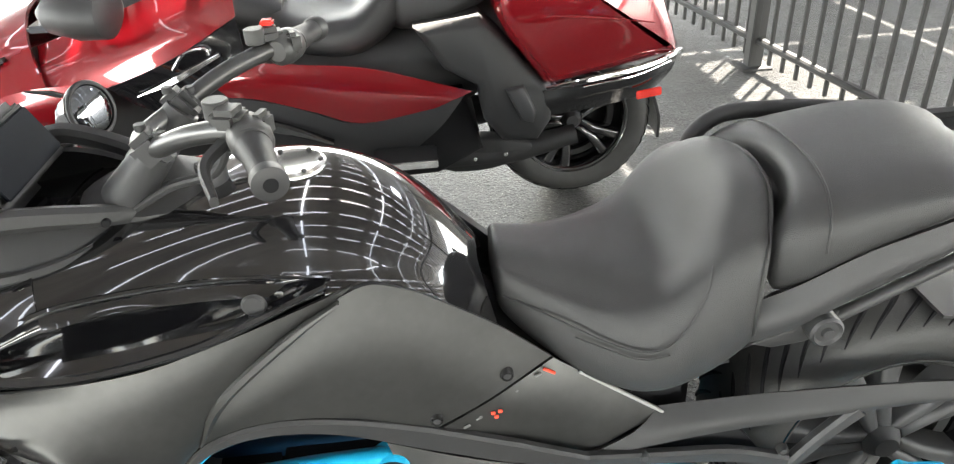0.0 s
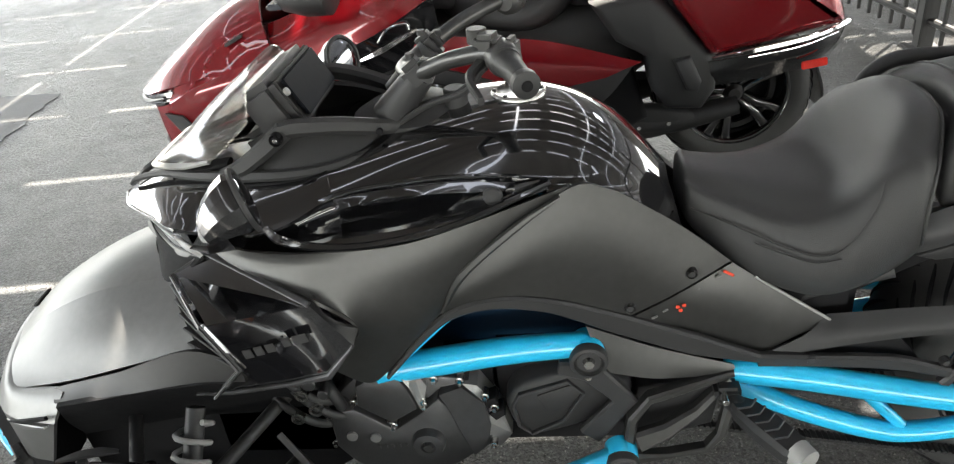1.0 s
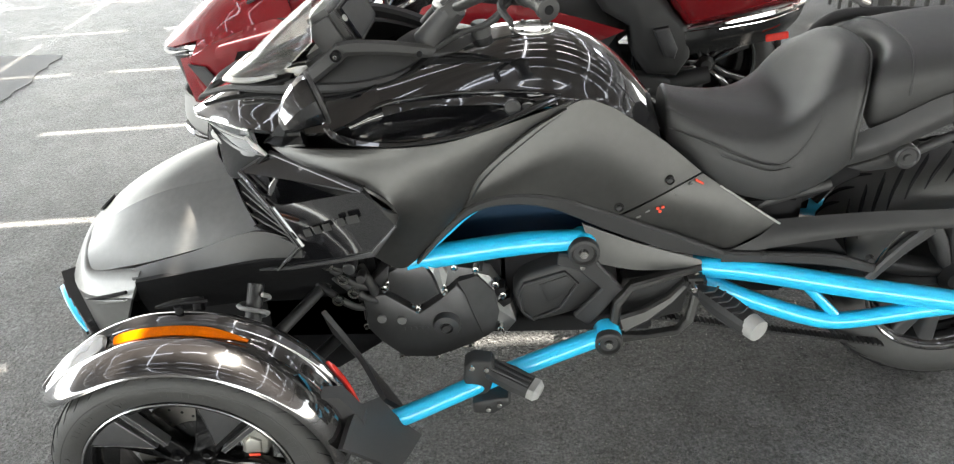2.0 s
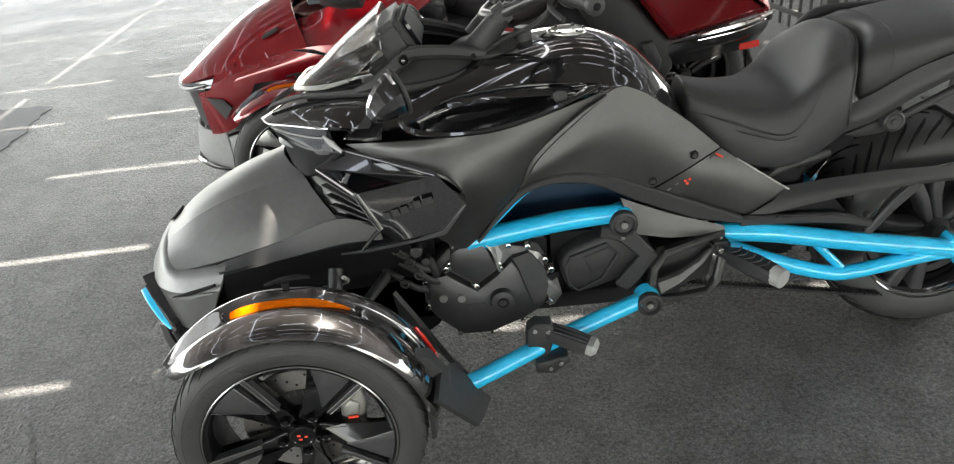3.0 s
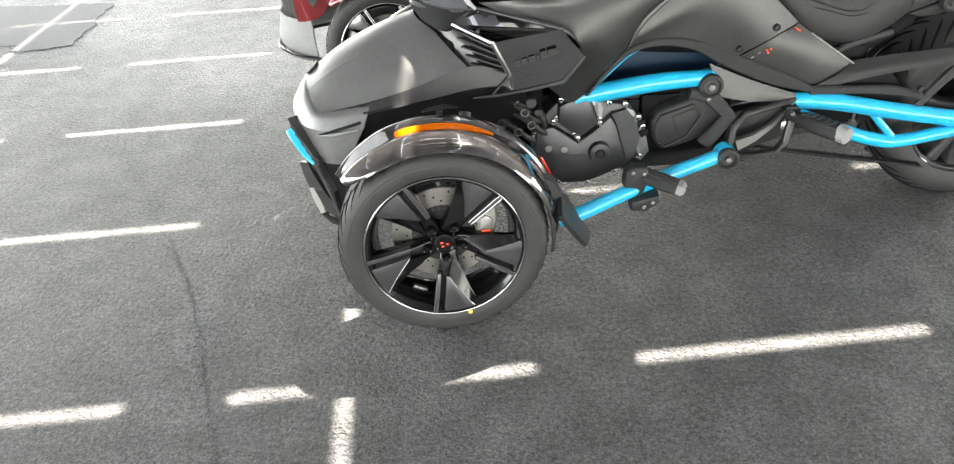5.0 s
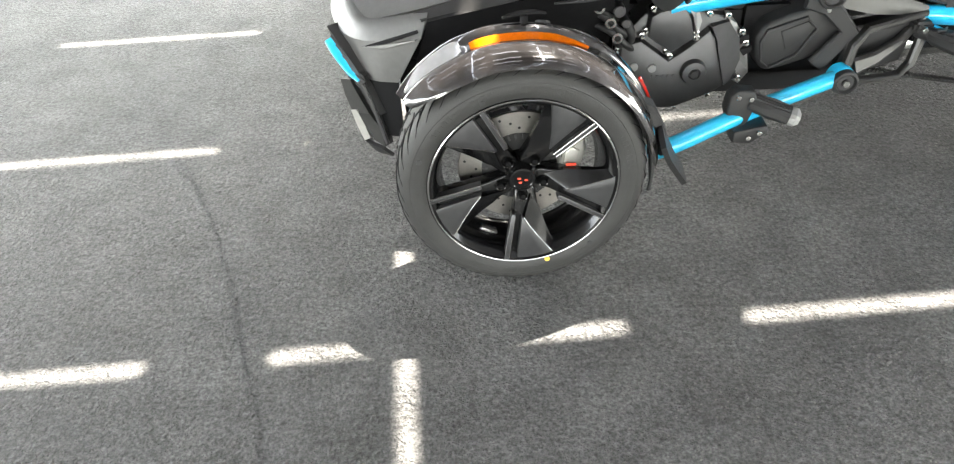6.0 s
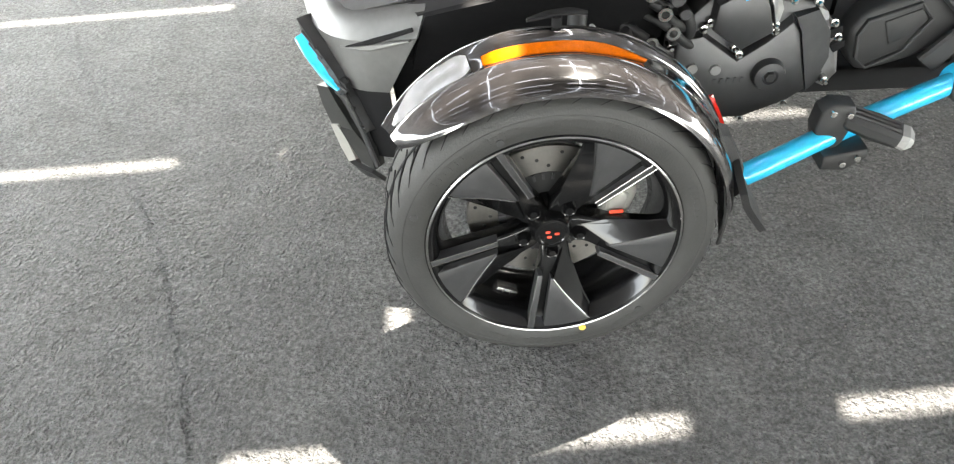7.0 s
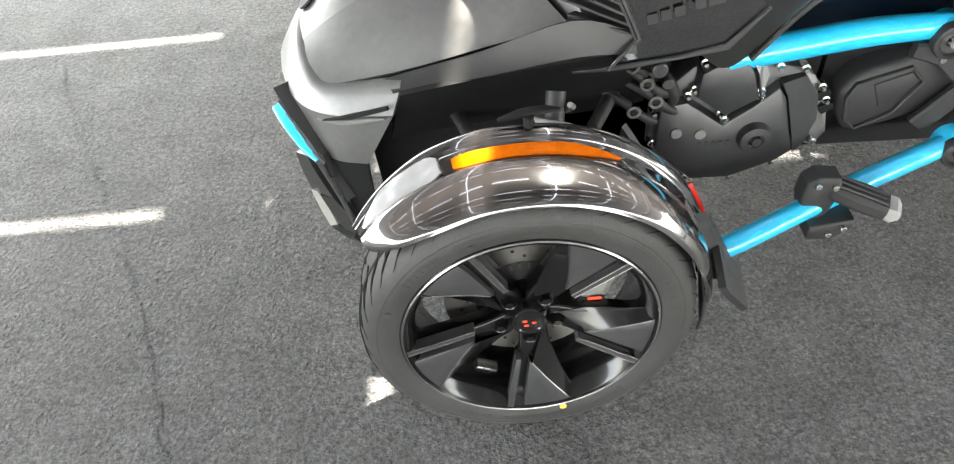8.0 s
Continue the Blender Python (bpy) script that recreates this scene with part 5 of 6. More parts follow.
part("saddle_seam", tube([(0.998, -0.085, 0.733), (1.04, -0.112, 0.725), (1.09, -0.146, 0.713), (1.14, -0.175, 0.698), (1.19, -0.199, 0.69), (1.225, -0.2065, 0.7), (1.255, -0.205, 0.735), (1.28, -0.196, 0.785), (1.29, -0.18, 0.82)], 0.0018, 6), VINYL, saddle)
part("saddle_seam", tube([(1.1, -0.155, 0.694), (1.14, -0.1775, 0.686), (1.19, -0.2005, 0.677), (1.23, -0.2095, 0.688)], 0.0015, 6), VINYL, saddle)
part("saddle_welt", tube(bucket_ring(1.3565, 0.201, 0.89, 0.848, 0.686, 0.057)[36:58] + bucket_ring(1.3565, 0.201, 0.89, 0.848, 0.686, 0.057)[0:22], 0.0035, 6, 1), VINYL, saddle)
part("pillion_seat", seat_loft([
    (1.384, 0.14, 0.86, 0.745, 0.0, 0.06), (1.392, 0.17, 0.893, 0.72, 0, 0.055), (1.43, 0.183, 0.907, 0.735, 0, 0.035), (1.48, 0.185, 0.911, 0.765, 0, 0.015), (1.55, 0.183, 0.918, 0.8, 0, 0), (1.63, 0.178, 0.924, 0.835, 0, 0), (1.71, 0.163, 0.921, 0.858, 0, -0.02), (1.765, 0.135, 0.908, 0.868, 0, -0.03), (1.785, 0.1, 0.893, 0.872, 0, -0.03)]), VINYL, trike, "black vinyl pillion seat", sharp=80)
part("pillion_seam", tube([seat_ring(1.452, 0.1855, 0.9105, 0.748, 0, 0.027)[k] for k in range(0, 23)], 0.0022, 6, 1), VINYL, trike)
for sgn in (-1, 1):
    part("tail_panel", surf([[(1.372, sgn * 0.172, 0.745), (1.43, sgn * 0.18, 0.775), (1.52, sgn * 0.186, 0.826), (1.66, sgn * 0.178, 0.868), (1.85, sgn * 0.12, 0.9)], [(1.362, sgn * 0.192, 0.71), (1.43, sgn * 0.198, 0.735), (1.52, sgn * 0.2, 0.785), (1.66, sgn * 0.19, 0.835), (1.87, sgn * 0.12, 0.885)], [(1.352, sgn * 0.186, 0.675), (1.43, sgn * 0.192, 0.705), (1.52, sgn * 0.192, 0.756), (1.66, sgn * 0.18, 0.815), (1.86, sgn * 0.1, 0.865)]], 0.012, 4, (1.6, 0, 0.78)), DKGREY, trike, "matte dark grey tail panel")
    part("tail_bracket", prism([(1.36, 0.668), (1.45, 0.7), (1.5, 0.722), (1.495, 0.68), (1.45, 0.66), (1.4, 0.655)], sgn * 0.15, sgn * 0.18, 0.006), PLASTIC, trike)
    if sgn > 0:
        part("grab_rail", tube([(1.345, 0.15, 0.79), (1.36, 0.17, 0.83), (1.39, 0.19, 0.862), (1.44, 0.2, 0.885), (1.52, 0.2, 0.888), (1.6, 0.195, 0.886), (1.67, 0.185, 0.878), (1.7, 0.165, 0.865)], 0.0155, 14), PLASTIC, trike, "black grab rail")
    part("strut", tube([(1.49, sgn * 0.165, 0.69), (1.72, sgn * 0.15, 0.79)], 0.011, 12), DKGREY, trike)
    part("strut_bush", lathe([(0, -0.016), (0.008, -0.016), (0.009, -0.01), (0.018, -0.01), (0.022, -0.014), (0.026, -0.01), (0.026, 0.016), (0, 0.016)], (1.468, sgn * 0.195, 0.7), 28), DKGREY, trike)
    # tail arm over the rear wheel
    part("rear_side_arm", surf([[(1.245, sgn * 0.145, 0.525), (1.4, sgn * 0.165, 0.548), (1.566, sgn * 0.185, 0.562), (1.74, sgn * 0.19, 0.555), (1.86, sgn * 0.19, 0.52)], [(1.2, sgn * 0.165, 0.49), (1.36, sgn * 0.185, 0.515), (1.56, sgn * 0.2, 0.535), (1.72, sgn * 0.2, 0.532), (1.83, sgn * 0.2, 0.505)], [(1.1, sgn * 0.17, 0.44), (1.33, sgn * 0.185, 0.49), (1.5, sgn * 0.198, 0.515), (1.7, sgn * 0.198, 0.522), (1.81, sgn * 0.198, 0.5)]], 0.012, 4, (1.5, 0, 0.4)), PLASTIC, trike, "matte black side arm")
    # black sheet added in place of the shaded open gap below the arm
    part("dark_gap_sheet", surf([[(1.1, sgn * 0.15, 0.44), (1.25, sgn * 0.155, 0.468), (1.36, sgn * 0.16, 0.495)], [(1.08, sgn * 0.155, 0.425), (1.25, sgn * 0.158, 0.425), (1.42, sgn * 0.16, 0.42)], [(1.08, sgn * 0.15, 0.4), (1.25, sgn * 0.15, 0.39), (1.42, sgn * 0.15, 0.385)]], 0.01, 4, (1.5, 0, 0.4)), BLACKPL, trike)
    part("shield_rail", ribbon([(1.12, sgn * 0.175, 0.448), (1.24, sgn * 0.182, 0.447), (1.36, sgn * 0.186, 0.44), (1.46, sgn * 0.188, 0.415)], [0.03, 0.026, 0.03, 0.022], 0.02, up=(0, sgn, 0)), PLASTIC, trike)
    part("arm_brace", ribbon([(1.565, sgn * 0.19, 0.52), (1.51, sgn * 0.188, 0.46), (1.455, sgn * 0.186, 0.385)], [0.03, 0.026, 0.022], 0.022, up=(0, sgn, 0)), DKGREY, trike)
    bolt("shield_bolt", (1.215, sgn * 0.185, 0.452), 0.01, trike, DKGREY, half=0.006 * -sgn)
    bolt("shield_bolt", (1.45, sgn * 0.19, 0.44), 0.01, trike, DKGREY, half=0.006 * -sgn)
    # rear swing arm
    arm = part("swing_arm", join(tube([(1.06, sgn * 0.16, 0.415), (1.2, sgn * 0.185, 0.41), (1.4, sgn * 0.195, 0.372), (1.66, sgn * 0.2, 0.325), (1.72, sgn * 0.2, 0.318)], 0.026, 16), tube([(1.08, sgn * 0.165, 0.38), (1.2, sgn * 0.185, 0.33), (1.34, sgn * 0.195, 0.282), (1.43, sgn * 0.198, 0.275), (1.6, sgn * 0.2, 0.305), (1.7, sgn * 0.2, 0.315)], 0.021, 16), tube([(1.315, sgn * 0.19, 0.375), (1.395, sgn * 0.195, 0.29)], 0.012, 12)), BLUE, trike, "bright blue tubular swing arm")
    part("axle_plate", prism(round_outline([(1.665, 0.33), (1.68, 0.36), (1.705, 0.35), (1.77, 0.34), (1.78, 0.31), (1.745, 0.285), (1.715, 0.262), (1.69, 0.29)], 3), sgn * 0.17, sgn * 0.215, 0.006), BLUE, arm)
    part("axle_nut", lathe([(0, -0.012), (0.016, -0.012), (0.022, -0.004), (0.022, 0.012), (0, 0.012)], (1.71, sgn * 0.222, 0.305), 24), PLASTIC, arm)
    for bx, bz in ((1.705, 0.345), (1.74, 0.285)):
        part("plate_bolt", stub((bx, sgn * 0.217, bz), 0.008, 0.006, sides=6), STEEL, arm)
    # blue upper and lower frame tubes with their bushes
    up = part("upper_frame_tube", tube([(0.4, sgn * 0.215, 0.48), (0.45, sgn * 0.214, 0.49), (0.52, sgn * 0.212, 0.5), (0.66, sgn * 0.204, 0.514), (0.8, sgn * 0.195, 0.516)], [0.028, 0.028, 0.028, 0.027, 0.024], 20), BLUE, trike, "bright blue upper frame tube")
    part("tube_end", lathe([(0, -0.022), (0.028, -0.022), (0.031, -0.016), (0.031, 0.022), (0, 0.022)], (0.802, sgn * 0.195, 0.507), 28), BLUE, up)
    part("tube_bush", lathe([(0, -0.03), (0.009, -0.03), (0.01, -0.022), (0.025, -0.022), (0.028, -0.03), (0.034, -0.028), (0.036, -0.024), (0.036, -0.01), (0, -0.01)], (0.802, sgn * 0.207, 0.5), 28, "y", Matrix.Diagonal((1, -sgn, 1))), PLASTIC, up)
    part("bush_ring", lathe([(0.012, -0.0235), (0.022, -0.0235), (0.022, -0.02), (0.012, -0.02)], (0.802, sgn * 0.207, 0.5), 28, "y", Matrix.Diagonal((1, -sgn, 1))), RIMGREY, up)
    part("bush_bolt", lathe([(0, -0.033), (0.01, -0.033), (0.011, -0.02), (0, -0.02)], (0.802, sgn * 0.207, 0.5), 6, "y", Matrix.Diagonal((1, -sgn, 1))), STEEL, up)
    lo = part("lower_frame_tube", tube([(0.33, sgn * 0.448, 0.2), (0.37, sgn * 0.445, 0.21), (0.42, sgn * 0.435, 0.225), (0.6, sgn * 0.365, 0.262), (0.857, sgn * 0.262, 0.295)], 0.022, 18), BLUE, trike, "bright blue lower frame tube")
    part("tube_end", lathe([(0, -0.022), (0.028, -0.022), (0.032, -0.016), (0.032, 0.022), (0, 0.022)], (0.857, sgn * 0.265, 0.294), 28), BLUE, lo)
    part("tube_bush", lathe([(0, -0.03), (0.009, -0.03), (0.01, -0.022), (0.023, -0.022), (0.026, -0.03), (0.031, -0.028), (0.033, -0.024), (0.033, -0.01), (0, -0.01)], (0.857, sgn * 0.272, 0.292), 28, "y", Matrix.Diagonal((1, -sgn, 1))), PLASTIC, lo)
    part("bush_ring", lathe([(0.011, -0.0235), (0.02, -0.0235), (0.02, -0.02), (0.011, -0.02)], (0.857, sgn * 0.272, 0.292), 28, "y", Matrix.Diagonal((1, -sgn, 1))), RIMGREY, lo)
    part("bush_bolt", lathe([(0, -0.033), (0.009, -0.033), (0.01, -0.02), (0, -0.02)], (0.857, sgn * 0.272, 0.292), 6, "y", Matrix.Diagonal((1, -sgn, 1))), STEEL, lo)
    # foot pegs
    br = part("footpeg_bracket", join(prism([(0.53, 0.32), (0.55, 0.335), (0.59, 0.33), (0.6, 0.3), (0.585, 0.25), (0.56, 0.215), (0.535, 0.245), (0.525, 0.28)], sgn * 0.36, sgn * 0.4, 0.006), prism([(0.545, 0.235), (0.625, 0.25), (0.63, 0.23), (0.59, 0.2), (0.545, 0.205)], sgn * 0.375, sgn * 0.425, 0.005)), PLASTIC, trike, "black footpeg bracket")
    p0, p1 = Vector((0.575, sgn * 0.375, 0.3)), Vector((0.69, sgn * 0.428, 0.272))
    pu = Vector((0.053, sgn * -0.115, 0)).normalized()
    pv = (p1 - p0).normalized().cross(pu)
    pv = pv if pv.z > 0 else -pv
    def peg_ring(t, w, h, a=p0, b=p1, u=pu, v=pv):
        c = a.lerp(b, t)
        return [c + u * (w * x) + v * (h * y) for x, y in ((-1, -0.4), (-0.7, -1), (0.7, -1), (1, -0.4), (1, 0.5), (0.75, 1), (-0.75, 1), (-1, 0.5))]
    part("footpeg", loft([peg_ring(0, 0.014, 0.012), peg_ring(0.12, 0.026, 0.016), peg_ring(0.5, 0.03, 0.018), peg_ring(0.87, 0.028, 0.016)]), PLASTIC, br, "ribbed rubber footpeg", sharp=30)
    part("peg_tip", loft([peg_ring(0.86, 0.027, 0.015), peg_ring(0.98, 0.027, 0.016), peg_ring(1.06, 0.018, 0.009)]), GREYPL, br, "grey peg tip", sharp=30)
    for k in range(3):
        q0, q1 = p0.lerp(p1, 0.16) + pv * 0.0175 + pu * (0.015 * (k - 1)), p0.lerp(p1, 0.84) + pv * 0.0175 + pu * (0.013 * (k - 1))
        part("peg_rib", tube([q0, q1], 0.003, 8), DKGREY, br)
    for bx, by, bz in ((0.548, 0.404, 0.32), (0.58, 0.43, 0.222), (0.605, 0.43, 0.235), (0.58, 0.404, 0.315)):
        part("bracket_bolt", stub((bx, sgn * by, bz), 0.006, 0.005, sides=10), STEEL, br)
    q0, q1 = Vector((1.075, sgn * 0.235, 0.388)), Vector((1.152, sgn * 0.36, 0.386))
    qu = Vector((0.125, sgn * -0.077, 0)).normalized()
    qv = Vector((0, 0, 1))
    rp = part("rear_footpeg", join(tube([(1.055, sgn * 0.2, 0.385), (1.075, sgn * 0.235, 0.388), (1.085, sgn * 0.252, 0.388)], [0.016, 0.019, 0.015], 12), block((1.06, sgn * 0.2, 0.4), (0.05, 0.05, 0.03), 0.008), loft([peg_ring(t, w, h, q0, q1, qu, qv) for t, w, h in ((0.0, 0.018, 0.014), (0.12, 0.027, 0.018), (0.5, 0.032, 0.021), (0.94, 0.029, 0.019), (1.0, 0.024, 0.015))])), PLASTIC, trike, "ribbed black rear footpeg", sharp=30)
    for k in range(5):
        c = q0.lerp(q1, 0.2 + 0.15 * k) + qv * 0.0205
        part("peg_rib", tube([c - qu * 0.022 - (q1 - q0) * 0.06, c, c + qu * 0.022 - (q1 - q0) * 0.06], 0.0028, 6, 1, False), DKGREY, rp)
    part("peg_pin", stub((1.052, sgn * 0.225, 0.402), 0.007, 0.02, "y", 12), STEEL, rp)
    part("peg_tip", tube([(1.147, sgn * 0.352, 0.388), (1.162, sgn * 0.376, 0.386)], [0.027, 0.025], 12, 2, False), GREYPL, rp)
    # open web of the foot frame
    ff = part("foot_frame", ribbon([(0.872, sgn * 0.245, 0.31), (0.88, sgn * 0.24, 0.37), (0.912, sgn * 0.228, 0.408), (1.075, sgn * 0.182, 0.428)], [0.022, 0.02, 0.02, 0.016], 0.03, 1, up=(0, sgn, 0)), SATIN, trike, "satin grey foot frame", sharp=20)
    part("frame_bar", ribbon([(0.89, sgn * 0.248, 0.315), (0.945, sgn * 0.235, 0.33), (1.005, sgn * 0.213, 0.36), (1.068, sgn * 0.185, 0.415)], [0.045, 0.035, 0.022, 0.014], 0.028, 1, up=(0, sgn, 0.2)), SATIN, ff, sharp=20)
    part("frame_bar", ribbon([(0.89, sgn * 0.25, 0.275), (0.945, sgn * 0.242, 0.274), (1.022, sgn * 0.23, 0.277), (1.052, sgn * 0.22, 0.305), (1.075, sgn * 0.2, 0.4)], [0.026, 0.012, 0.014, 0.02, 0.024], 0.026, 1, up=(0, sgn, 0)), SATIN, ff, sharp=20)
    part("frame_back", prism([(0.87, 0.29), (0.895, 0.4), (1.06, 0.425), (1.04, 0.3), (0.95, 0.27)], sgn * 0.15, sgn * 0.19, 0.004), PLASTIC, ff)
    part("foot_frame_plate", surf([[(0.8, sgn * 0.2, 0.56), (0.93, sgn * 0.195, 0.5), (1.075, sgn * 0.185, 0.445)], [(0.82, sgn * 0.21, 0.5), (0.93, sgn * 0.205, 0.465), (1.07, sgn * 0.19, 0.435)], [(0.84, sgn * 0.215, 0.46), (0.92, sgn * 0.212, 0.44), (1.0, sgn * 0.2, 0.43)]], 0.01, 4, (0.9, 0, 0.4)), SATIN, trike)
    part("mud_flap", surf([[(0.315, sgn * 0.66, 0.345), (0.325, sgn * 0.56, 0.35), (0.35, sgn * 0.47, 0.3)], [(0.345, sgn * 0.62, 0.28), (0.36, sgn * 0.54, 0.265), (0.385, sgn * 0.46, 0.225)], [(0.395, sgn * 0.585, 0.2), (0.41, sgn * 0.52, 0.178), (0.425, sgn * 0.44, 0.155)]], 0.012, 4, (0, 0, 0)), PLASTIC, trike, "black mud flap")
    # suspension
    part("wishbone", join(tube([(0.02, sgn * 0.55, 0.25), (0.2, sgn * 0.22, 0.26)], 0.016, 10), tube([(0.02, sgn * 0.55, 0.25), (-0.15, sgn * 0.22, 0.24)], 0.016, 10), tube([(0.02, sgn * 0.54, 0.36), (0.2, sgn * 0.2, 0.42)], 0.014, 10), tube([(0.02, sgn * 0.54, 0.36), (-0.12, sgn * 0.22, 0.42)], 0.014, 10)), PLASTIC, trike)
    sh = part("shock_absorber", tube([(0.05, sgn * 0.47, 0.28), (0.075, sgn * 0.32, 0.5)], 0.018, 12), DKGREY, trike)
    part("coil_spring", tube([Vector((0.05, sgn * 0.46, 0.3)).lerp(Vector((0.072, sgn * 0.335, 0.48)), k / 64) + (Vector((1, 0, 0)) * math.cos(k * 0.6) + Vector((0, 0.82 * sgn, 0.57)) * math.sin(k * 0.6)) * 0.032 for k in range(65)], 0.0055, 8, 1), GREYPL, sh)
    part("splash_shield", prism([(-0.28, 0.13), (-0.3, 0.4), (0.3, 0.42), (0.36, 0.32), (0.3, 0.22), (0.18, 0.14)], sgn * 0.16, sgn * 0.19, 0.004), BLACKPL, trike)
    part("lower_side_tray", surf([[(0.2, sgn * 0.3, 0.4), (0.27, sgn * 0.33, 0.3), (0.34, sgn * 0.42, 0.24)], [(0.2, sgn * 0.25, 0.3), (0.3, sgn * 0.3, 0.2), (0.38, sgn * 0.4, 0.18)]], 0.012, 4, (0.3, 0, 0.2)), PLASTIC, trike)

# engine
ENG = [(0.27, 0.39), (0.3, 0.42), (0.345, 0.465), (0.45, 0.49), (0.5, 0.462), (0.556, 0.452), (0.6, 0.39), (0.61, 0.33), (0.605, 0.27), (0.545, 0.228), (0.446, 0.188), (0.358, 0.19), (0.3, 0.245), (0.27, 0.29)]
eng = part("engine_case", prism(ENG, 0.16, -0.208, 0.012), ENGINE, trike, "dark grey cast engine case", sharp=30)
CASE = [(0.28, 0.392), (0.338, 0.403), (0.412, 0.347), (0.464, 0.385), (0.509, 0.428), (0.53, 0.4), (0.55, 0.33), (0.57, 0.268), (0.535, 0.24), (0.444, 0.202), (0.362, 0.203), (0.308, 0.255), (0.28, 0.297)]
part("engine_cover", prism(CASE, -0.2, -0.232, 0.008, 0.003), ENGINE, eng, sharp=30)
part("cover_shoulder", plate([(0.512, -0.231, 0.43), (0.556, -0.222, 0.44), (0.594, -0.212, 0.388), (0.604, -0.212, 0.33), (0.588, -0.214, 0.272), (0.566, -0.231, 0.266), (0.547, -0.2345, 0.33), (0.527, -0.2345, 0.4)], (0, 0.03, 0)), ENGINE, eng, sharp=8)
part("valve_cover", prism([(0.352, 0.468), (0.375, 0.482), (0.438, 0.492), (0.456, 0.46), (0.472, 0.404), (0.412, 0.366), (0.347, 0.414)], -0.17, -0.242, 0.006, 0.002), ENGINE, eng, sharp=30)
part("valve_facet", plate([(0.442, -0.241, 0.493), (0.466, -0.222, 0.497), (0.488, -0.218, 0.443), (0.478, -0.228, 0.406), (0.474, -0.241, 0.404), (0.459, -0.242, 0.461)], (0.0, 0.03, 0)), CASTLIGHT, eng, "pale cast facet of the valve cover", sharp=8)
part("shaft_cover", lathe([(0, -0.014), (0.013, -0.014), (0.016, -0.018), (0.03, -0.016), (0.034, -0.006), (0.034, 0.01), (0, 0.01)], (0.478, -0.234, 0.312), 36), ENGINE, eng)
part("shaft_plug", lathe([(0, -0.019), (0.01, -0.019), (0.012, -0.012), (0, -0.01)], (0.478, -0.236, 0.312), 6), PLASTIC, eng)
for bx, bz in ((0.322, 0.33), (0.37, 0.325)):
    part("cover_boss", stub((bx, -0.234, bz), 0.011, 0.004), CASTLIGHT, eng)
for k in range(5):
    part("cast_letter_bar", block((0.372 + 0.014 * k, -0.2325, 0.298 + 0.0005 * k), (0.008, 0.003, 0.011), 0.001), ENGINE, eng)
for bx, bz, by in ((0.279, 0.297, -0.212), (0.278, 0.372, -0.212), (0.337, 0.411, -0.218), (0.348, 0.424, -0.218), (0.362, 0.478, -0.212), (0.396, 0.49, -0.212), (0.455, 0.495, -0.212), (0.412, 0.357, -0.228), (0.404, 0.368, -0.222), (0.478, 0.4, -0.218), (0.476, 0.412, -0.218), (0.505, 0.46, -0.212), (0.554, 0.452, -0.21), (0.598, 0.405, -0.204), (0.614, 0.372, -0.2), (0.529, 0.233, -0.214), (0.444, 0.2, -0.216), (0.355, 0.204, -0.214), (0.605, 0.28, -0.212)):
    part("case_bolt", lathe([(0, -0.018), (0.004, -0.018), (0.0055, -0.015), (0.0055, -0.009), (0.0085, -0.008), (0.0085, 0.014), (0, 0.014)], (bx, by, bz), 12), STEEL, eng)
part("case_flange", plate([(0.556, -0.214, 0.443), (0.584, -0.2, 0.425), (0.625, -0.19, 0.352), (0.642, -0.186, 0.28), (0.618, -0.192, 0.252), (0.592, -0.206, 0.27), (0.604, -0.208, 0.33), (0.594, -0.207, 0.388)], (0, 0.05, 0)), CASTLIGHT, eng, "pale cast flange with bolts", sharp=10)
for fx, fz in ((0.6, 0.392), (0.612, 0.36)):
    part("flange_pocket", prism([(fx - 0.012, fz - 0.006), (fx + 0.018, fz + 0.004), (fx + 0.022, fz - 0.01), (fx + 0.002, fz - 0.024)], -0.17, -0.207, 0.002), BLACKPL, eng)
part("case_neck", tube([(0.52, -0.17, 0.45), (0.55, -0.17, 0.475), (0.6, -0.16, 0.47)], 0.022, 12), ENGINE, eng)
cov = part("drive_cover", prism(round_outline([(0.632, 0.37), (0.64, 0.4), (0.669, 0.43), (0.74, 0.457), (0.805, 0.474), (0.86, 0.44), (0.89, 0.405), (0.862, 0.36), (0.8, 0.32), (0.764, 0.303), (0.685, 0.284), (0.65, 0.31)], 3), 0.12, -0.205, 0.012, 0.006), PLASTIC, trike, "matte black drive cover")
part("cover_frame", ribbon([(0.745, -0.213, 0.478), (0.805, -0.215, 0.468), (0.868, -0.222, 0.4), (0.8, -0.222, 0.31)], [0.03, 0.05, 0.05, 0.05], 0.02, 1), PLASTIC, cov, sharp=20)
part("cover_rim", ribbon([(0.652, -0.208, 0.375), (0.665, -0.208, 0.405), (0.76, -0.208, 0.437), (0.79, -0.208, 0.405), (0.75, -0.208, 0.335), (0.685, -0.208, 0.302), (0.66, -0.208, 0.325), (0.652, -0.208, 0.375)], 0.006, 0.012, 1), DKGREY, cov, sharp=20)
part("cover_recess", prism([(0.7, 0.4), (0.765, 0.425), (0.785, 0.404), (0.75, 0.365), (0.72, 0.35)], -0.2, -0.2085, 0.002), PLASTIC, cov)
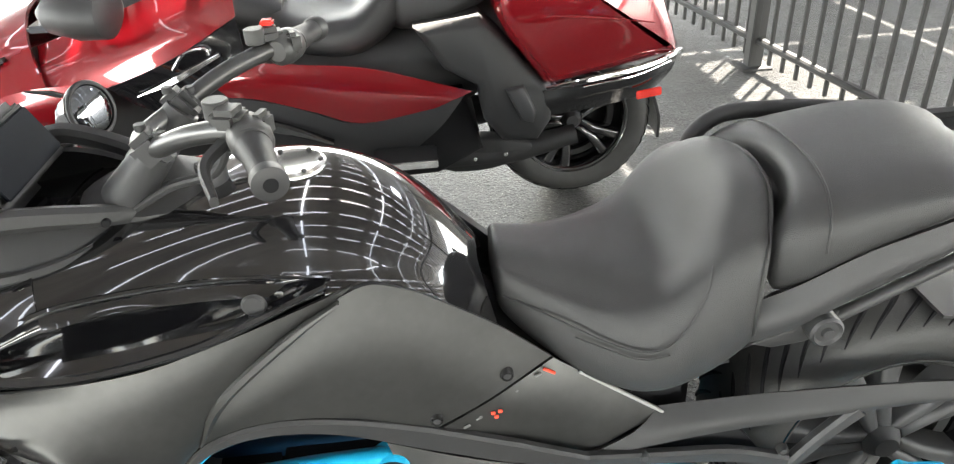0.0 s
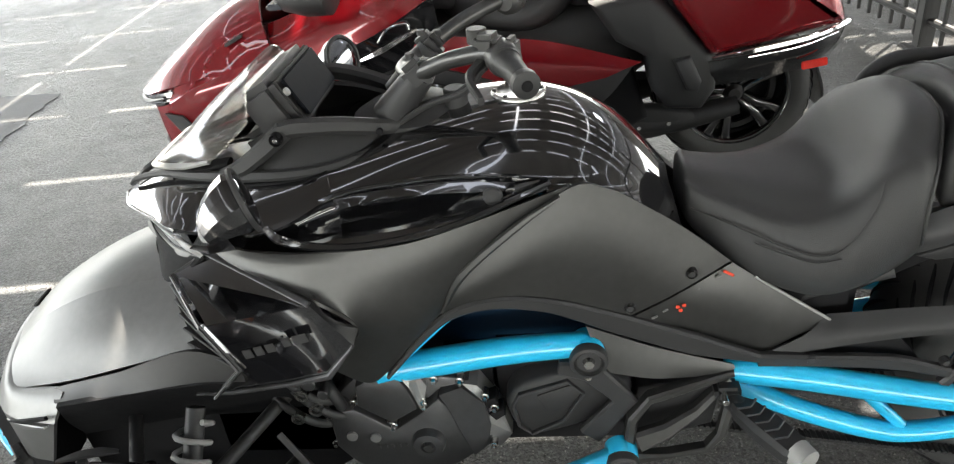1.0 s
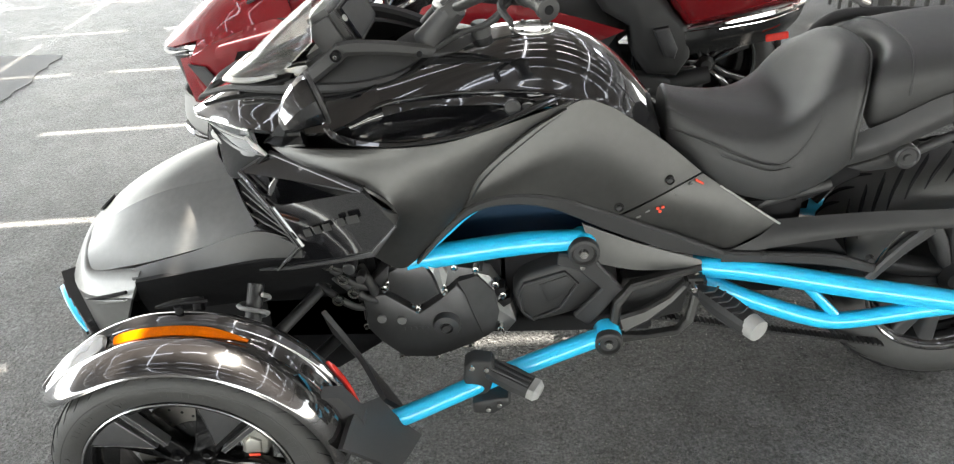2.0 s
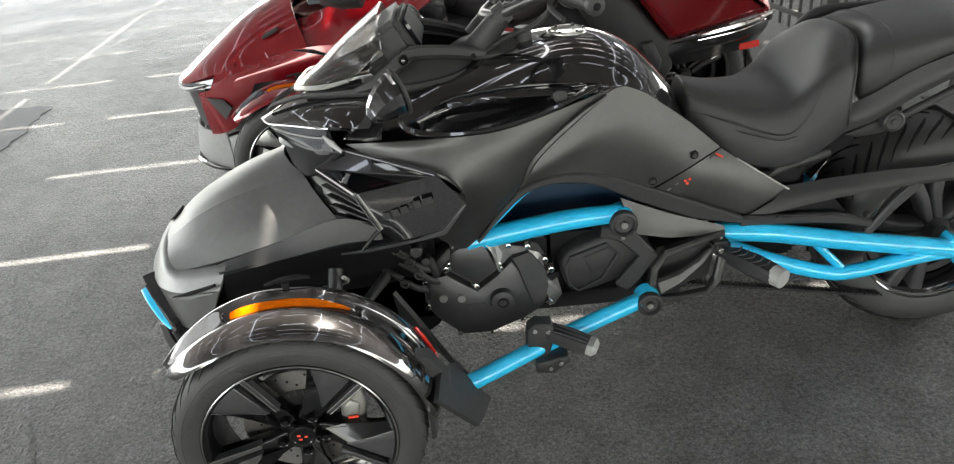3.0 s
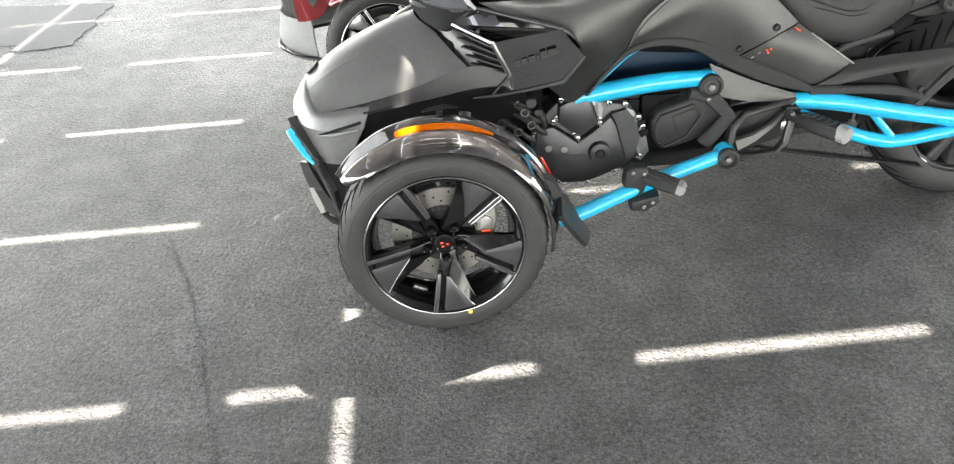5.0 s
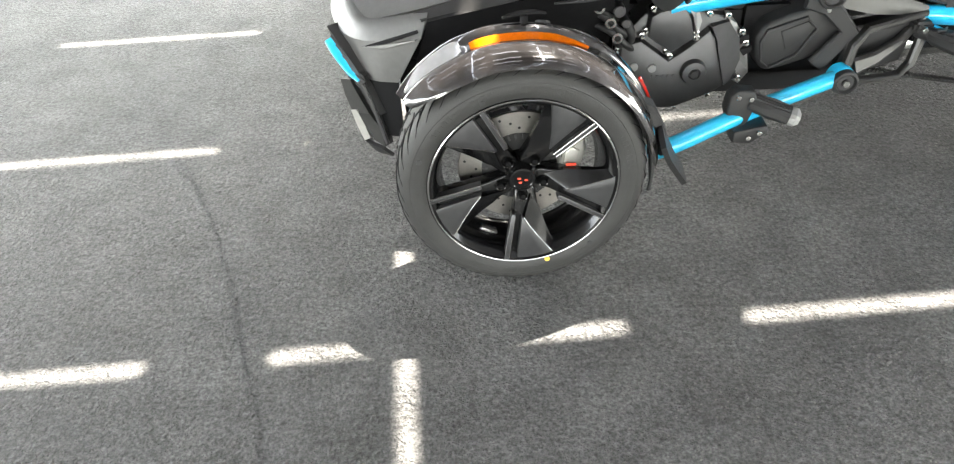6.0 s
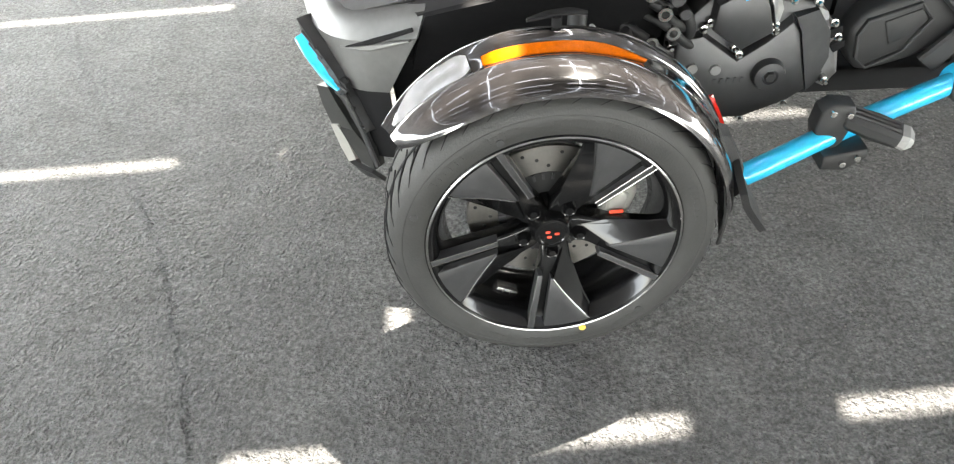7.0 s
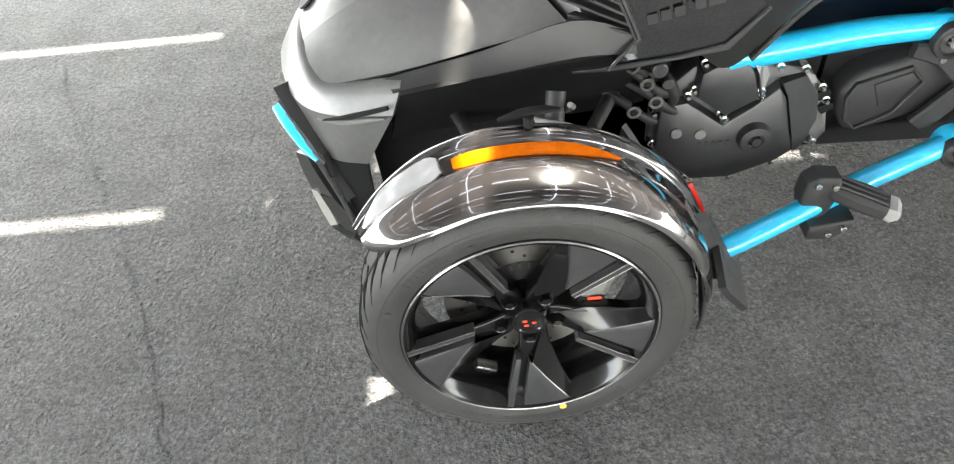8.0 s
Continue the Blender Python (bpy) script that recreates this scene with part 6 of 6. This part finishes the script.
for bx, bz in ((0.8, 0.46), (0.85, 0.405), (0.812, 0.34)):
    part("cover_screw", stub((bx, -0.226, bz), 0.0065, 0.004, sides=10), STEEL, cov)
part("frame_box", prism([(0.42, 0.44), (0.54, 0.63), (0.7, 0.65), (0.86, 0.6), (0.86, 0.44)], 0.1, -0.1, 0.01), SHADEBLUE, trike, "blue frame box with its shade painted in")
part("under_seat_box", join(block((1.16, 0, 0.5), (0.3, 0.24, 0.16), 0.02), block((1.22, 0, 0.38), (0.2, 0.2, 0.2), 0.02)), BLACKPL, trike)
part("engine_block", block((0.46, 0.0, 0.34), (0.34, 0.3, 0.24), 0.02), BLACKPL, trike)
part("gearbox", block((0.75, 0, 0.36), (0.3, 0.3, 0.22), 0.02), BLACKPL, trike)
part("radiator", block((0.16, 0, 0.38), (0.3, 0.38, 0.3), 0.02), BLACKPL, trike)
part("sump", block((0.66, 0.0, 0.235), (0.7, 0.26, 0.11), 0.03), BLACKPL, trike)
part("body_core", join(loft([[(x, w * math.copysign(abs(math.cos(a)) ** 0.7, math.cos(a)), z + h * math.copysign(abs(math.sin(a)) ** 0.7, math.sin(a))) for a in (2 * math.pi * k / 20 for k in range(20))] for x, w, z, h in ((-0.34, 0.18, 0.4, 0.08), (-0.2, 0.24, 0.45, 0.13), (0.05, 0.22, 0.58, 0.12), (0.3, 0.2, 0.66, 0.14), (0.6, 0.16, 0.7, 0.14), (0.85, 0.13, 0.66, 0.13), (1.0, 0.07, 0.6, 0.08), (1.3, 0.1, 0.56, 0.05), (1.42, 0.12, 0.64, 0.05))])), BLACKPL, trike)
part("hose", tube([(0.28, -0.2, 0.46), (0.3, -0.225, 0.44), (0.31, -0.22, 0.4), (0.29, -0.2, 0.37)], 0.012, 10), PLASTIC, trike)
part("hose", tube([(0.24, -0.21, 0.45), (0.27, -0.23, 0.43), (0.28, -0.225, 0.385)], 0.009, 10), PLASTIC, trike)
for k, (x0, z0) in enumerate(((0.2, 0.5), (0.23, 0.46), (0.25, 0.42), (0.21, 0.4))):
    part("hose_clip", lathe([(0.008, -0.006), (0.014, -0.006), (0.014, 0.006), (0.008, 0.006)], (x0 + 0.02, -0.25, z0), 14), STEEL, trike)
    part("hose", tube([(x0 - 0.06, -0.19, z0 + 0.03), (x0, -0.24, z0 + 0.015), (x0 + 0.05, -0.235, z0 - 0.03), (x0 + 0.09, -0.2, z0 - 0.06)], 0.009, 10), PLASTIC, trike)
part("coolant_fitting", join(stub((0.27, -0.24, 0.49), 0.015, 0.02, "y", 16), stub((0.29, -0.235, 0.455), 0.011, 0.016, "y", 16)), ENGINE, trike)
belt = part("drive_belt", ribbon([(0.95, -0.13, 0.25), (1.08, -0.13, 0.228), (1.31, -0.13, 0.188), (1.56, -0.13, 0.142)], 0.024, 0.006, up=(0, 0, 1)), PLASTIC, trike, "toothed black drive belt")
teeth = [block((0.96 + 0.012 * k, -0.13, 0.2525 - 0.178 * 0.012 * k), (0.006, 0.024, 0.008), 0.0) for k in range(50)]
tagged(part("belt_tooth", join(*teeth), PLASTIC, belt), "small rubber belt teeth", kind="stuff")
part("muffler", tube([(0.9, 0.1, 0.24), (1.0, 0.24, 0.29), (1.2, 0.29, 0.33), (1.4, 0.3, 0.38), (1.5, 0.3, 0.4)], [0.03, 0.06, 0.085, 0.085, 0.06], 24), PLASTIC, trike, "black muffler can")
part("exhaust_pipe", tube([(0.95, 0.02, 0.26), (1.1, -0.02, 0.28), (1.25, -0.03, 0.29)], [0.03, 0.05, 0.045], 18), STEEL, trike, "stainless exhaust pipe")
part("rear_mudguard", surf([[(1.75 + 0.325 * math.cos(radians(a)), y, 0.303 + 0.335 * math.sin(radians(a))) for y in (-0.12, 0, 0.12)] for a in (95, 70, 45, 20)], 0.006, 4, (1.709, 0, 0.303)), PLASTIC, trike)
for s in (-1, 1):
    part("subframe_tube", tube([(1.14, s * 0.1, 0.5), (1.24, s * 0.11, 0.56), (1.36, s * 0.12, 0.6)], 0.014, 10), DKGREY, trike)
part("blue_crossmember", tube([(1.16, -0.12, 0.52), (1.2, 0.0, 0.53), (1.16, 0.12, 0.52)], 0.018, 12), BLUE, trike)


# ---- the red touring machine behind ----
tour = thing("touring_three_wheeler", "metallic red touring three-wheeled motorcycle with saddlebags and chrome trim", "motorcycle", (-0.26, 1.65, 0), group="parked three-wheelers")
for s in (-1, 1):
    front_wheel(tour, (0.0, 0.66 * s, 0.281), s, 2.0, STEEL, STEEL)
    front_fender(tour, (0.0, 0.65 * s, 0.285), s, RED, LENS, 2.0)
rear_wheel(tour, (1.709, 0.0, 0.303), GLOSS)
part("nose_cowl", surf(full([
    [(-0.64, 0, 0.535), (-0.625, -0.1, 0.535), (-0.6, -0.19, 0.532), (-0.555, -0.25, 0.532)],
    [(-0.46, 0, 0.665), (-0.45, -0.13, 0.655), (-0.42, -0.25, 0.632), (-0.37, -0.35, 0.59)],
    [(-0.26, 0, 0.79), (-0.25, -0.15, 0.778), (-0.22, -0.28, 0.73), (-0.17, -0.38, 0.635)],
    [(-0.04, 0, 0.88), (-0.04, -0.17, 0.865), (-0.01, -0.31, 0.795), (0.04, -0.4, 0.68)]]), 0.01, 5, (0, 0, 0.4)), RED, tour, "metallic red nose cowl", sharp=60)
for s in (1, -1):
    def sr(rows, k=s):
        return rows if k > 0 else flip(rows)
    c = (0.3, 0, 0.4)
    part("headlamp", surf(sr([
        [(-0.64, -0.06, 0.528), (-0.6, -0.19, 0.526), (-0.52, -0.285, 0.542), (-0.395, -0.356, 0.57)],
        [(-0.635, -0.06, 0.49), (-0.59, -0.19, 0.488), (-0.525, -0.285, 0.506), (-0.41, -0.362, 0.536)]]), 0.01, 4, c), LENS, tour, "clear wedge headlamp")
    part("lamp_strip", ribbon(sr([[(-0.645, -0.08, 0.514), (-0.605, -0.195, 0.51), (-0.53, -0.292, 0.522), (-0.43, -0.358, 0.548)]])[0], [0.004, 0.014, 0.016, 0.004], 0.01, up=(-0.5, -0.7 * s, 0.3)), HOODM, tour, "pale strip in the headlamp")
    part("fin_recess", plate([(-0.435, -0.388, 0.5), (-0.36, -0.406, 0.49), (-0.33, -0.408, 0.45), (-0.37, -0.4, 0.4)], (0, 0.01, 0), s), DKGREY, tour, "dark grey triangle in the red fin")
    part("headlamp_shade", surf(sr([
        [(-0.6, -0.14, 0.518), (-0.54, -0.262, 0.53), (-0.45, -0.34, 0.55)],
        [(-0.6, -0.14, 0.505), (-0.54, -0.262, 0.512), (-0.45, -0.345, 0.53)]]), 0.006, 3, c), PLASTIC, tour)
    part("nose_fin", surf(sr([
        [(-0.475, -0.352, 0.515), (-0.4, -0.385, 0.535), (-0.3, -0.4, 0.585), (-0.17, -0.4, 0.63)],
        [(-0.47, -0.352, 0.43), (-0.41, -0.38, 0.44), (-0.33, -0.395, 0.48), (-0.22, -0.4, 0.53)],
        [(-0.465, -0.335, 0.32), (-0.42, -0.36, 0.325), (-0.37, -0.375, 0.34), (-0.33, -0.38, 0.36)]]), 0.012, 4, c), RED, tour, "red side fin", sharp=50)
    part("nose_flank", surf(sr([
        [(-0.39, -0.343, 0.582), (-0.3, -0.37, 0.608), (-0.17, -0.386, 0.638), (0.0, -0.402, 0.675), (0.16, -0.405, 0.68)],
        [(-0.41, -0.366, 0.54), (-0.31, -0.395, 0.572), (-0.17, -0.408, 0.6), (0.0, -0.412, 0.62), (0.18, -0.408, 0.62)],
        [(-0.42, -0.375, 0.51), (-0.3, -0.4, 0.535), (-0.17, -0.405, 0.55), (0.0, -0.405, 0.55), (0.2, -0.4, 0.55)]]), 0.01, 4, c), RED, tour, "metallic red nose flank", sharp=50)
    part("flank_slit", ribbon(sr([[(-0.02, -0.408, 0.672), (0.06, -0.412, 0.66), (0.14, -0.412, 0.63)]])[0], [0.004, 0.016, 0.006], 0.012, up=(0, -s, 0.3)), BLACKPL, tour)
    part("duct", surf(sr([
        [(-0.33, -0.36, 0.5), (-0.22, -0.37, 0.55), (-0.1, -0.36, 0.58)],
        [(-0.34, -0.33, 0.42), (-0.24, -0.32, 0.42), (-0.12, -0.3, 0.42)],
        [(-0.36, -0.34, 0.33), (-0.3, -0.33, 0.32), (-0.2, -0.3, 0.3)]]), 0.01, 4, c), DKGREY, tour)
    part("chin_panel", surf(sr([
        [(-0.6, -0.02, 0.33), (-0.58, -0.17, 0.32), (-0.49, -0.3, 0.325), (-0.4, -0.35, 0.33)],
        [(-0.63, -0.02, 0.2), (-0.6, -0.18, 0.2), (-0.5, -0.29, 0.2), (-0.4, -0.34, 0.21)],
        [(-0.6, -0.02, 0.14), (-0.57, -0.18, 0.135), (-0.48, -0.27, 0.13), (-0.4, -0.31, 0.13)]]), 0.01, 4, c), GREYPL, tour, "light grey lower chin")
    part("chin_lip", surf(sr([
        [(-0.645, -0.02, 0.155), (-0.62, -0.17, 0.15), (-0.52, -0.29, 0.14), (-0.38, -0.34, 0.13)],
        [(-0.62, -0.02, 0.12), (-0.58, -0.18, 0.115), (-0.48, -0.27, 0.11), (-0.38, -0.31, 0.11)]]), 0.008, 4, c), GLOSS, tour)
    part("nose_core_side", surf(sr([
        [(-0.61, -0.02, 0.49), (-0.57, -0.2, 0.49), (-0.45, -0.335, 0.52)],
        [(-0.59, -0.02, 0.34), (-0.56, -0.16, 0.33), (-0.46, -0.31, 0.33)]]), 0.01, 4, c), PLASTIC, tour)
    part("cowl_vent", block((-0.12, -0.318 * s, 0.735), (0.08, 0.05, 0.012), 0.004, Matrix.Rotation(radians(-25), 3, "Y")), PLASTIC, tour)
    part("side_fairing", surf(sr([
        [(0.0, -0.28, 0.77), (0.18, -0.31, 0.83), (0.38, -0.31, 0.9), (0.62, -0.28, 0.95)],
        [(0.02, -0.35, 0.72), (0.2, -0.375, 0.75), (0.4, -0.36, 0.81), (0.62, -0.31, 0.9)],
        [(0.04, -0.4, 0.64), (0.22, -0.4, 0.665), (0.42, -0.375, 0.73), (0.62, -0.33, 0.83)]]), 0.01, 5, c), RED, tour, "metallic red side fairing", sharp=60)
    trim = part("side_trim", surf(sr([
        [(0.22, -0.398, 0.66), (0.42, -0.375, 0.727), (0.62, -0.335, 0.825)],
        [(0.28, -0.39, 0.6), (0.46, -0.375, 0.66), (0.63, -0.35, 0.74)],
        [(0.34, -0.385, 0.57), (0.5, -0.375, 0.61), (0.64, -0.365, 0.69)]]), 0.008, 4, c), GLOSS, tour)
    part("chrome_blade", ribbon(sr([[(0.3, -0.405, 0.63), (0.42, -0.395, 0.67), (0.56, -0.37, 0.73)]])[0], [0.004, 0.02, 0.01], 0.008, up=(0, -s, 0.2)), CHROME, trim)
    part("chrome_ring", tube(sr([[(0.42, -0.395, 0.7), (0.46, -0.392, 0.745), (0.52, -0.382, 0.755), (0.53, -0.38, 0.735)]])[0], 0.006, 8), CHROME, trim)
    part("red_side_panel", surf(sr([
        [(0.5, -0.365, 0.66), (0.62, -0.37, 0.695), (0.8, -0.37, 0.68), (1.02, -0.365, 0.645), (1.325, -0.36, 0.548)],
        [(0.53, -0.375, 0.625), (0.64, -0.385, 0.64), (0.81, -0.385, 0.615), (1.0, -0.378, 0.57), (1.26, -0.365, 0.525)],
        [(0.56, -0.365, 0.59), (0.66, -0.37, 0.575), (0.82, -0.37, 0.52), (0.965, -0.365, 0.47), (1.2, -0.36, 0.5)]]), 0.01, 5, c), RED, tour, "metallic red side panel", sharp=60)
    part("lower_side_panel", surf(sr([
        [(0.4, -0.36, 0.56), (0.56, -0.36, 0.585), (0.76, -0.36, 0.535), (0.965, -0.355, 0.465), (1.3, -0.35, 0.535)],
        [(0.45, -0.34, 0.46), (0.6, -0.345, 0.47), (0.78, -0.345, 0.43), (1.0, -0.34, 0.39), (1.22, -0.34, 0.43)],
        [(0.5, -0.3, 0.34), (0.64, -0.3, 0.33), (0.8, -0.3, 0.3), (0.98, -0.3, 0.285), (1.12, -0.3, 0.33)]]), 0.01, 4, c), DKGREY, tour, "dark grey lower side panel")
    part("black_arch", ribbon(sr([[(0.4, -0.362, 0.53), (0.56, -0.37, 0.52), (0.72, -0.37, 0.47), (0.86, -0.362, 0.41)]])[0], [0.02, 0.04, 0.035, 0.01], 0.03, up=(0, -s, 0)), GLOSS, tour)
    fb = part("footboard", block((1.09, -0.4 * s, 0.352), (0.21, 0.13, 0.022), 0.006), PLASTIC, tour)
    part("footboard_edge", block((1.09, -0.466 * s, 0.352), (0.21, 0.008, 0.026), 0.003), CHROME, fb, "bright footboard edge")
    part("bag_hinge", prism([(1.15, 0.76), (1.24, 0.62), (1.34, 0.56), (1.36, 0.44), (1.42, 0.36), (1.54, 0.35), (1.585, 0.42), (1.59, 0.53), (1.52, 0.6), (1.42, 0.72), (1.36, 0.78)], -0.2 * s, -0.362 * s, 0.03), PLASTIC, tour, "black passenger handle panel")
    part("grab_pocket", prism([(1.43, 0.55), (1.48, 0.44), (1.52, 0.43), (1.53, 0.47), (1.49, 0.56)], -0.3 * s, -0.385 * s, 0.01), DKGREY, tour)
    bag = part("saddlebag", prism([(1.41, 0.78), (1.44, 0.72), (1.56, 0.552), (1.59, 0.547), (1.76, 0.578), (1.98, 0.622), (2.0, 0.64), (1.975, 0.72), (1.93, 0.83), (1.86, 0.92), (1.74, 0.965), (1.58, 0.975), (1.46, 0.95), (1.405, 0.88)], -0.12 * s, -0.392 * s, 0.045, 0.004), RED, tour, "metallic red angular hard saddlebag", sharp=40)
    part("bag_crease", ribbon(sr([[(1.5, -0.386, 0.78), (1.66, -0.395, 0.775), (1.9, -0.39, 0.74)]])[0], [0.004, 0.01, 0.004], 0.006, up=(0, -s, 0.4)), RED, bag)
    part("bag_trim", ribbon(sr([[(1.56, -0.375, 0.545), (1.7, -0.4, 0.573), (1.88, -0.4, 0.605), (2.01, -0.35, 0.632)]])[0], [0.012, 0.02, 0.02, 0.014], 0.02, up=(0, -s, 0.2)), CHROME, bag, "chrome trim strip")
    low = part("bag_base", surf(sr([
        [(1.5, -0.33, 0.53), (1.58, -0.37, 0.535), (1.75, -0.385, 0.565), (1.9, -0.375, 0.59), (2.01, -0.32, 0.615)],
        [(1.5, -0.34, 0.47), (1.6, -0.365, 0.485), (1.76, -0.37, 0.51), (1.9, -0.36, 0.53), (1.99, -0.32, 0.555)],
        [(1.5, -0.3, 0.42), (1.62, -0.32, 0.43), (1.78, -0.32, 0.45), (1.9, -0.31, 0.47), (1.96, -0.28, 0.49)]]), 0.01, 4, (1.7, 0, 0.6)), GLOSS, tour, "gloss black saddlebag base")
    part("side_reflector", block((1.905, -0.37 * s, 0.5), (0.085, 0.01, 0.028), 0.003, Matrix.Rotation(radians(-8), 3, "Y")), REDLENS, low, "red side reflector")
    part("base_streak", ribbon(sr([[(1.68, -0.386, 0.545), (1.85, -0.386, 0.57), (1.98, -0.34, 0.595)]])[0], 0.006, 0.008, up=(0, -s, 0.2)), CHROME, low)
    part("swing_arm", join(tube(sr([[(1.2, -0.2, 0.25), (1.45, -0.2, 0.25), (1.7, -0.2, 0.3)]])[0], [0.05, 0.045, 0.035], 14), prism(round_outline([(1.2, 0.3), (1.3, 0.33), (1.45, 0.315), (1.55, 0.28), (1.48, 0.225), (1.35, 0.195), (1.22, 0.21)], 3), -0.18 * s, -0.24 * s, 0.014)), PLASTIC, tour)
    part("swing_bolt", stub((1.33, -0.243 * s, 0.25), 0.008, 0.005, sides=10), STEEL, tour)
    part("swing_bolt", stub((1.44, -0.243 * s, 0.26), 0.008, 0.005, sides=10), STEEL, tour)
    mir = part("mirror_housing", loft([[(x, (y + w * math.cos(a)) * s, z + h * math.sin(a)) for a in (2 * math.pi * k / 18 for k in range(18))] for x, y, z, w, h in ((0.1, -0.42, 0.9, 0.02, 0.015), (0.14, -0.42, 0.9, 0.09, 0.055), (0.22, -0.43, 0.9, 0.12, 0.075), (0.3, -0.44, 0.9, 0.12, 0.075), (0.31, -0.44, 0.9, 0.1, 0.06))]), PLASTIC, tour, "dark grey mirror housing")
    part("mirror_lamp", block((0.12, -0.44 * s, 0.875), (0.06, 0.12, 0.02), 0.006), LENS, mir)
part("tour_saddle", seat_loft([
    (0.62, 0.1, 0.78, 0.7, 0, 0), (0.68, 0.16, 0.79, 0.67, 0, 0), (0.8, 0.24, 0.775, 0.64, 0.01, 0), (0.95, 0.29, 0.79, 0.64, 0.03, 0), (1.05, 0.28, 0.86, 0.68, 0.02, 0), (1.12, 0.22, 0.9, 0.74, 0, 0)]), PLASTIC, tour, "dark grey touring saddle", sharp=80)
part("tour_pillion", seat_loft([
    (1.06, 0.18, 0.86, 0.72, 0, 0), (1.12, 0.25, 0.9, 0.7, 0, 0), (1.25, 0.27, 0.92, 0.72, 0.02, 0), (1.4, 0.24, 0.96, 0.78, 0.02, 0), (1.47, 0.18, 0.98, 0.84, 0, 0)]), PLASTIC, tour, "dark grey passenger saddle", sharp=80)
part("tour_tank", loft([[(x, w * math.copysign(abs(math.cos(a)) ** 0.8, math.cos(a)), z + h * math.copysign(abs(math.sin(a)) ** 0.8, math.sin(a))) for a in (2 * math.pi * k / 24 for k in range(24))] for x, w, z, h in ((0.1, 0.2, 0.8, 0.1), (0.3, 0.24, 0.84, 0.12), (0.5, 0.24, 0.84, 0.1), (0.66, 0.17, 0.78, 0.07), (0.72, 0.1, 0.76, 0.04))]), PLASTIC, tour)
part("tour_core", loft([[(x, w * math.copysign(abs(math.cos(a)) ** 0.6, math.cos(a)), z + h * math.copysign(abs(math.sin(a)) ** 0.6, math.sin(a))) for a in (2 * math.pi * k / 20 for k in range(20))] for x, w, z, h in ((-0.5, 0.18, 0.38, 0.12), (-0.25, 0.26, 0.45, 0.2), (0.1, 0.26, 0.5, 0.25), (0.6, 0.28, 0.48, 0.22), (1.1, 0.27, 0.5, 0.24), (1.35, 0.2, 0.6, 0.16), (1.8, 0.18, 0.75, 0.12))]), PLASTIC, tour)
part("tour_underbody", prism([(0.5, 0.3), (0.55, 0.55), (1.3, 0.52), (1.36, 0.3), (1.2, 0.22), (0.7, 0.2)], 0.28, -0.28, 0.02), BLACKPL, tour)
part("tour_windshield", surf(full([[(0.02, 0, 0.9), (0.05, -0.2, 0.87)], [(0.14, 0, 1.1), (0.18, -0.22, 1.08)], [(0.24, 0, 1.28), (0.28, -0.2, 1.25)]]), 0.005, 4, (0.6, 0, 0.9)), SMOKE, tour, "smoked tall windshield")
part("rear_mudflap", surf([[(2.0, -0.1, 0.42), (2.01, 0, 0.42), (2.0, 0.1, 0.42)], [(2.04, -0.1, 0.3), (2.05, 0, 0.3), (2.04, 0.1, 0.3)], [(2.05, -0.08, 0.2), (2.06, 0, 0.2), (2.05, 0.08, 0.2)]], 0.01, 3, (1.7, 0, 0.3)), PLASTIC, tour)
part("tour_bar", tube([(0.62, -0.36, 1.02), (0.55, -0.25, 1.03), (0.42, -0.1, 0.98), (0.4, 0, 0.96), (0.42, 0.1, 0.98), (0.55, 0.25, 1.03), (0.62, 0.36, 1.02)], 0.016, 12), PLASTIC, tour)


# ---- fence ----
F0, F1 = Vector((2.28, 5.3, 0)), Vector((3.45, -2.0, 0))
FD = (F1 - F0).normalized()
fence = thing("fence", "black painted steel picket fence along the parking floor", "fence")
FL = (F1 - F0).length
for z in (0.15, 1.55):
    part("rail", ribbon([F0 + Vector((0, 0, z)), F1 + Vector((0, 0, z))], 0.04, 0.035, up=(0, 0, 1)), FENCEM, fence)
pk = None
for k in range(int(FL / 0.115)):
    p = F0 + FD * (0.115 * k + 0.05)
    if pk is None:
        pk = part("picket", block((0, 0, 0.87), (0.018, 0.018, 1.64), 0.002), FENCEM, fence)
        pk.location = p
    else:
        ob = new("picket", pk.data)
        ob.parent, ob.location = fence, p
    ob = None
for k in range(4):
    p = F0 + FD * (0.2 + 2.35 * k)
    part("post", join(block((p.x, p.y, 0.9), (0.075, 0.075, 1.8), 0.004), block((p.x, p.y, 0.006), (0.16, 0.16, 0.012), 0.002)), FENCEM, fence)
